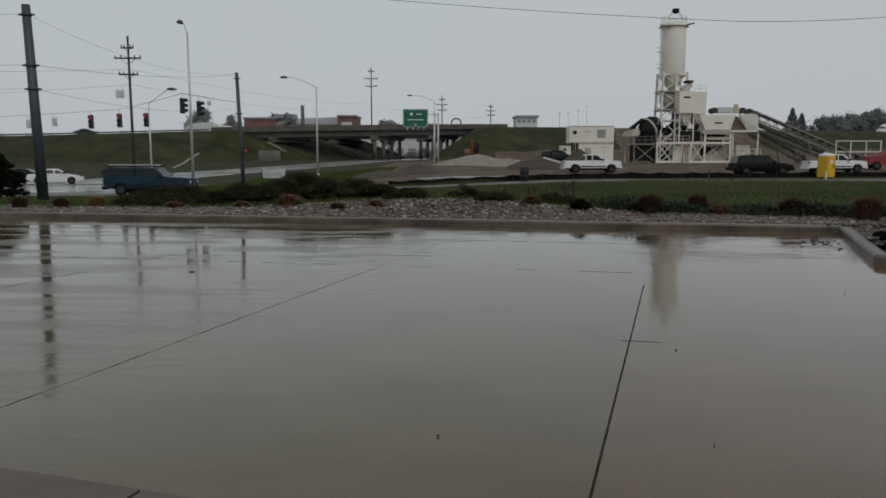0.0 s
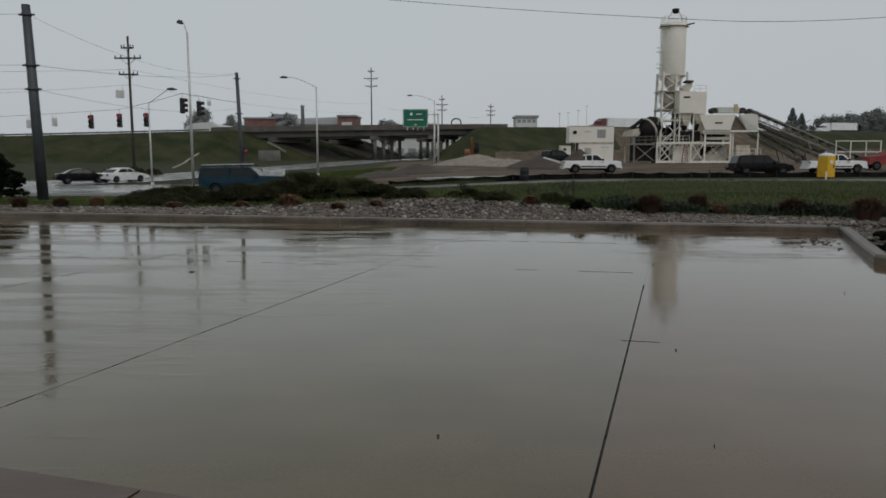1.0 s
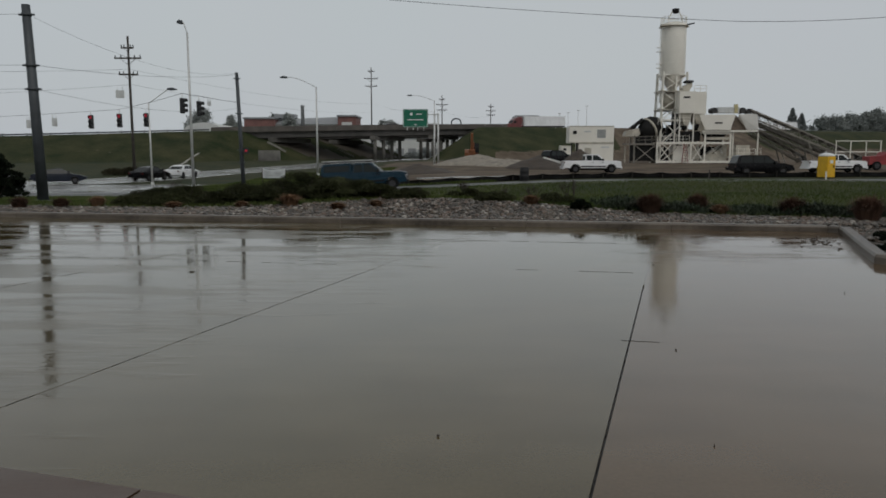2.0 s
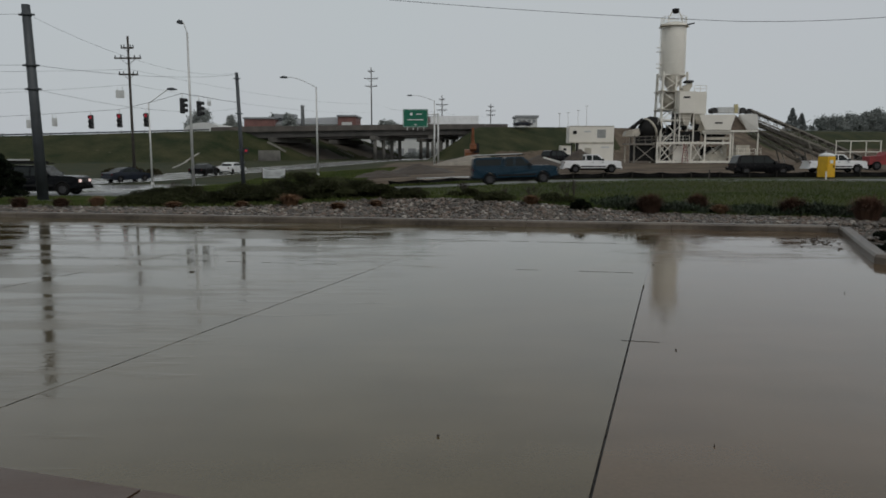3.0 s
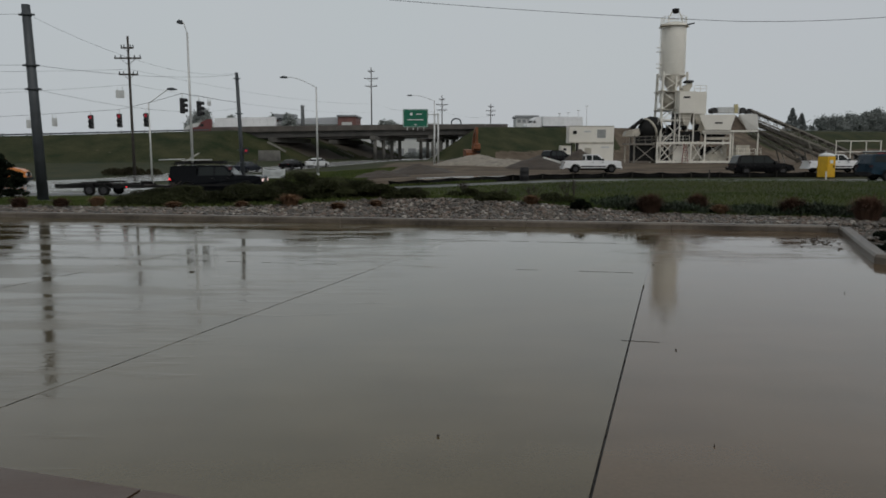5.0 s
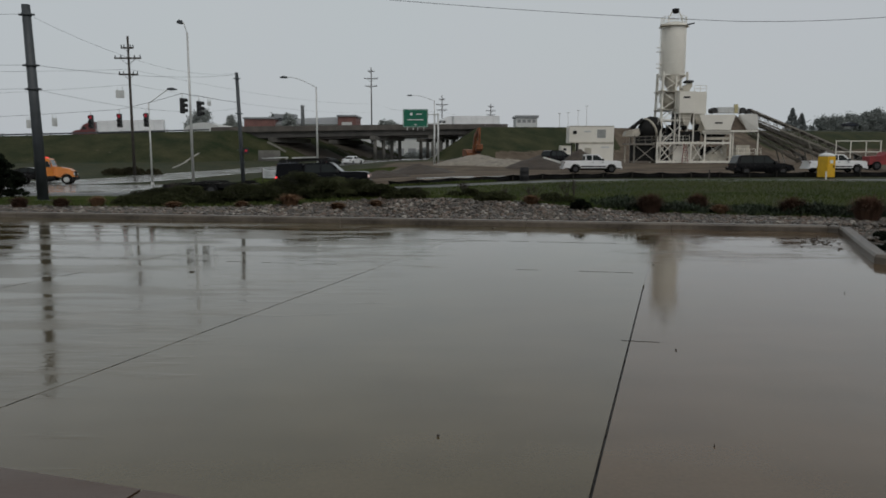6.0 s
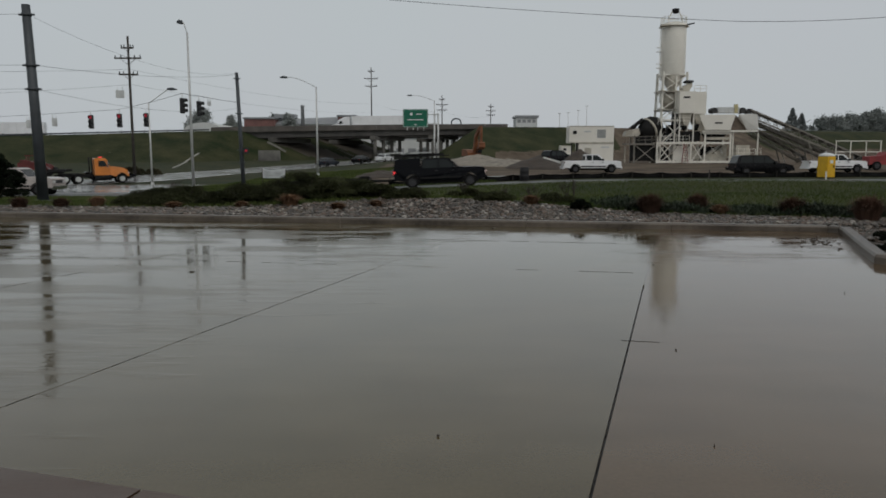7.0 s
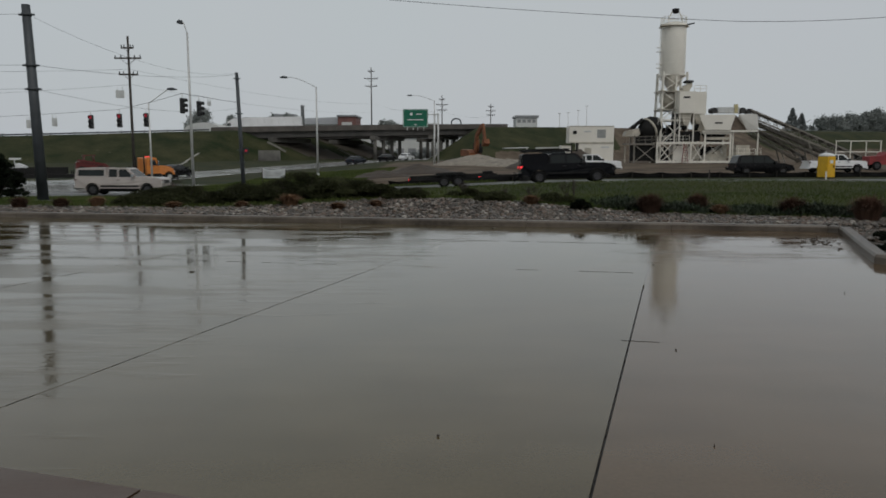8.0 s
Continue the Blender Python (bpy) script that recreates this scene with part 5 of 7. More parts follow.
# ---- motion ----
def glide(points, t):
    """Smooth travel through (seconds, x, y) points, straight on before the first and after the last."""
    if t <= points[0][0] or t >= points[-1][0]:
        a, b = (points[0], points[1]) if t <= points[0][0] else (points[-1], points[-2])
        u = (t - a[0]) / (b[0] - a[0])
        return Vector((a[1] + (b[1] - a[1]) * u, a[2] + (b[2] - a[2]) * u))
    i = max(k for k in range(len(points) - 1) if points[k][0] <= t)

    def tangent(k):
        lo, hi = points[max(k - 1, 0)], points[min(k + 1, len(points) - 1)]
        return Vector(hi[1:]) - Vector(lo[1:]), hi[0] - lo[0]
    p, q = points[i], points[i + 1]
    h = q[0] - p[0]
    u = (t - p[0]) / h
    (m0, d0), (m1, d1) = tangent(i), tangent(i + 1)
    return Vector(p[1:]) * (2 * u ** 3 - 3 * u ** 2 + 1) + m0 / d0 * h * (u ** 3 - 2 * u ** 2 + u) + Vector(q[1:]) * (3 * u ** 2 - 2 * u ** 3) + m1 / d1 * h * (u ** 3 - u ** 2)


def follow(ob, points, height, lag=0.0, up=0.0, spin=(0.0, 8.0), step=0.2, near=1.4):
    """Drives ob along points; lag: metres behind the leader on the same way. The wheels roll during spin."""
    fine = [k / 60 for k in range(-240, 721)]
    way = [glide(points, t) for t in fine]
    dist = [0.0]
    for a, b in zip(way, way[1:]):
        dist.append(dist[-1] + (b - a).length)

    def place(t, back):
        s = float(np.interp(t, fine, dist)) - back
        return Vector((float(np.interp(s, dist, [w.x for w in way])), float(np.interp(s, dist, [w.y for w in way]))))

    rows = []
    for k in range(round(8 / step) + 1):
        t = k * step
        c, f, r = place(t, lag), place(t, lag - near), place(t, lag + near)
        d = f - r
        slope = math.atan2(height(f.x, f.y) - height(r.x, r.y), d.length)
        z = (height(f.x, f.y) + height(r.x, r.y)) / 2
        rows.append((t, pose(c.x, c.y, z + up, 0, -math.degrees(slope), math.degrees(math.atan2(d.y, d.x)))))
    walk(ob, rows)
    for tyre, r in WHEELS.get(ob, []):
        home = tyre.location.copy()
        roll = []
        for k in range(241):
            t = k / 30
            s = float(np.interp(min(max(t, spin[0]), spin[1]), fine, dist)) - float(np.interp(spin[0], fine, dist))
            if spin[0] - 0.05 <= t <= spin[1] + 0.05 or k in (0, 240):
                roll.append((t, pose(*home, 0, math.degrees(s / r), 0)))
        walk(tyre, roll)


def road_z(x, y):
    return ground_z(x, y) + 0.04


def motions():
    follow(blue_pickup, [(0, -18.95, 47.9), (0.7, -14.75, 47.9), (1.5, -9.35, 48.0), (2.8, 2.5, 48.2), (3.5, 10.65, 48.3), (4.0, 17.0, 48.4), (4.5, 23.6, 48.5), (4.7, 26.3, 48.5)], road_z, spin=(0, 5.2))
    black = [(2.8, -27.0, 47.6), (3.5, -23.9, 47.7), (4.0, -20.9, 47.8), (4.7, -16.5, 47.9), (5.8, -9.1, 48.0), (6.5, -4.15, 48.1), (7.0, -0.2, 48.1), (7.5, 4.0, 48.2), (8.0, 7.95, 48.2)]
    follow(black_pickup, black, road_z, spin=(2.4, 8))
    follow(trailer, black, road_z, 7.15, spin=(3.0, 8))
    follow(tan_pickup, [(7.0, -27.6, 47.6), (7.5, -24.3, 47.7), (8.0, -20.7, 47.8)], road_z, spin=(6.6, 8))
    follow(white_sedan, [(0, -37.3, 71.0), (0.5, -34.8, 72.2), (1.0, -32.4, 74.7), (1.5, -31.0, 79.3), (2.8, -28.3, 94.5), (3.5, -26.3, 104), (4.5, -22.8, 116), (5.8, -17.1, 130.7), (7, -11.4, 144), (8, -7.7, 155)], road_z)
    follow(dark_sedan, [(0, -40.0, 70.8), (0.7, -36.8, 71.5), (1.0, -35.4, 72.4), (1.7, -32.1, 75.8), (2.8, -29.6, 88), (3.5, -28.2, 97), (4.5, -25.2, 108.5), (7, -14.9, 135), (8, -11, 145)], road_z)
    follow(navy_sedan, [(1.7, -38.9, 70.8), (2.8, -33.1, 74.2), (3.5, -30.5, 80.1), (4.5, -28.4, 94.8), (6.5, -21.7, 119), (7, -19.5, 125), (8, -15.7, 133.6)], road_z)
    haul = [(5.8, -39.0, 70.4), (6.0, -38.2, 70.6), (6.5, -36.1, 71.3), (7.0, -34.0, 72.5), (7.5, -32.3, 73.9), (8.0, -30.6, 75.9)]
    follow(tractor, haul, road_z, spin=(4.8, 8))
    follow(low, haul, road_z, 8.0, spin=(4.8, 8), near=4)
    follow(red_loader, haul, road_z, 5.4, 0.96, spin=(7.99, 8), near=4)
    follow(saw, haul, road_z, 11.7, 0.96, spin=(7.99, 8), near=4)
    follow(passing_car, [(6.0, -42.0, 75.2), (7.0, -34.9, 77.2), (7.5, -32.6, 80.0), (8.0, -31.1, 86.0)], road_z, spin=(6.5, 8))
    deck = lambda x, y: highway_z(x) + 0.06
    lane = lambda rows: [(t, x, highway_y(x) + 24.5) for t, x in rows]
    follow(red_semi, lane([(1.0, 47.2), (1.5, 32.5), (3.5, -23.1), (4.5, -50.4), (5.8, -84.8), (6.5, -103.6)]), deck, spin=(0, 0.01), near=4)
    follow(white_semi, lane([(0, 178.5), (0.5, 162), (1.0, 146.6), (1.5, 131.5), (4.5, 39), (6.5, -16.4), (7.0, -30.2), (8.0, -57.4)]), deck, spin=(0, 0.01), near=4)
    follow(highway_car, [(t, x, highway_y(x) + 6.0) for t, x in ((0, -79.3), (0.5, -62.7), (1.0, -46))], deck, spin=(0, 0.01))
    house, boom, stick = dig_rows()
    walk(digger_house, house)
    walk(digger_boom, boom)
    walk(digger_stick, stick)


# ---- the building site ----
CREAM_DARK = mat("weathered_cream_paint", (0.44, 0.41, 0.345), 0.5, 0, 0.25, 1.2)
RUSTY = mat("rust_stained_board", (0.13, 0.1, 0.075), 0.7, 0, 0.35, 1.0)
CREAM_WHITE = mat("fresh_white_panel", (0.72, 0.71, 0.67), 0.45, 0, 0.08, 0.8)
BELT = mat("conveyor_rubber", (0.03, 0.03, 0.03), 0.6, 0, 0.3, 2)
RED_STEEL = mat("red_oxide_steel", (0.23, 0.028, 0.03), 0.5, 0, 0.25, 2)
YELLOW = mat("yellow_plastic", (0.72, 0.42, 0.012), 0.4, 0, 0.1, 2)
STRAW_PAINT = mat("faded_yellow_paint", (0.5, 0.44, 0.24), 0.5, 0, 0.2, 2)
FABRIC = mat("black_silt_fabric", (0.012, 0.012, 0.013), 0.75, 0, 0.3, 3, 0.3, 20)
GRAVEL = mat("pale_gravel", (0.24, 0.215, 0.18), 0.8, 0, 0.3, 1.5, 0.8, 12)
SOIL = mat("dark_wet_soil", (0.055, 0.043, 0.034), 0.75, 0, 0.3, 1.2, 0.8, 8)
EXCAVATOR = mat("orange_machine_paint", (0.2, 0.078, 0.036), 0.5, 0, 0.35, 1.5, spec=0.3)
LATTICE = mat("weathered_lattice_paint", (0.2, 0.185, 0.16), 0.55, 0, 0.3, 1.5)
PLANT_Y, PLANT_Z = 108.0, 0.64


def bars(bm, pairs, w):
    for p, q in pairs:
        beam(bm, p, q, w, w)


def railing(parent, x0, x1, y, z, h=1.0, material=None, step=1.0):
    for zz in (h, h * 0.5):
        bm = bmesh.new()
        rod(bm, (x0, y, z + zz), (x1, y, z + zz), 0.03, n=6)
        part("handrail", bm, material or CREAM, parent)
    k = max(1, round((x1 - x0) / step))
    for i in range(k + 1):
        bm = bmesh.new()
        x = x0 + (x1 - x0) * i / k
        rod(bm, (x, y, z), (x, y, z + h), 0.03, n=6)
        part("rail_post", bm, material or CREAM, parent)


def silo():
    t = thing("cement_silo", "tall cream cement silo on a braced steel tower", "silo", pose(33.6, PLANT_Y + 2.0, PLANT_Z))
    bm = bmesh.new()
    lathe(bm, [(1.76, 12.65), (1.78, 12.7), (1.78, 19.9), (1.74, 20.0), (0.9, 20.3), (0.02, 20.4)], 32)
    body = part("barrel", bm, CREAM, t)
    for z in (14.4, 16.2, 18.0):
        bm = bmesh.new()
        lathe(bm, [(1.77, z), (1.795, z + 0.01), (1.795, z + 0.06), (1.77, z + 0.07)], 32)
        part("weld_band", bm, CREAM, body)
    bm = bmesh.new()
    lathe(bm, [(0.3, 9.9), (0.32, 10.2), (1.75, 12.64)], 28)
    part("hopper_cone", bm, CREAM_DARK, t, "weathered hopper cone")
    bm = bmesh.new()
    lathe(bm, [(0.28, 8.4), (0.3, 9.9)], 14)
    part("discharge_pipe", bm, CREAM_DARK, t)
    for sx in (-1, 1):
        for sy in (-1, 1):
            bm = bmesh.new()
            beam(bm, (sx * 2.0, sy * 1.75, 0), (sx * 1.72, sy * 1.5, 13.1), 0.26, 0.26)
            part("leg", bm, CREAM, t)
            bm = bmesh.new()
            box(bm, sx * 2.0 - 0.35, sx * 2.0 + 0.35, sy * 1.75 - 0.35, sy * 1.75 + 0.35, -0.1, 0.06)
            part("foot_plate", bm, STEEL, t)
    levels = [2.9, 6.2, 7.7, 10.3, 12.7]
    for z in levels:
        u = z / 13.1
        hx, hy = 2.0 - 0.28 * u, 1.75 - 0.25 * u
        for a, b in (((-hx, -hy), (hx, -hy)), ((hx, -hy), (hx, hy)), ((hx, hy), (-hx, hy)), ((-hx, hy), (-hx, -hy))):
            bm = bmesh.new()
            beam(bm, (*a, z), (*b, z), 0.16, 0.2)
            part("cross_beam", bm, CREAM, t)
    for lo, hi in zip([0.2] + levels, levels):
        for sy in (-1, 1):
            bm = bmesh.new()
            y = sy * (1.75 - 0.25 * lo / 13)
            bars(bm, [((-1.85, y, lo), (1.8, y, hi)), ((1.85, y, lo), (-1.8, y, hi))] if hi > 8 or lo < 3 else [((-1.9, y, lo), (0, y, hi)), ((1.9, y, lo), (0, y, hi))], 0.11)
            part("brace", bm, CREAM, t)
    bm = bmesh.new()
    beam(bm, (0.15, -1.7, 0), (0.15, -1.55, 12.7), 0.22, 0.22)
    part("centre_post", bm, CREAM, t)
    # weigh hopper and platforms inside the tower
    bm = bmesh.new()
    lathe(bm, [(0.5, 7.9), (1.35, 8.9), (1.35, 10.1), (0.9, 10.3)], 20, (-0.35, 0, 0))
    part("weigh_hopper", bm, CREAM_DARK, t, "stained weigh hopper")
    for z in (7.82, 10.42):
        bm = bmesh.new()
        box(bm, -2.1, 2.1, -1.9, 1.9, z - 0.1, z)
        part("platform", bm, CREAM_DARK, t)
    bm = bmesh.new()
    box(bm, 0.5, 1.75, -1.2, 1.2, 5.2, 7.6)
    part("machinery_box", bm, FRAME, t, "dark machinery housing", bevel=0.05)
    # roof rail, filter on its bowed legs, and pointing vent
    for k in range(16):
        a = 2 * math.pi * k / 16
        bm = bmesh.new()
        rod(bm, (1.75 * math.cos(a), 1.75 * math.sin(a), 20.00), (1.75 * math.cos(a), 1.75 * math.sin(a), 21.00), 0.03, n=6)
        part("rail_post", bm, CREAM, t)
    for z in (20.50, 21.00):
        bm = bmesh.new()
        for k in range(16):
            a, b = 2 * math.pi * k / 16, 2 * math.pi * (k + 1) / 16
            rod(bm, (1.75 * math.cos(a), 1.75 * math.sin(a), z), (1.75 * math.cos(b), 1.75 * math.sin(b), z), 0.03, n=6)
        part("handrail", bm, CREAM, t)
    for s in (-1, 1):
        bm = bmesh.new()
        prev = None
        for k in range(6):
            u = k / 5
            p = (0.15 + s * (1.0 - 0.65 * u * u), 0, 20.10 + 1.9 * u)
            if prev:
                rod(bm, prev, p, 0.09, n=8)
            prev = p
        part("filter_leg", bm, CREAM, t)
    bm = bmesh.new()
    lathe(bm, [(0.3, 21.55), (0.5, 21.75), (0.52, 22.15), (0.4, 22.20)], 16, (0.15, 0, 0))
    part("filter_cap", bm, FRAME, t, "black filter cap")
    bm = bmesh.new()
    rod(bm, (1.6, -0.6, 19.85), (2.7, -0.8, 20.05), 0.12, 0.09)
    part("fill_pipe", bm, FRAME, t, "black fill pipe")
    bm = bmesh.new()
    lathe(bm, [(1.84, 19.55), (2.1, 19.60), (2.1, 19.65), (1.84, 19.70)], 28)
    part("top_walkway", bm, CREAM_DARK, t)
    bm = bmesh.new()
    box(bm, -2.35, -1.0, -1.9, -0.9, 19.55, 19.70)
    part("ladder_landing", bm, CREAM_DARK, t)
    # caged ladder
    for x in (-2.3, -1.95):
        bm = bmesh.new()
        beam(bm, (x, -1.2, 7.9), (x, -1.2, 20.6), 0.06, 0.06)
        part("ladder_rail", bm, CREAM, t)
    for k in range(39):
        bm = bmesh.new()
        rod(bm, (-2.3, -1.2, 8.1 + 0.31 * k), (-1.95, -1.2, 8.1 + 0.31 * k), 0.02, n=5)
        part("ladder_rung", bm, CREAM, t)
    for z in (13.6, 14.2, 15.9, 16.5):
        bm = bmesh.new()
        box(bm, -2.75, -1.9, -1.5, -1.1, z, z + 0.06)
        part("cage_hoop", bm, CREAM, t)
    return t


def batching_plant():
    t = thing("batching_plant", "cream mobile concrete batching plant on a steel frame", "concrete plant", pose(0, PLANT_Y, PLANT_Z))
    # long base frame
    for z, x0, x1 in ((2.9, 30.9, 41.7), (0.2, 30.9, 41.7), (4.3, 37.6, 41.7)):
        for y in (-0.6, 2.2):
            bm = bmesh.new()
            beam(bm, (x0, y, z), (x1, y, z), 0.24, 0.3)
            part("frame_rail", bm, CREAM, t)
    for x in (31.0, 35.9, 37.9, 41.6):
        for y in (-0.6, 2.2):
            bm = bmesh.new()
            beam(bm, (x, y, 0), (x, y, 2.9 if x < 37 else 4.4), 0.22, 0.22)
            part("frame_post", bm, CREAM, t)
    for x0, x1 in ((31.0, 33.2), (36.0, 37.8)):
        bm = bmesh.new()
        bars(bm, [((x0, -0.6, 0.2), (x1, -0.6, 2.9)), ((x1, -0.6, 0.2), (x0, -0.6, 2.9))], 0.12)
        part("brace", bm, CREAM, t)
    # upper cement bin and scales
    bm = bmesh.new()
    box(bm, 33.9, 36.17, -1.0, 2.2, 7.15, 10.2)
    bin_a = part("cement_bin", bm, CREAM, t, "smooth cream cement bin", bevel=0.06)
    bm = bmesh.new()
    box(bm, 34.45, 35.4, -1.03, -1.0, 9.25, 9.5)
    part("emblem_bar", bm, FRAME, bin_a, "dark plain emblem")
    bm = bmesh.new()
    box(bm, 36.2, 37.95, -0.4, 2.2, 7.05, 10.2)
    part("cement_bin", bm, CREAM, t, bevel=0.06)
    bm = bmesh.new()
    prism(bm, [(34.2, 7.15), (35.9, 7.15), (35.4, 5.4), (34.8, 5.4)], -0.7, 1.9)
    part("bin_chute", bm, CREAM_DARK, t)
    bm = bmesh.new()
    prism(bm, [(36.3, 7.05), (37.8, 7.05), (37.2, 5.6), (36.7, 5.6)], -0.2, 2.0)
    part("bin_chute", bm, CREAM_DARK, t)
    bm = bmesh.new()
    prism(bm, [(34.7, 10.2), (34.8, 11.1), (36.0, 11.6), (36.0, 11.0), (35.5, 10.2)], 0.2, 1.4)
    part("dust_filter", bm, CREAM_DARK, t, bevel=0.05)
    bm = bmesh.new()
    box(bm, 35.1, 36.1, 0.0, 1.5, 11.55, 11.85)
    part("filter_hood", bm, FRAME, t, "black filter hood", bevel=0.05)
    railing(t, 36.2, 37.9, -0.3, 10.2, 0.9)
    for x in (34.1, 36.1):
        bm = bmesh.new()
        beam(bm, (x, -0.7, 2.9), (x, -0.7, 7.15), 0.16, 0.16)
        part("bin_post", bm, CREAM, t)
    # dark mixer and drives low in the frame
    bm = bmesh.new()
    box(bm, 33.6, 36.0, 0.2, 2.0, 0.4, 2.5)
    part("control_cabinet", bm, CREAM, t, bevel=0.05)
    bm = bmesh.new()
    box(bm, 36.3, 37.6, 0.4, 1.8, 0.5, 1.9)
    part("water_tank", bm, CREAM_DARK, t, bevel=0.1)
    bm = bmesh.new()
    box(bm, 34.2, 37.4, 0.0, 1.8, 3.2, 4.6)
    part("mixer_drive", bm, FRAME, t, "dark greasy mixer drive", bevel=0.15)
    for x in (34.9, 36.6):
        bm = bmesh.new()
        rod(bm, (x, -0.2, 4.9), (x + 0.5, 0.4, 5.9), 0.35, 0.3, 12)
        part("motor", bm, FRAME, t)
    # aggregate bin with leaning boards, and its frame
    bm = bmesh.new()
    prism(bm, [(37.66, 4.75), (36.75, 6.93), (41.95, 6.93), (41.31, 4.75)], -1.2, -1.05)
    board = part("bin_board", bm, CREAM, t, "broad cream side board", bevel=0.02)
    bm = bmesh.new()
    box(bm, 39.0, 40.1, -1.23, -1.2, 5.65, 5.85)
    part("emblem_bar", bm, FRAME, board, "dark plain emblem")
    bm = bmesh.new()
    prism(bm, [(37.4, 4.5), (38.0, 6.8), (45.6, 6.8), (45.2, 4.5)], 2.4, 2.55)
    part("bin_board", bm, CREAM_DARK, t)
    bm = bmesh.new()
    vs = [bm.verts.new(v) for v in ((42.34, -1.2, 6.93), (45.0, -1.3, 7.0), (45.37, -1.1, 4.8), (43.82, -0.9, 4.8), (42.34, -1.05, 6.85), (45.0, -1.15, 6.9), (45.37, -0.95, 4.75), (43.82, -0.75, 4.75))]
    for f in ((0, 1, 2, 3), (7, 6, 5, 4), (0, 4, 5, 1), (1, 5, 6, 2), (2, 6, 7, 3), (3, 7, 4, 0)):
        bm.faces.new([vs[i] for i in f])
    part("chute_wing", bm, CREAM_WHITE, t, "white leaning wing board")
    bm = bmesh.new()
    prism(bm, [(41.2, 4.6), (42.2, 6.85), (43.95, 4.6)], -0.6, -0.45)
    part("bin_divider", bm, RUSTY, t, "rust-brown divider board")
    bm = bmesh.new()
    beam(bm, (37.4, -0.9, 4.55), (45.4, -0.9, 4.6), 0.2, 0.24)
    part("bin_sill", bm, CREAM, t)
    bm = bmesh.new()
    prism(bm, [(38.2, 4.3), (41.3, 4.3), (40.4, 2.9), (39.2, 2.9)], 0.2, 2.0)
    part("gate_hopper", bm, FRAME, t, "dark gate hopper")
    bm = bmesh.new()
    prism(bm, [(38.2, 0.3), (38.2, 1.0), (40.8, 2.6), (41.5, 2.6), (41.5, 0.3)], 0.4, 2.0)
    part("feed_chute", bm, CREAM_DARK, t)
    bm = bmesh.new()
    beam(bm, (37.9, -0.62, 3.55), (41.6, -0.62, 3.55), 0.16, 0.4)
    part("gate_beam", bm, CREAM_DARK, t)
    # right-hand platform
    bm = bmesh.new()
    box(bm, 41.8, 46.0, -0.9, 1.5, 0.75, 0.95)
    part("platform", bm, CREAM, t)
    railing(t, 41.9, 46.0, -0.85, 0.95, 1.1, None, 0.8)
    bm = bmesh.new()
    box(bm, 42.6, 44.6, -0.2, 1.4, 0.95, 2.6)
    part("generator", bm, CREAM_DARK, t, "rust-stained generator housing", bevel=0.12)
    for x in (42.0, 45.6):
        bm = bmesh.new()
        beam(bm, (x, -0.5, -0.05), (x, -0.5, 4.45), 0.15, 0.15)
        part("frame_post", bm, CREAM, t)
    # hoses and pipework low in the frame; dark boxes added to darken its gaps
    for x0, x1, y0, z0, z1 in ((31.2, 33.2, 1.0, 0.2, 2.3), (38.1, 41.3, 2.3, 0.2, 2.4), (33.4, 35.0, 2.4, 3.1, 5.6), (31.3, 33.0, 2.4, 3.1, 5.2)):
        bm = bmesh.new()
        box(bm, x0, x1, y0, y0 + 1.2, z0, z1)
        part("tank", bm, FRAME, t, "dark machine mass filling a gap", bevel=0.15)
    rr = random.Random(21)
    for k in range(22):
        x, z = rr.uniform(31.2, 41), rr.uniform(0.5, 4.8)
        bm = bmesh.new()
        d = Vector((rr.uniform(-1.6, 1.6), 0, rr.uniform(-1.4, 1.4)))
        a = Vector((x, rr.uniform(-0.5, 1.0), z))
        rod(bm, a, a + d, 0.05, n=6)
        rod(bm, a + d, a + d + Vector((0, 0.6, 0)), 0.05, n=6)
        part("pipe", bm, (CREAM, CREAM_DARK, FRAME, STEEL)[k % 4], t)
    for z in (1.4, 4.0):
        railing(t, 31.0, 35.6, -0.75, z + 1.6, 0.9)
    # red folding steps
    bm = bmesh.new()
    for s in (-1, 1):
        beam(bm, (35.0 + 0.45 * s, -1.0, 0), (35.0 + 0.15 * s, -0.9, 2.8), 0.1, 0.06)
    for k in range(6):
        u = k / 6
        beam(bm, (35.0 - 0.45 + 0.3 * u, -1.0, 0.3 + 2.3 * u), (35.0 + 0.45 - 0.3 * u, -1.0, 0.3 + 2.3 * u), 0.12, 0.05)
    part("red_steps", bm, RED_STEEL, t, "red steel steps")
    # head drum of the conveyor
    bm = bmesh.new()
    box(bm, 39.9, 43.0, 0.2, 1.8, 7.25, 8.05)
    part("transfer_hood", bm, STEEL, t, "grey transfer hood", bevel=0.08)
    for x in (39.4, 43.6):
        bm = bmesh.new()
        rod(bm, (x, 0.3, 7.6), (x, 1.7, 7.6), 0.42, 0.42, 14)
        part("drum", bm, BELT, t, "black rubber drum")
    bm = bmesh.new()
    box(bm, 42.25, 42.75, 0.1, 0.5, 7.2, 8.45)
    part("guard", bm, STRAW_PAINT, t, "faded yellow guard plate", bevel=0.03)
    return t


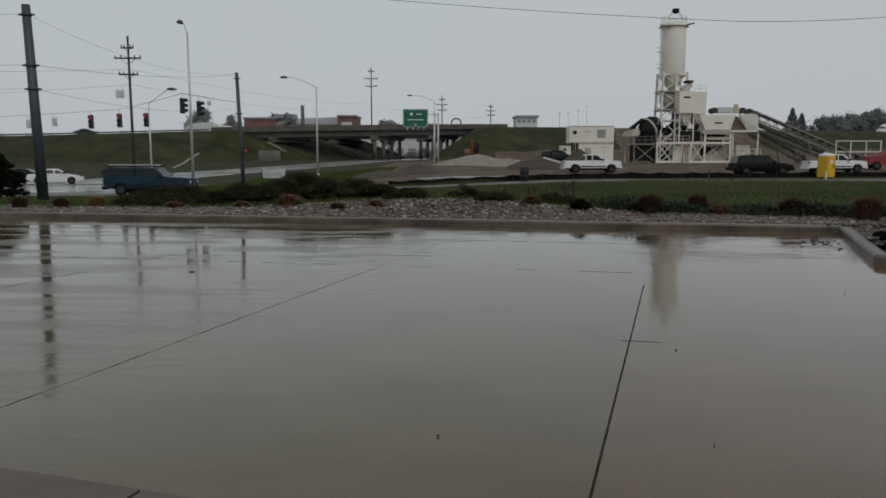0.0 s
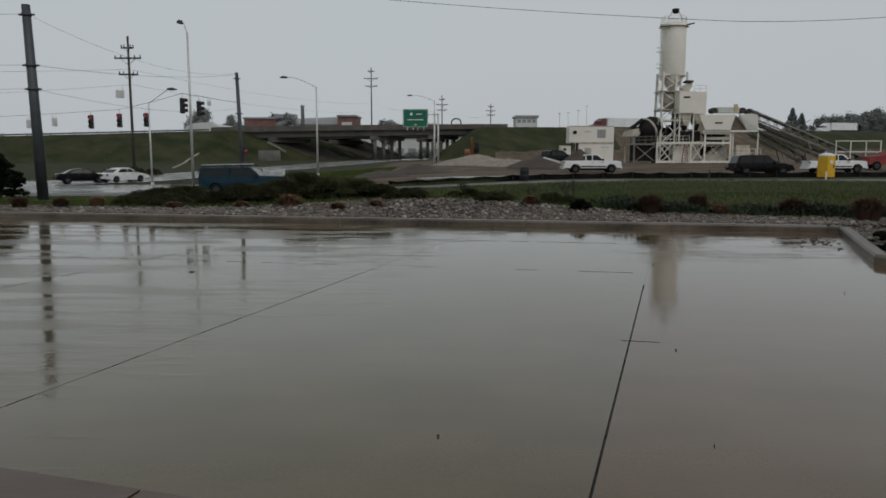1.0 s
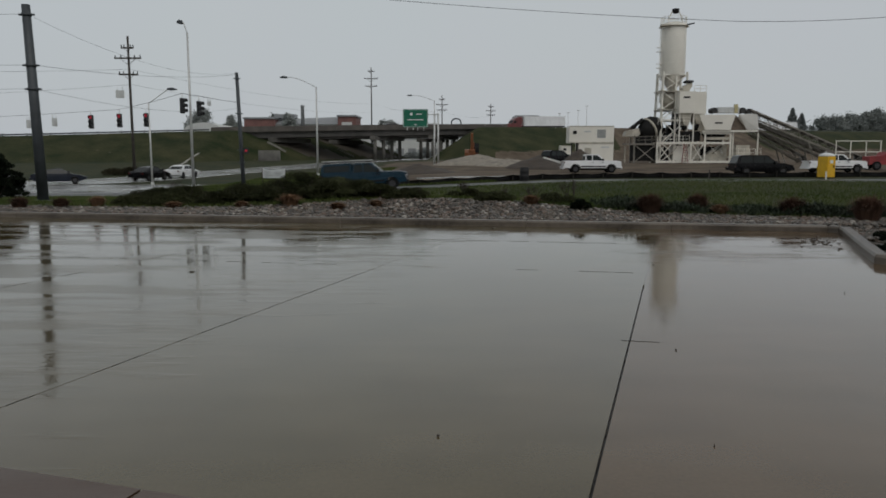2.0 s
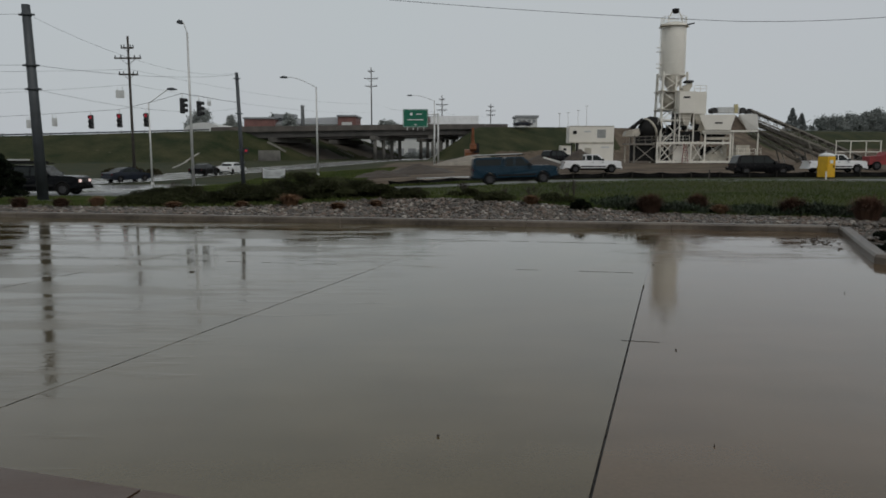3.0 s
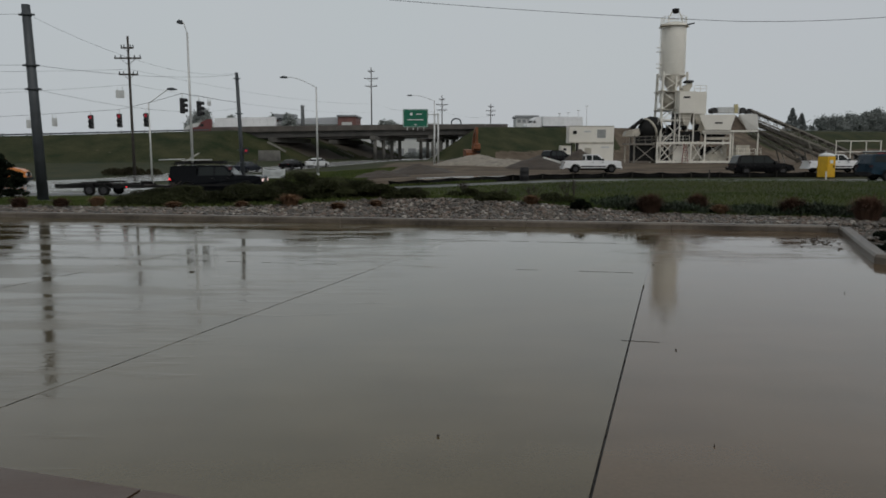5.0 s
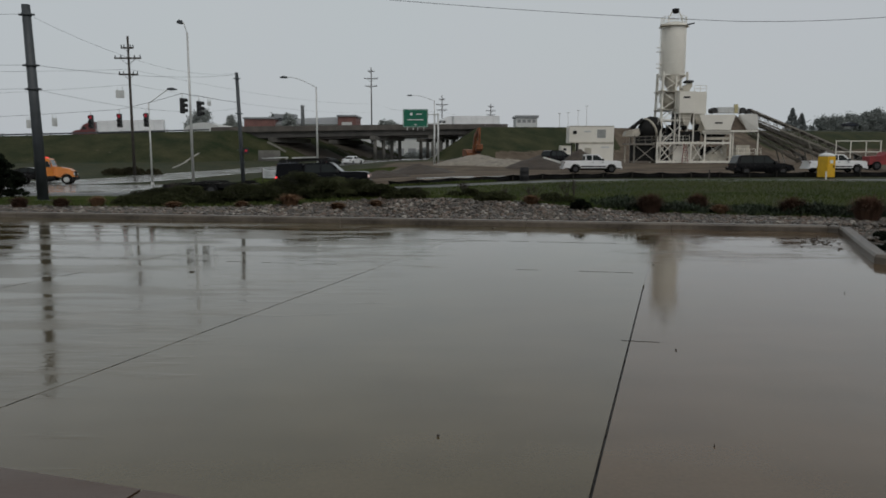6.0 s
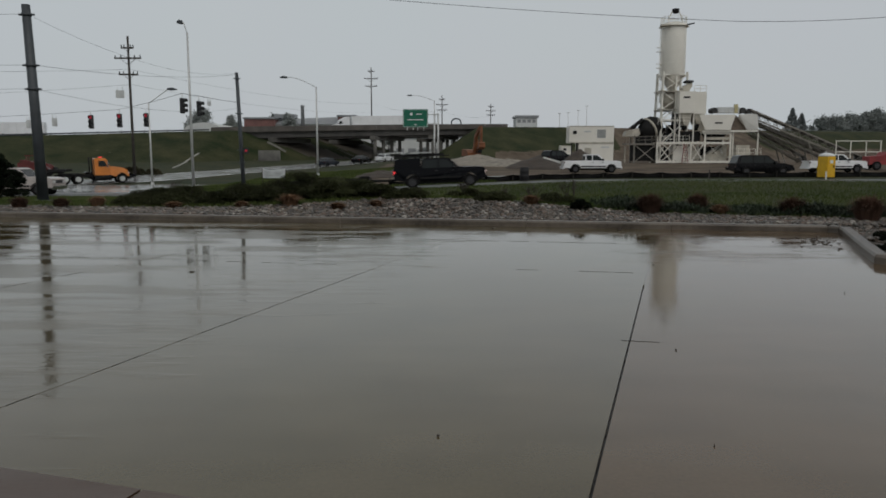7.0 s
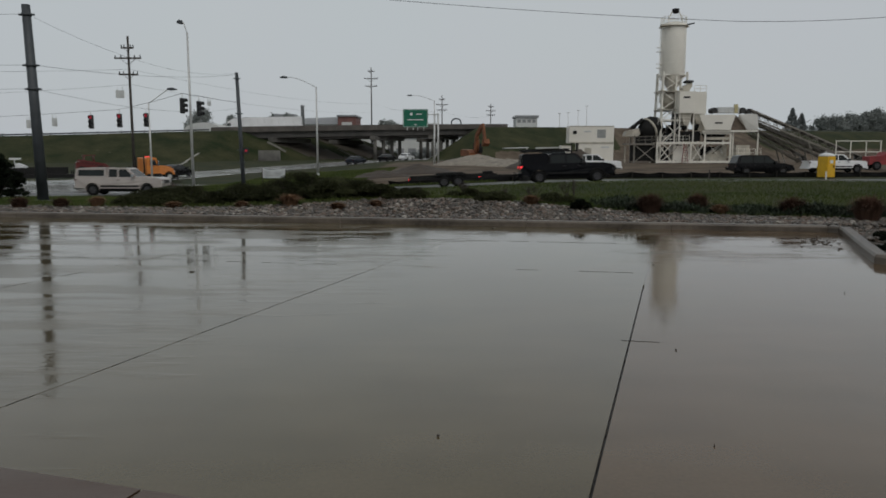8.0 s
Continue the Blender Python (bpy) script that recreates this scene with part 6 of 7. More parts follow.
def conveyor(x0, z0, x1, z1, y, depth, width, label):
    """A lattice conveyor from its low end to its head."""
    t = thing("conveyor", label, "conveyor", group="conveyors")
    a, b = Vector((x0, y, z0)), Vector((x1, y, z1))
    d = (b - a).normalized()
    up = Vector((0, 1, 0)).cross(d)
    up = up if up.z > 0 else -up
    n = max(6, int((b - a).length / 0.7))
    for s in (-1, 1):
        o = Vector((0, s * width / 2, 0))
        for h in (0, depth):
            bm = bmesh.new()
            beam(bm, a + o + up * h, b + o + up * h, 0.14, 0.2)
            part("chord", bm, LATTICE, t)
        for k in range(n):
            bm = bmesh.new()
            p, q = a.lerp(b, k / n) + o, a.lerp(b, (k + 1) / n) + o
            beam(bm, p, q + up * depth if k % 2 else p + up * depth, 0.06, 0.06)
            if k % 2 == 0:
                beam(bm, p + up * depth, q, 0.06, 0.06)
            part("lattice", bm, LATTICE, t)
    bm = bmesh.new()
    beam(bm, a + up * (depth + 0.12), b + up * (depth + 0.12), width * 0.8, 0.08)
    part("belt", bm, BELT, t, "black rubber belt")
    for k in range(n):
        p = a.lerp(b, (k + 0.5) / n) + up * (depth + 0.05)
        bm = bmesh.new()
        rod(bm, p + Vector((0, -width * 0.48, 0.02)), p + Vector((0, width * 0.48, 0.02)), 0.09, n=8)
        part("roller", bm, BELT, t)
    for p in (a, b):
        bm = bmesh.new()
        c = p + up * (depth * 0.7)
        rod(bm, c - Vector((0, width * 0.45, 0)), c + Vector((0, width * 0.45, 0)), 0.32, n=14)
        part("pulley", bm, BELT, t)
    m = a.lerp(b, 0.45)
    for s in (-1, 1):
        bm = bmesh.new()
        beam(bm, m + Vector((0, s * width / 2, 0)), (m.x + 0.8, m.y + s * (width / 2 + 0.3), ground_z(m.x, m.y) - 0.05), 0.14, 0.14)
        part("support_leg", bm, LATTICE, t)
    return t


def mixer_drum():
    t = thing("mixer_drum", "dark tilting mixer drum on a low steel stand", "concrete mixer", pose(29.6, PLANT_Y + 0.5, PLANT_Z))
    bm = bmesh.new()
    lathe(bm, [(0.75, -1.7), (1.35, -0.7), (1.55, 0.1), (1.5, 1.0), (1.0, 1.8), (0.7, 1.9)], 24)
    bmesh.ops.transform(bm, matrix=pose(0.6, 0.6, 5.0, 0, 62, 20), verts=bm.verts)
    part("drum", bm, FRAME, t, "dark cement-caked drum")
    bm = bmesh.new()
    lathe(bm, [(1.56, -0.15), (1.68, -0.1), (1.68, 0.12), (1.56, 0.15)], 24)
    bmesh.ops.transform(bm, matrix=pose(0.6, 0.6, 5.0, 0, 62, 20), verts=bm.verts)
    part("ring_gear", bm, CREAM_DARK, t, "cream ring gear")
    for x in (-1.8, 1.4):
        for y in (-0.7, 1.5):
            bm = bmesh.new()
            beam(bm, (x, y, 0), (x, y, 4.0), 0.2, 0.2)
            part("stand_post", bm, LATTICE, t)
    bm = bmesh.new()
    bars(bm, [((-1.8, -0.7, 0.1), (1.4, -0.7, 2.7)), ((1.4, -0.7, 0.1), (-1.8, -0.7, 2.7))], 0.12)
    part("brace", bm, LATTICE, t)
    bm = bmesh.new()
    box(bm, -3.0, 1.6, -0.9, 1.7, 2.65, 2.85)
    part("deck", bm, LATTICE, t)
    bm = bmesh.new()
    box(bm, -1.9, 1.2, -0.3, 1.4, 0.3, 2.6)
    part("gearbox", bm, FRAME, t, bevel=0.15)
    bm = bmesh.new()
    box(bm, -1.4, 0.9, -0.5, 1.3, 2.85, 3.9)
    part("drive_cover", bm, FRAME, t, bevel=0.15)
    bm = bmesh.new()
    prism(bm, [(-3.2, 3.9), (-3.0, 4.6), (-1.2, 5.0), (-0.9, 4.2), (-1.4, 3.8)], -0.6, 0.9)
    part("inlet_chute", bm, CREAM_DARK, t, bevel=0.04)
    bm = bmesh.new()
    prism(bm, [(-2.4, 5.1), (-0.6, 6.5), (-0.3, 6.3), (-1.8, 4.9)], -0.3, 0.6)
    part("skip_arm", bm, FRAME, t, bevel=0.04)
    railing(t, -3.0, 1.6, -0.85, 2.85, 1.0, LATTICE)
    bm = bmesh.new()
    beam(bm, (-2.9, 0.2, -0.1), (-2.9, 0.2, 2.7), 0.14, 0.14)
    part("stand_post", bm, CREAM_DARK, t)
    return t


silo()
batching_plant()
conveyor(60.8, 0.72, 44.2, 7.45, PLANT_Y + 1.0, 1.0, 1.5, "long lattice belt conveyor rising to the plant")
conveyor(58.0, 0.8, 45.6, 5.85, PLANT_Y + 2.3, 0.7, 1.2, "lattice belt conveyor running beside a longer one")
conveyor(53.9, 0.75, 46.0, 4.9, PLANT_Y + 3.4, 0.85, 1.3, "short lattice belt conveyor below a longer one")
mixer_drum()


def container(x0, x1, y0, y1, z0, z1, label, marks):
    t = thing("site_container", label, "container", group="site containers")
    bm = bmesh.new()
    box(bm, x0, x1, y0, y1, z0, z1)
    part("shell", bm, CREAM, t, bevel=0.03)
    for x in np.arange(x0 + 0.4, x1 - 0.2, 0.55):
        bm = bmesh.new()
        box(bm, x, x + 0.06, y0 - 0.015, y0 + 0.01, z0 + 0.15, z1 - 0.15)
        part("rib", bm, CREAM, t)
    for z in (z0, z1 - 0.12):
        bm = bmesh.new()
        box(bm, x0 - 0.03, x1 + 0.03, y0 - 0.04, y0 + 0.02, z, z + 0.12)
        part("edge_rail", bm, CREAM_DARK, t)
    for name, a, b, c, d, m in marks:
        bm = bmesh.new()
        box(bm, a, b, y0 - 0.05, y0 + 0.01, c, d)
        part(name, bm, m, t, "dark plain emblem" if name == "emblem_bar" else "", bevel=0.01)
    return t


zc = ground_z(20, 100)
GREY_PANE = mat("grey_pane", (0.3, 0.31, 0.3), 0.15, 0, 0.15, 1)
container(17.0, 23.0, 100, 102.5, 3.42, 5.7, "cream site container stacked on another, with a window", [("window", 20.75, 21.9, 4.1, 5.2, GREY_PANE), ("vent", 17.5, 18.0, 4.6, 5.05, FRAME), ("emblem_bar", 19.0, 19.9, 4.85, 5.05, STEEL)])
container(18.3, 23.0, 100, 102.5, zc - 0.05, 3.4, "cream site container standing on the dirt", [("emblem_bar", 21.3, 22.4, 2.75, 2.95, STEEL), ("door", 19.1, 20.0, zc + 0.15, zc + 2.15, CREAM_DARK)])
container(16.0, 17.3, 100.3, 102.3, zc - 0.05, 3.1, "small cream site cabin beside the stack", [("vent", 16.3, 16.7, 2.4, 2.7, FRAME)])
t = thing("support_frame", "dark steel frame below the upper container", "frame")
for x in (17.45, 18.15):
    bm = bmesh.new()
    beam(bm, (x, 100.6, zc - 0.05), (x, 100.6, 3.41), 0.16, 0.16)
    part("post", bm, FRAME, t)


def toilet():
    t = thing("portable_toilet", "yellow portable toilet with a white domed roof", "portable toilet", pose(29.2, 56.3, ground_z(29.2, 56.3), 0, 0, 24))
    bm = bmesh.new()
    box(bm, -0.42, 0.42, -0.42, 0.42, 0.05, 1.62)
    part("cabin", bm, YELLOW, t, bevel=0.05)
    bm = bmesh.new()
    lathe(bm, [(0.6, 1.62), (0.62, 1.7), (0.5, 1.8), (0.26, 1.88), (0.02, 1.9)], 4)
    bmesh.ops.rotate(bm, verts=bm.verts, cent=(0, 0, 0), matrix=Matrix.Rotation(radians(45), 3, "Z"))
    part("roof", bm, SIGN_WHITE, t, "translucent white roof", bevel=0.03)
    for x in (-0.41, 0.34):
        bm = bmesh.new()
        box(bm, x, x + 0.07, -0.45, -0.42, 0.1, 1.6)
        part("corner_rib", bm, YELLOW, t)
    bm = bmesh.new()
    box(bm, -0.3, 0.3, -0.445, -0.42, 0.12, 1.55)
    door = part("door", bm, YELLOW, t, bevel=0.01)
    bm = bmesh.new()
    box(bm, 0.18, 0.26, -0.48, -0.44, 0.8, 0.95)
    part("latch", bm, FRAME, door, "dark latch")
    bm = bmesh.new()
    box(bm, -0.16, 0.16, -0.452, -0.445, 1.1, 1.35)
    part("notice", bm, SIGN_WHITE, door, "pale notice")
    bm = bmesh.new()
    rod(bm, (0.28, 0.32, 1.6), (0.28, 0.32, 2.0), 0.05)
    part("vent_pipe", bm, SIGN_WHITE, t)
    bm = bmesh.new()
    box(bm, -0.48, 0.48, -0.48, 0.48, 0.0, 0.06)
    part("skid", bm, FRAME, t)


toilet()


def silt_fence():
    t = thing("silt_fence", "low black fabric silt fence on wooden stakes", "fence")
    xs = [-4.0 + 2.3 * k for k in range(30)]
    line = [(x, 54.6 + 0.1 * x + 0.15 * math.sin(x)) for x in xs]
    for (xa, ya), (xb, yb) in zip(line, line[1:]):
        bm = bmesh.new()
        n = 8
        rows = []
        for j, h in enumerate((-0.1, 0.2, 0.43)):
            row = []
            for i in range(n + 1):
                u = i / n
                x, y = xa + (xb - xa) * u, ya + (yb - ya) * u
                sag = 0.09 * math.sin(math.pi * u) * (h > 0.4) + 0.05 * noise.noise((x * 2, h, 1))
                row.append(bm.verts.new((x, y + 0.05 * math.sin(u * math.pi * 3 + j), ground_z(x, y) + h - sag)))
            rows.append(row)
        for j in range(2):
            for i in range(n):
                bm.faces.new((rows[j][i], rows[j][i + 1], rows[j + 1][i + 1], rows[j + 1][i])).smooth = True
        bmesh.ops.solidify(bm, geom=bm.faces[:], thickness=0.02)
        part("fabric", bm, FABRIC, t)
    for x, y in line:
        bm = bmesh.new()
        h = 0.48 + 0.12 * noise.noise((x, 4, 0))
        box(bm, x - 0.025, x + 0.025, y - 0.06, y - 0.02, ground_z(x, y) - 0.2, ground_z(x, y) + h)
        part("stake", bm, WOOD, t)


silt_fence()
for x, y, h in ((19.1, 52.9, 0.7), (27.1, 52.2, 0.6)):
    t = thing("marker_stake", "thin pale marker stake in the verge", "stake", pose(x, y, ground_z(x, y)), "marker stakes")
    bm = bmesh.new()
    box(bm, -0.04, 0.04, -0.04, 0.04, -0.2, h)
    part("stake", bm, WOOD if x < 20 else SIGN_WHITE, t, bevel=0.01)
t = thing("black_barrel", "black ribbed barrel standing at the silt fence", "barrel", pose(6.0, 54.4, ground_z(6.0, 54.4)))
bm = bmesh.new()
lathe(bm, [(0.3, -0.05), (0.33, 0.0), (0.33, 0.3), (0.35, 0.33), (0.33, 0.36), (0.33, 0.66), (0.35, 0.69), (0.33, 0.72), (0.32, 0.98), (0.26, 1.0)], 18)
part("drum", bm, FABRIC, t)


def mound(x, y, rx, ry, h, material, label, seed, category="pile"):
    t = thing("spoil_heap", label, category, group="heaps on the site")
    bm = bmesh.new()
    n, m = 44, 14
    rings = []
    for j in range(m + 1):
        r = 1 - j / m
        row = []
        for i in range(n):
            a = 2 * math.pi * i / n
            w = 1 + 0.22 * noise.noise((math.cos(a) * 1.4, math.sin(a) * 1.4, seed))
            px, py = x + rx * r * w * math.cos(a), y + ry * r * w * math.sin(a)
            f = (1 - r) ** 0.9
            z = h * f * (1 + 0.25 * noise.noise((px * 0.5, py * 0.5, seed))) + 0.12 * noise.noise((px * 2.2, py * 2.2, seed)) * (1 if j else 0)
            row.append(bm.verts.new((px, py, ground_z(px, py) + z - (0.15 if j == 0 else 0.0))))
        rings.append(row)
    for lo, hi in zip(rings, rings[1:]):
        for i in range(n):
            bm.faces.new((lo[i], lo[(i + 1) % n], hi[(i + 1) % n], hi[i])).smooth = True
    bm.faces.new(rings[-1])
    part("earth", bm, material, t)


mound(-2.5, 78, 4.2, 3.5, 1.0, SOIL, "dark wet soil heap on the building site", 1)
mound(4.5, 96, 6.0, 4.0, 1.3, GRAVEL, "pale crushed gravel heap on the site", 2)
mound(8.0, 92, 4.5, 3.0, 0.9, GRAVEL, "pale crushed gravel heap on the site", 5)
mound(11.2, 86, 4.4, 3.5, 1.4, SOIL, "dark wet soil heap beside a parked truck", 3)
mound(16.0, 86, 3.0, 2.4, 2.2, SOIL, "dark wet soil heap beside a parked truck", 4)
mound(-5.6, 66, 3.2, 2.2, 0.7, SOIL, "low dark wet soil heap near the verge", 6)
t = thing("timber_beam", "long pale beam leaning on a soil heap", "beam")
bm = bmesh.new()
beam(bm, (11.2, 82.0, 1.5), (13.4, 78.0, 0.7), 0.2, 0.14)
part("plank", bm, CREAM_WHITE, t)
t = thing("guard_frame", "white tubular guard frame beyond the parked pickup", "frame", pose(0, 96, ground_z(52, 96)))
for x in (50.9, 52.8, 54.8, 56.7):
    bm = bmesh.new()
    beam(bm, (x, 0, -0.05), (x, 0, 3.0), 0.1, 0.1)
    part("post", bm, CREAM, t)
for z in (3.0, 1.6):
    bm = bmesh.new()
    beam(bm, (50.8, 0, z), (56.8, 0, z), 0.1, 0.12)
    part("rail", bm, CREAM, t)


def red_tank_cart():
    t = thing("red_machine", "red wheeled pump machine at the site's edge", "machine", pose(49.2, 82, ground_z(49.2, 82)))
    bm = bmesh.new()
    prism(bm, [(-2.4, 0.6), (-2.3, 1.5), (-0.8, 1.6), (-0.5, 2.0), (2.0, 2.0), (2.4, 0.6)], -0.8, 0.8)
    part("body", bm, RED_STEEL, t, bevel=0.1)
    for x in (-1.6, 1.6):
        for s in (-1, 1):
            wheel(t, x, s, 0.48, 0.28, 1.0)
    bm = bmesh.new()
    rod(bm, (0.4, 0, 2.0), (0.4, 0, 2.5), 0.3, 0.26, 12)
    part("cap", bm, FRAME, t)


red_tank_cart()


def excavator():
    """Tracks below, a house that turns on them, and an arm that lifts."""
    x, y = 4.6, 119.0
    base = thing("excavator", "orange excavator digging on the building site", "excavator", pose(x, y, ground_z(x, y)))
    for s in (-1, 1):
        bm = bmesh.new()
        prism(bm, [(-1.9, 0.25), (-1.6, 0.0), (1.6, 0.0), (1.9, 0.25), (1.9, 0.65), (1.6, 0.9), (-1.6, 0.9), (-1.9, 0.65)], s * 1.15 - 0.3, s * 1.15 + 0.3)
        part("track", bm, FRAME, base, "muddy crawler track", bevel=0.08)
    house = bmesh.new()
    prism(house, [(-1.6, 1.0), (-1.7, 1.8), (-1.4, 2.05), (0.3, 1.95), (1.2, 1.5), (1.2, 1.0)], -1.1, 1.1)
    house = part("house", house, EXCAVATOR, base, bevel=0.1)
    bm = bmesh.new()
    prism(bm, [(0.0, 1.5), (0.0, 3.0), (1.0, 3.0), (1.5, 2.2), (1.5, 1.5)], 0.25, 1.15)
    part("operator_cab", bm, FRAME, house, "dark glazed empty cab", bevel=0.08)
    boom = bmesh.new()
    for a, b in (((0, 0, 0), (2.2, 0, 1.3)), ((2.2, 0, 1.3), (4.2, 0, 1.1))):
        beam(boom, a, b, 0.4, 0.55)
    rod(boom, (0.3, 0.3, -0.3), (1.9, 0.3, 0.8), 0.08)
    boom = part("boom", boom, EXCAVATOR, base)
    stick = bmesh.new()
    beam(stick, (0.4, 0, 0.2), (-0.2, 0, -2.3), 0.34, 0.42)
    rod(stick, (0.5, 0, 0.1), (0.2, 0, -1.4), 0.08)
    prism(stick, [(-0.1, -2.2), (0.25, -2.4), (0.1, -3.1), (-0.5, -3.3), (-0.9, -2.9), (-0.5, -2.9)], -0.5, 0.5)
    stick = part("stick", stick, EXCAVATOR, base, "orange stick with a worn steel bucket")
    return base, house, boom, stick


digger, digger_house, digger_boom, digger_stick = excavator()


def dig_rows():
    """Poses of house, boom and stick: seconds, turn, lift of the boom, fold of the stick."""
    keys = [(0.0, -92, 8, 5), (1.5, -92, 14, 0), (2.8, -90, 34, 10), (3.5, -88, 38, 14), (4.5, -84, 38, 12), (6.0, -76, 36, 10), (6.8, -72, 40, 12), (7.4, -66, 46, 20), (8.0, -60, 50, 28)]
    house, boom, stick = [], [], []
    for t, turn, lift, fold in keys:
        h = pose(0, 0, 0, 0, 0, turn)
        b = h @ pose(1.1, 0, 1.7, 0, -lift, 0)
        s = b @ pose(4.2, 0, 1.1, 0, lift - fold, 0)
        house.append((t, h)), boom.append((t, b)), stick.append((t, s))
    return house, boom, stick


# ---- beyond the highway ----
# brick red and roof grey are lightened to paint in the haze
RED_WALL = mat("hazed_red_brick", (0.2, 0.1, 0.09), 0.8, 0, 0.2, 0.5)
GREY_ROOF = mat("hazed_grey_roof", (0.27, 0.28, 0.29), 0.5, 0.2, 0.15, 0.4)
WHITE_WALL = mat("pale_metal_wall", (0.6, 0.61, 0.6), 0.6, 0, 0.08, 0.3)


def block(parent, name, x0, x1, y0, y1, z0, z1, material, label="", bevel=0.05):
    bm = bmesh.new()
    box(bm, x0, x1, y0, y1, z0, z1)
    return part(name, bm, material, parent, label, bevel)


def red_building():
    t = thing("roadside_building", "long red-ended building with a grey roof beyond the highway", "building", pose(0, 232, 0.9))
    for x0, x1, h in ((-62, -52.5, 12.2), (-32.8, -27.2, 12.9)):
        w = block(t, "wall", x0, x1, 0, 14, -0.2, h, RED_WALL)
        block(t, "roof", x0 - 0.3, x1 + 0.3, -0.4, 14.4, h, h + 0.5, GREY_ROOF)
        for k in range(3 if x0 > -40 else 0):
            x = x0 + 1.2 + k * (x1 - x0 - 2.4) / 3
            block(w, "window", x, x + 1.1, -0.06, 0.0, 9.9, 11.2, WHITE_WALL, "pale lit window", 0.01)
    block(t, "wall", -52.4, -32.9, 1.0, 14, -0.2, 10.6, WHITE_WALL)
    bm = bmesh.new()
    vs = [bm.verts.new(v) for v in ((-52.4, 0.6, 10.6), (-32.9, 0.6, 10.6), (-32.9, 7, 13.2), (-52.4, 7, 12.4), (-52.4, 14.4, 10.6), (-32.9, 14.4, 10.6))]
    for f in ((0, 1, 2, 3), (3, 2, 5, 4), (0, 3, 4), (1, 5, 2), (0, 4, 5, 1)):
        bm.faces.new([vs[i] for i in f])
    part("roof", bm, GREY_ROOF, t, "grey metal roof")
    block(t, "roof_unit", -53.5, -47, 4, 9, 12.7, 13.9, GREY_ROOF)
    bm = bmesh.new()
    lathe(bm, [(0.6, 0), (0.55, 15.8), (0.65, 16.0), (0.6, 16.3)], 14, (-43.4, -1.5, 0))
    part("flue", bm, GREY_ROOF, t, "dark round flue")


red_building()
t = thing("white_hall", "white hall with a rounded roof beyond the highway", "building", pose(-73, 226, 0.9))
bm = bmesh.new()
prism(bm, [(-6, -0.3), (-6, 8.6), (-4.6, 9.9), (-2.6, 10.6), (0, 10.9), (2.6, 10.6), (4.6, 9.9), (6, 8.6), (6, -0.3)], 0, 20)
part("hall", bm, WHITE_WALL, t)
for k in range(3):
    block(t, "window", -4 + 3.2 * k, -2.6 + 3.2 * k, -0.05, 0.0, 6.5, 8.0, GLASS, "dark window", 0.01)
t = thing("roadside_building", "pale grey upper storey of a building behind the highway", "building", pose(27, 240, 0.9))
w = block(t, "wall", -3.4, 3.4, 0, 10, -0.2, 13.0, WHITE_WALL)
block(t, "roof", -3.8, 3.8, -0.4, 10.4, 13.0, 13.7, GREY_ROOF)
for k in range(4):
    block(w, "window", -3.0 + 1.6 * k, -1.9 + 1.6 * k, -0.05, 0.0, 11.4, 12.4, GREY_ROOF, "grey window", 0.01)
t = thing("arched_sign", "dark arched roadside sign beyond the highway", "sign", pose(4.2, 236, 0.9))
bm = bmesh.new()
prev = None
for k in range(9):
    a = math.pi * k / 8
    p = (-1.5 * math.cos(a), 0, 11.3 + 1.2 * math.sin(a))
    if prev:
        rod(bm, prev, p, 0.22, n=8)
    prev = p
for s in (-1, 1):
    rod(bm, (1.5 * s, 0, -0.2), (1.5 * s, 0, 11.3), 0.2, n=8)
part("arch", bm, POLE_DARK, t)
t = thing("warehouse", "long low white warehouse seen below the bridge", "building", pose(-18, 285, 0.9))
w = block(t, "wall", -26, 24, 0, 20, -0.2, 7.4, WHITE_WALL)
block(t, "roof", -26.4, 24.4, -0.4, 20.4, 7.4, 7.9, GREY_ROOF)
for k in range(10):
    block(w, "loading_door", -23 + 4.6 * k, -20 + 4.6 * k, -0.06, 0.0, 0.0, 3.6, GREY_ROOF, "grey loading door", 0.02)
for x, y, h in ((50.5, 262, 14), (41, 262, 13.6), (44, 262, 13.2), (47.5, 262, 13.2)):
    t = thing("light_mast", "thin pale light mast beyond the highway", "light mast", pose(x, y, ground_z(x, y)), "light masts")
    bm = bmesh.new()
    rod(bm, (0, 0, -0.2), (0, 0, h), 0.14, 0.09)
    part("mast", bm, STEEL, t)
    block(t, "lamp_head", -0.5, 0.5, -0.15, 0.15, h, h + 0.18, STEEL)


# ---- plants ----
JUNIPER = mat("juniper_needles", (0.044, 0.049, 0.023), 0.75, 0, 0.5, 1.0, island=0.6, spec=0.12)
EVERGREEN = mat("dark_evergreen", (0.011, 0.016, 0.009), 0.75, 0, 0.4, 1.5, island=0.5, spec=0.1)
DRY = mat("dry_ornamental_grass", (0.088, 0.052, 0.037), 0.85, 0, 0.3, 4, island=0.4, spec=0.12)
STRAW = mat("straw_grass", (0.19, 0.115, 0.07), 0.85, 0, 0.3, 4, island=0.4, spec=0.15)
BLADE = mat("grass_blades", (0.056, 0.088, 0.022), 0.85, 0, 0.25, 0.3, island=0.12, wear=(0.095, 0.115, 0.038), spec=0.1)
BARK = mat("wet_bark", (0.045, 0.036, 0.03), 0.85, 0, 0.3, 6, 0.4, 30)
# distance haze is mixed into the next two base colours, hence so pale
HAZED_LEAF = mat("haze_paled_leaves", (0.26, 0.28, 0.27), 0.9, 0, 0.15, 0.5, island=0.12, spec=0.1)
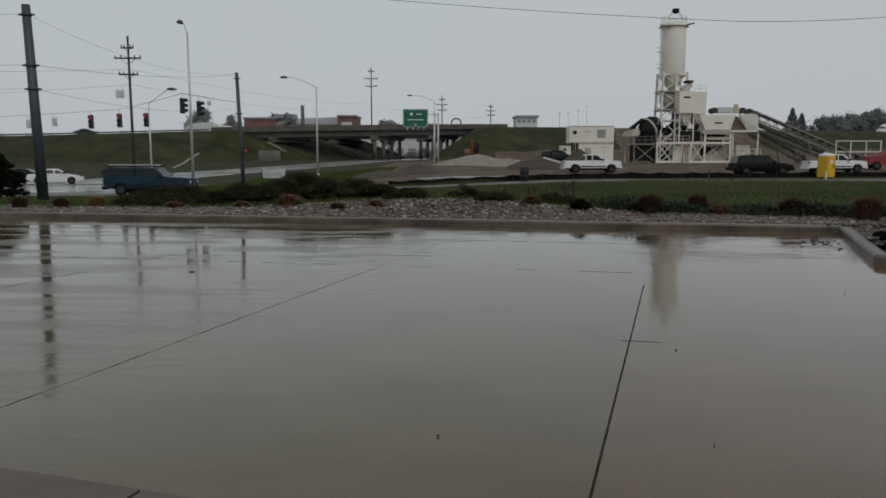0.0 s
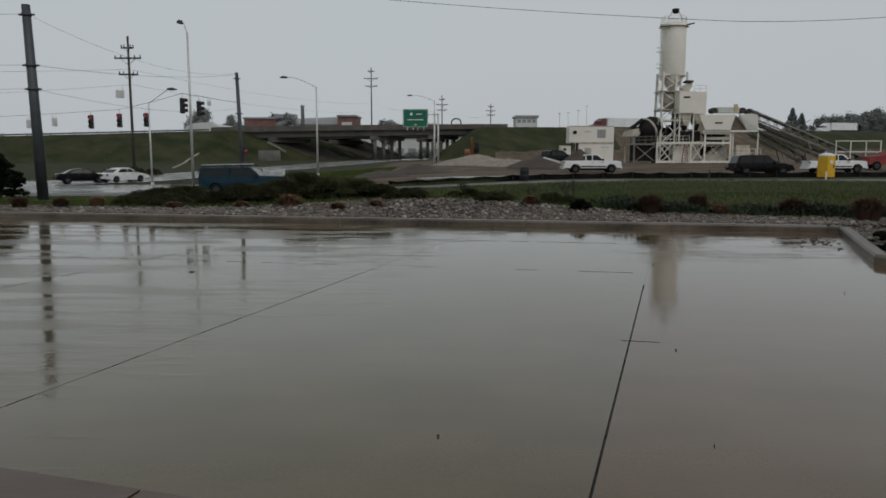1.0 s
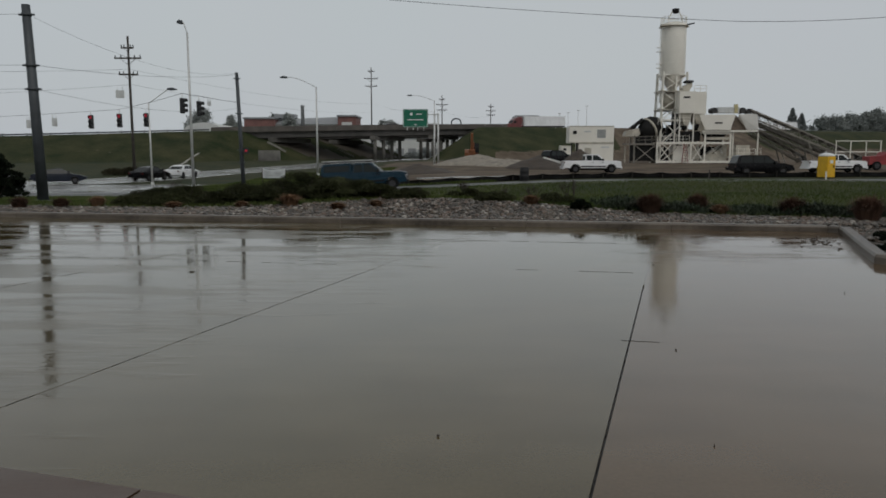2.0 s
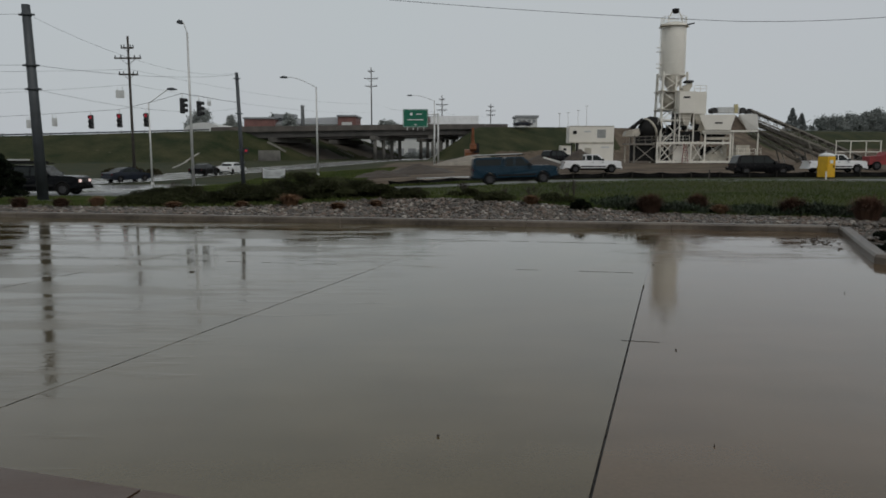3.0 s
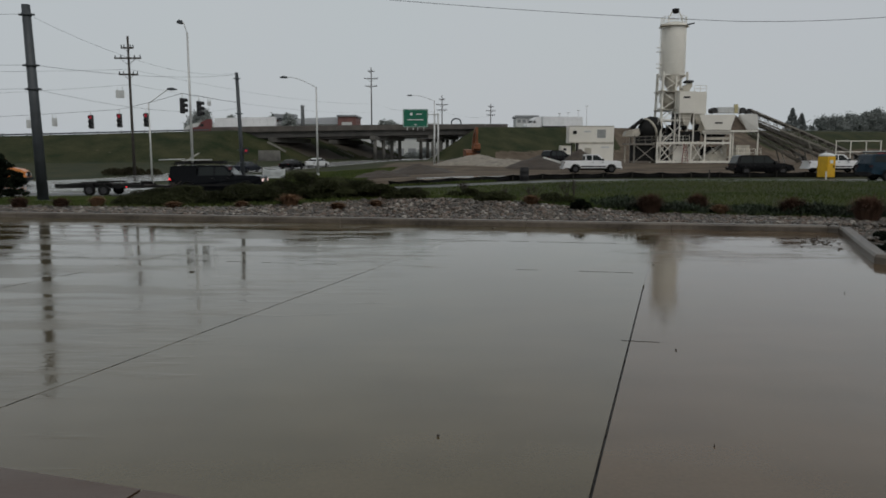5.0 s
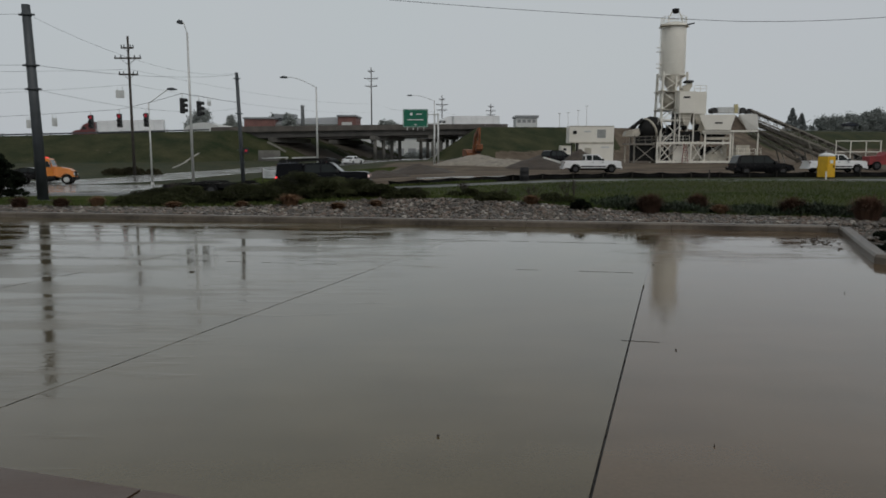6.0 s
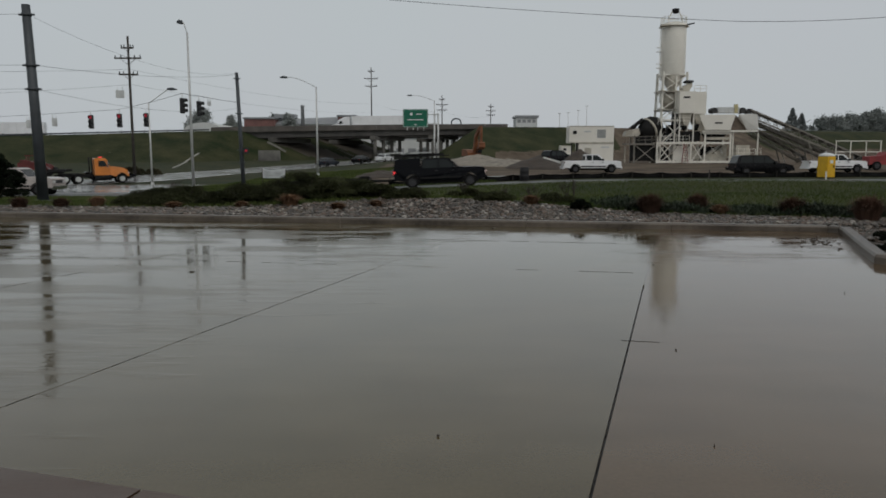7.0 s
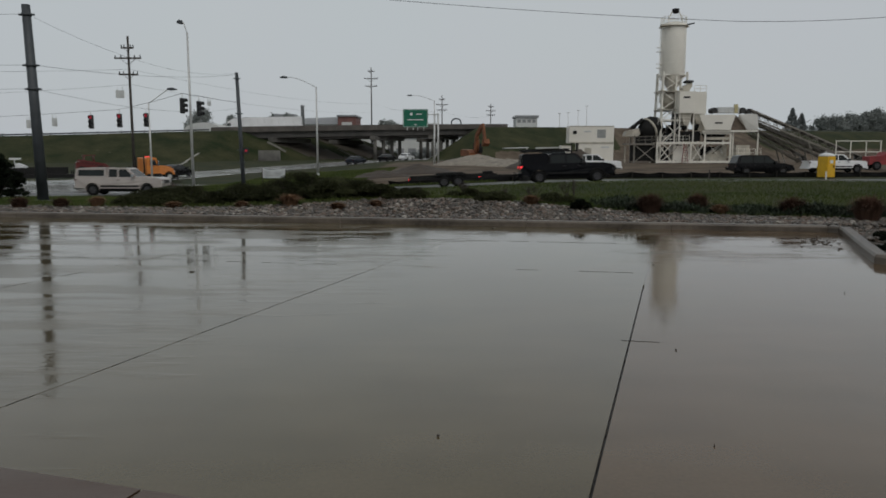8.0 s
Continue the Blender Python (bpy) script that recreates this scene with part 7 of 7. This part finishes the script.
HAZED_CONIFER = mat("haze_paled_conifer", (0.28, 0.3, 0.3), 0.9, 0, 0.15, 0.5, island=0.12, spec=0.1)
rng = np.random.default_rng(7)


def leaves(name, centres, outward, length, width, material, parent, label="", spread=0.6, kind=""):
    """One small blade for each centre, pointing roughly outward."""
    n = len(centres)
    d = outward + rng.normal(0, spread, (n, 3))
    d /= np.linalg.norm(d, axis=1)[:, None] + 1e-6
    s = np.cross(d, rng.normal(0, 1, (n, 3)))
    s /= np.linalg.norm(s, axis=1)[:, None] + 1e-6
    ln = length * rng.uniform(0.6, 1.3, (n, 1))
    wd = width * rng.uniform(0.6, 1.3, (n, 1))
    a, b = centres - d * ln * 0.4, centres + d * ln * 0.6
    m = centres + d * ln * 0.05
    verts = np.stack([a, m + s * wd / 2, b, m - s * wd / 2], 1).reshape(-1, 3)
    faces = np.arange(4 * n).reshape(-1, 4)
    me = bpy.data.meshes.new(name)
    me.from_pydata(verts.tolist(), [], faces.tolist())
    me.materials.append(material)
    ob = new(name, me)
    ob.parent = parent
    return tagged(ob, label, kind=kind)


def bushy(hw, hd, h, count, arms, seed):
    """Points and outward ways on overlapping pads of foliage that make an uneven low bush."""
    r = np.random.default_rng(seed)
    pts, outs = [], []
    for k in range(arms):
        a = r.uniform(0, 2 * math.pi)
        reach = 0.92 * r.uniform(0, 1) ** 0.55
        low = k % 3 == 0
        pr = hw * r.uniform(0.2, 0.38)
        thick = min(pr * r.uniform(0.35, 0.6), h * 0.3)
        zc = (0.9 * h - thick) * (1 - 0.72 * reach ** 2.2) * (r.uniform(0.15, 0.5) if low else r.uniform(0.72, 1.02))
        centre = np.array([math.cos(a) * (hw - pr * 0.6) * reach, math.sin(a) * (hd - pr * 0.6) * reach, zc])
        m = max(6, int(count / arms))
        nrm = r.normal(0, 1, (m, 3))
        nrm[:, 2] = np.abs(nrm[:, 2]) - 0.35
        nrm /= np.linalg.norm(nrm, axis=1)[:, None]
        p = centre + nrm * np.array([pr, pr, thick]) * (r.uniform(0.25, 1.0, m) ** 0.4)[:, None]
        p[:, 2] = np.maximum(p[:, 2], 0.03)
        pts.append(p)
        outs.append(nrm + np.array([math.cos(a) * 0.7, math.sin(a) * 0.7, 0.2]))
    return np.concatenate(pts), np.concatenate(outs)


def shrub(x, y, hw, h, seed, material=None, label="dark green spreading juniper shrub in the gravel bed", count=20000, size=0.05, group="junipers in the bed"):
    t = thing("juniper_shrub", label, "shrub", pose(x, y, ground_z(x, y)), group)
    bm = bmesh.new()
    r = random.Random(seed)
    for k in range(9):
        a = 2 * math.pi * k / 9 + r.uniform(-0.3, 0.3)
        q = (math.cos(a) * hw * 0.6, math.sin(a) * hw * 0.5, h * r.uniform(0.35, 0.7))
        rod(bm, (0, 0, -0.05), q, 0.03, 0.01, 5)
    part("branches", bm, BARK, t, "dark twisted branches")
    p, o = bushy(hw, hw * 0.75, h, count, int(16 + 22 * hw), seed)
    leaves("foliage", p, o, size, size * 0.5, material or JUNIPER, t, "dense dark needles")
    return t


def tuft(x, y, hw, h, seed, n=1300, straw=False):
    t = thing("ornamental_grass", "pale straw tuft of dry grass in the gravel" if straw else "dry brown clump of ornamental grass in the gravel", "grass clump", pose(x, y, ground_z(x, y) if y > kerb_y(x) else 0.12), "dry grass clumps")
    r = np.random.default_rng(seed)
    verts, faces = [], []
    for _ in range(n):
        a, rad = r.uniform(0, 2 * math.pi), r.uniform(0, 0.5) * hw
        lean = r.uniform(0.05, 1.0) * hw * 1.1
        hh = h * r.uniform(0.6, 1.08)
        bx, by = rad * math.cos(a), rad * math.sin(a)
        tx, ty = bx + lean * math.cos(a), by + lean * math.sin(a)
        w = 0.009
        i = len(verts)
        sx, sy = -math.sin(a) * w, math.cos(a) * w
        mx, my = bx + lean * 0.35 * math.cos(a), by + lean * 0.35 * math.sin(a)
        drop = hh * (1 - 0.35 * (lean / hw) ** 2)
        verts += [(bx - sx, by - sy, -0.03), (bx + sx, by + sy, -0.03), (mx + sx, my + sy, hh * 0.68), (mx - sx, my - sy, hh * 0.68), (tx, ty, drop)]
        faces += [(i, i + 1, i + 2, i + 3), (i + 3, i + 2, i + 4)]
    me = bpy.data.meshes.new("blades")
    me.from_pydata(verts, [], faces)
    me.materials.append(STRAW if straw else DRY)
    ob = new("blades", me)
    ob.parent = t
    tagged(ob, kind="stuff")


for args in ((-9.2, 23.6, 1.0, 0.68, 11), (-8.2, 23.5, 1.05, 0.74, 12), (-6.3, 23.7, 1.1, 0.74, 13), (-4.6, 23.8, 1.2, 1.12, 14), (-2.9, 23.6, 1.2, 0.82, 15), (-3.6, 23.0, 1.0, 0.8, 24), (-5.4, 24.0, 1.1, 0.86, 34), (-3.7, 24.1, 1.2, 1.0, 35), (-1.9, 23.6, 0.85, 0.5, 36),
             (-1.0, 22.7, 0.72, 0.4, 16), (0.75, 24.0, 0.7, 0.45, 17), (1.55, 22.1, 0.65, 0.35, 18), (3.4, 22.0, 0.68, 0.42, 19), (5.1, 21.2, 0.62, 0.35, 21), (-9.6, 22.7, 0.75, 0.45, 25), (-8.3, 22.6, 0.8, 0.5, 26), (-6.9, 22.7, 0.8, 0.5, 27), (-5.4, 22.8, 0.85, 0.6, 28), (-2.0, 22.7, 0.8, 0.6, 29)):
    shrub(*args)
shrub(3.72, 20.0, 0.36, 0.36, 20, EVERGREEN, "small round dark evergreen among the stones", 5000, 0.05, "")
shrub(-15.35, 25.2, 1.05, 2.15, 31, EVERGREEN, "tall dark evergreen bush at the edge of the lot", 9000, 0.12, "")
shrub(7.82, 12.45, 0.55, 0.6, 33, EVERGREEN, "low dark evergreen bush close behind the kerb corner", 4000, 0.07, "")
shrub(8.75, 13.6, 0.75, 0.95, 32, EVERGREEN, "low dark evergreen bush behind the kerb corner", 5000, 0.08, "")
for k, (x, y, hw, h) in enumerate(((5.5, 19.5, 0.42, 0.55), (7.0, 20.2, 0.36, 0.52), (9.05, 19.0, 0.42, 0.52), (10.2, 17.6, 0.46, 0.64), (7.25, 19.2, 0.25, 0.3), (-4.5, 21.6, 0.36, 0.36), (-2.95, 20.6, 0.26, 0.2), (-5.9, 21.5, 0.22, 0.2),
                                   (-8.0, 21.8, 0.26, 0.2), (-12.7, 22.0, 0.3, 0.35), (-11.55, 22.2, 0.28, 0.32), (-10.5, 22.3, 0.28, 0.35), (2.55, 21.3, 0.28, 0.28), (-1.9, 20.9, 0.22, 0.2))):
    tuft(x, y, hw, h, 50 + k, straw=k in (4, 5, 6, 7, 8, 11, 12, 13))


def twig_bush(x, y, h, seed):
    t = thing("bare_sapling", "bare dark twiggy sapling above the grass", "sapling", pose(x, y, ground_z(x, y)), "bare saplings")
    r = random.Random(seed)
    bm = bmesh.new()

    def grow(p, d, ln, rad, level):
        q = p + d * ln
        rod(bm, p, q, rad, rad * 0.6, 5)
        if level:
            for _ in range(3):
                nd = (d + Vector((r.uniform(-0.7, 0.7), r.uniform(-0.7, 0.7), r.uniform(-0.1, 0.5)))).normalized()
                grow(q, nd, ln * r.uniform(0.55, 0.8), rad * 0.6, level - 1)
    for _ in range(4):
        grow(Vector((0, 0, -0.05)), Vector((r.uniform(-0.5, 0.5), r.uniform(-0.5, 0.5), 1)).normalized(), h * 0.36, 0.022, 3)
    part("twigs", bm, BARK, t)


for k, (x, y, h) in enumerate(((-0.9, 25.0, 0.55), (0.8, 25.0, 0.8), (4.35, 25.0, 0.95), (3.1, 25.3, 0.7), (2.1, 25.0, 0.6), (-9.3, 25.4, 0.9))):
    twig_bush(x, y, h, k)


def grass_blades():
    n = 130000
    x = rng.uniform(-24, 32, n)
    y = np.array([kerb_y(a) + bed_reach(a) for a in x]) - 0.2 + 21.5 * rng.uniform(0, 1, n) ** 1.25
    keep = y < 43.6
    x, y = x[keep], y[keep]
    z = np.array([ground_z(a, b) for a, b in zip(x, y)])
    c = np.stack([x, y, z + 0.05], 1)
    ob = leaves("grass", c, np.tile([0, 0, 1.0], (len(c), 1)), 0.14, 0.017, BLADE, None, "short wet green grass on the verge", 0.45, "stuff")
    tagged(ob, category="grass")
    # the grass island between the two roads
    n = 60000
    x = rng.uniform(-20.5, 4, n)
    y = 53.2 + 42 * rng.uniform(0, 1, n) ** 1.2
    keep = x < np.where(y > 55, -6.5, 4) + 0.02 * (y - 60)
    x, y = x[keep], y[keep]
    z = np.array([ground_z(a, b) for a, b in zip(x, y)])
    ob = leaves("grass", np.stack([x, y, z + 0.08], 1), np.tile([0, 0, 1.0], (len(x), 1)), 0.22, 0.045, BLADE, None, "bright wet grass between the two roads", 0.45, "stuff")
    tagged(ob, category="grass")


grass_blades()


def ground_cover():
    # taller dark growth behind the stones
    n = 26000
    x = rng.uniform(4.5, 17, n)
    y = np.array([kerb_y(a) + bed_reach(a) for a in x]) + 2.4 * rng.uniform(0, 1, n) ** 1.3
    z = np.array([ground_z(a, b) for a, b in zip(x, y)])
    lump = np.array([max(0.0, 0.55 + noise.noise((a * 0.9, b * 0.9, 2))) for a, b in zip(x, y)])
    c = np.stack([x, y, z + rng.uniform(0, 1, n) * 0.32 * lump], 1)
    ob = leaves("ground_cover", c, np.tile([0, 0, 1.0], (n, 1)), 0.16, 0.04, COVER, None, "dark green ground cover behind the stones", 0.8, "stuff")
    tagged(ob, category="ground cover")


COVER = mat("ground_cover_leaves", (0.018, 0.03, 0.012), 0.7, 0, 0.3, 1, island=0.5)
ground_cover()


def debris():
    # wet leaves and mulch washed into the kerb corner
    r = random.Random(9)
    bm = bmesh.new()
    for _ in range(70):
        u = r.uniform(0, 1) ** 1.5
        x, y = 8.2 - 1.8 * u + r.gauss(0, 0.2), 15.0 - 1.3 * u + r.gauss(0, 0.5)
        if y > kerb_y(x) - 0.08 or x > 6.88 + (y - 11.7) * 0.37 - 0.05:
            continue
        s = 0.01 + 0.035 * r.uniform(0, 1) ** 2
        box(bm, -s, s, -s * 0.5, s * 0.5, 0.0, 0.012, pose(x, y, 0.002, 0, 0, r.uniform(0, 180)))
    for x, y, s in ((-3.7, 10.7, 0.03), (-0.03, 4.3, 0.008), (1.6, 4.15, 0.005), (2.05, 6.3, 0.009), (3.3, 11.4, 0.018), (-4.9, 6.4, 0.014), (5.0, 9.0, 0.008), (4.1, 16.9, 0.07), (1.2, 17.3, 0.06)):
        box(bm, -s, s, -s * 0.5, s * 0.5, 0.0, 0.012, pose(x, y, 0.002, 0, 0, x * 50))
    ob = part("mulch_bits", bm, BARK, None, "dark wet mulch scattered in the kerb corner", kind="stuff")
    tagged(ob, category="debris")


debris()


def far_tree(x, y, h, hw, seed, conifer=False):
    t = thing("conifer" if conifer else "tree", "distant conifer beyond the highway, paled for haze" if conifer else "distant hazy tree coming into leaf", "tree", pose(x, y, ground_z(x, y)), "far trees")
    r = np.random.default_rng(seed)
    bm = bmesh.new()
    rod(bm, (0, 0, -0.3), (0.2, 0, h * 0.55), h * 0.022, h * 0.012, 7)
    for k in range(6):
        a = 2 * math.pi * k / 6
        z = h * (0.3 + 0.07 * k)
        rod(bm, (0, 0, z), (math.cos(a) * hw * 0.6, math.sin(a) * hw * 0.6, z + h * 0.2), h * 0.008, h * 0.003, 5)
    part("trunk", bm, BARK, t)
    if conifer:
        n = 6000
        u = r.uniform(0.05, 1, n)
        a = r.uniform(0, 2 * math.pi, n)
        rad = hw * (1 - u) * r.uniform(0.1, 1.0, n) ** 0.5 * (0.85 + 0.15 * np.sin(u * 40))
        p = np.stack([rad * np.cos(a), rad * np.sin(a), h * u], 1)
        o = np.stack([np.cos(a), np.sin(a), np.full(n, -0.1)], 1)
        leaves("crown", p, o, 1.1, 0.7, HAZED_CONIFER, t, "needled crown in a haze-paled colour")
    else:
        pts, outs = [], []
        for _ in range(26):
            c = r.normal(0, 1, 3)
            c /= np.linalg.norm(c)
            c *= r.uniform(0.3, 1) ** 0.5
            centre = np.array([c[0] * hw, c[1] * hw, h * 0.66 + c[2] * h * 0.32])
            q = centre + r.normal(0, 1, (330, 3)) * hw * 0.2
            pts.append(q)
            outs.append(r.normal(0, 1, (330, 3)))
        leaves("crown", np.concatenate(pts), np.concatenate(outs), 0.7, 0.5, HAZED_LEAF, t, "airy crown greyed for haze")
    return t


far_tree(151, 322, 18.6, 8.0, 1, True)
far_tree(156.5, 325, 16.6, 7, 2, True)
for k in range(26):
    x, y = 171 + 3.4 * k, 336 + 2 * math.sin(k * 5)
    far_tree(x, y, 19.6 + 1.1 * math.sin(k * 2.1) + (1.3 if k > 4 else -0.8) - ground_z(x, y), 4.2 + 0.8 * math.sin(k * 1.7), 10 + k)
for k, (x, y, h, hw) in enumerate(((-77, 236, 15.5, 4), (-71, 250, 13.5, 3), (-17.5, 238, 12.6, 2.8), (-47, 226, 14, 2.2), (-56, 246, 13.6, 3))):
    far_tree(x, y, h, hw, 40 + k)
# hedge and scrub under and beyond the bridge
for k in range(12):
    x, y = -44 + 6.5 * k + 2 * math.sin(k * 3), 262 + 4 * math.sin(k)
    shrub(x, y, 4.2, 3.4 + 0.9 * math.sin(k * 2.3), 70 + k, HAZED_CONIFER, "haze-paled scrub beyond the underpass", 1500, 0.7, "scrub beyond the bridge")
SCRUB = mat("brown_scrub", (0.06, 0.056, 0.034), 0.85, 0, 0.3, 1, island=0.4, spec=0.1)
for x, y, hw, h in ((-39, 92.5, 1.7, 1.3), (-41.5, 93, 1.5, 1.1), (-36.5, 93, 1.1, 0.9), (-12.0, 64, 0.6, 0.6)):
    shrub(x, y, hw, h, int(abs(x) * 3), SCRUB, "rough brown scrub at the foot of the embankment", 1500, 0.3, "scrub by the embankment")


# ---- stones in the bed, last of all ----
def corner_bed():
    bm = bmesh.new()
    line = [(8.9, 16.2), (8.6, 15.2), (7.9, 13.4), (7.2, 11.65), (7.55, 11.4), (21, 8.4), (30, 9.5), (34, 12.0)]
    bottom = [bm.verts.new((x, y, -0.1)) for x, y in line]
    top = [bm.verts.new((x, y, 0.1)) for x, y in line]
    bm.faces.new(top)
    for i in range(len(line)):
        j = (i + 1) % len(line)
        bm.faces.new((bottom[i], bottom[j], top[j], top[i]))
    tagged(part("bed_corner", bm, BED), "soil of the gravel bed behind the kerb corner", "ground", kind="structure")


corner_bed()


def stone_mesh(seed):
    bm = bmesh.new()
    bmesh.ops.create_icosphere(bm, subdivisions=1, radius=1)
    r = random.Random(seed)
    sx, sy, sz = r.uniform(0.8, 1.3), r.uniform(0.7, 1.0), r.uniform(0.45, 0.75)
    for v in bm.verts:
        k = 1 + r.uniform(-0.22, 0.22)
        v.co = Vector((v.co.x * sx * k, v.co.y * sy * k, v.co.z * sz * k))
    me = bpy.data.meshes.new("stone")
    bm.to_mesh(me)
    bm.free()
    me.materials.append(STONE)
    return me


def stones():
    bed = thing("stone_bed", "bed of wet grey and tan river stones behind the kerb", "stones", kind="structure")
    shapes = [stone_mesh(k) for k in range(12)]
    coords = [(np.array([v.co[:] for v in m.vertices]), np.array([p.vertices[:] for p in m.polygons])) for m in shapes]
    r = random.Random(5)
    verts, faces, count, single = [], [], 0, 0
    for k in range(30000):
        corner = k % 9 == 0
        if corner:
            x, y = r.uniform(7.4, 15), r.uniform(10.5, 16.5)
            if y > kerb_y(x) + 0.3 or y < 11.4 - 0.224 * (x - 7.5) + 0.1 or x < 7.3 + (y - 11.7) * 0.36:
                continue
            z = 0.1
        else:
            x = r.uniform(-17, 13)
            v = 0.25 + (bed_reach(x) - 0.2) * r.uniform(0, 1) ** 1.1
            y = kerb_y(x) + v
            z = ground_z(x, y)
        s = 0.02 + 0.065 * r.uniform(0, 1) ** 3.2
        m = pose(x, y, z + s * 0.25, r.uniform(-25, 25), r.uniform(-25, 25), r.uniform(0, 360)) @ Matrix.Scale(s, 4)
        if single < 300 and s > 0.056 and -6 < x < 8 and not corner:
            ob = new("stone", shapes[k % 12])
            ob.parent, ob.matrix_basis = bed, m
            single += 1
            continue
        c, f = coords[k % 12]
        mm = np.array(m)
        verts.append(c @ mm[:3, :3].T + mm[:3, 3])
        faces.append(f + count)
        count += len(c)
    me = bpy.data.meshes.new("small_stones")
    me.from_pydata(np.concatenate(verts).tolist(), [], np.concatenate(faces).tolist())
    me.materials.append(STONE)
    ob = new("small_stones", me)
    ob.parent = bed
    tagged(ob, kind="stuff")


stones()


motions()
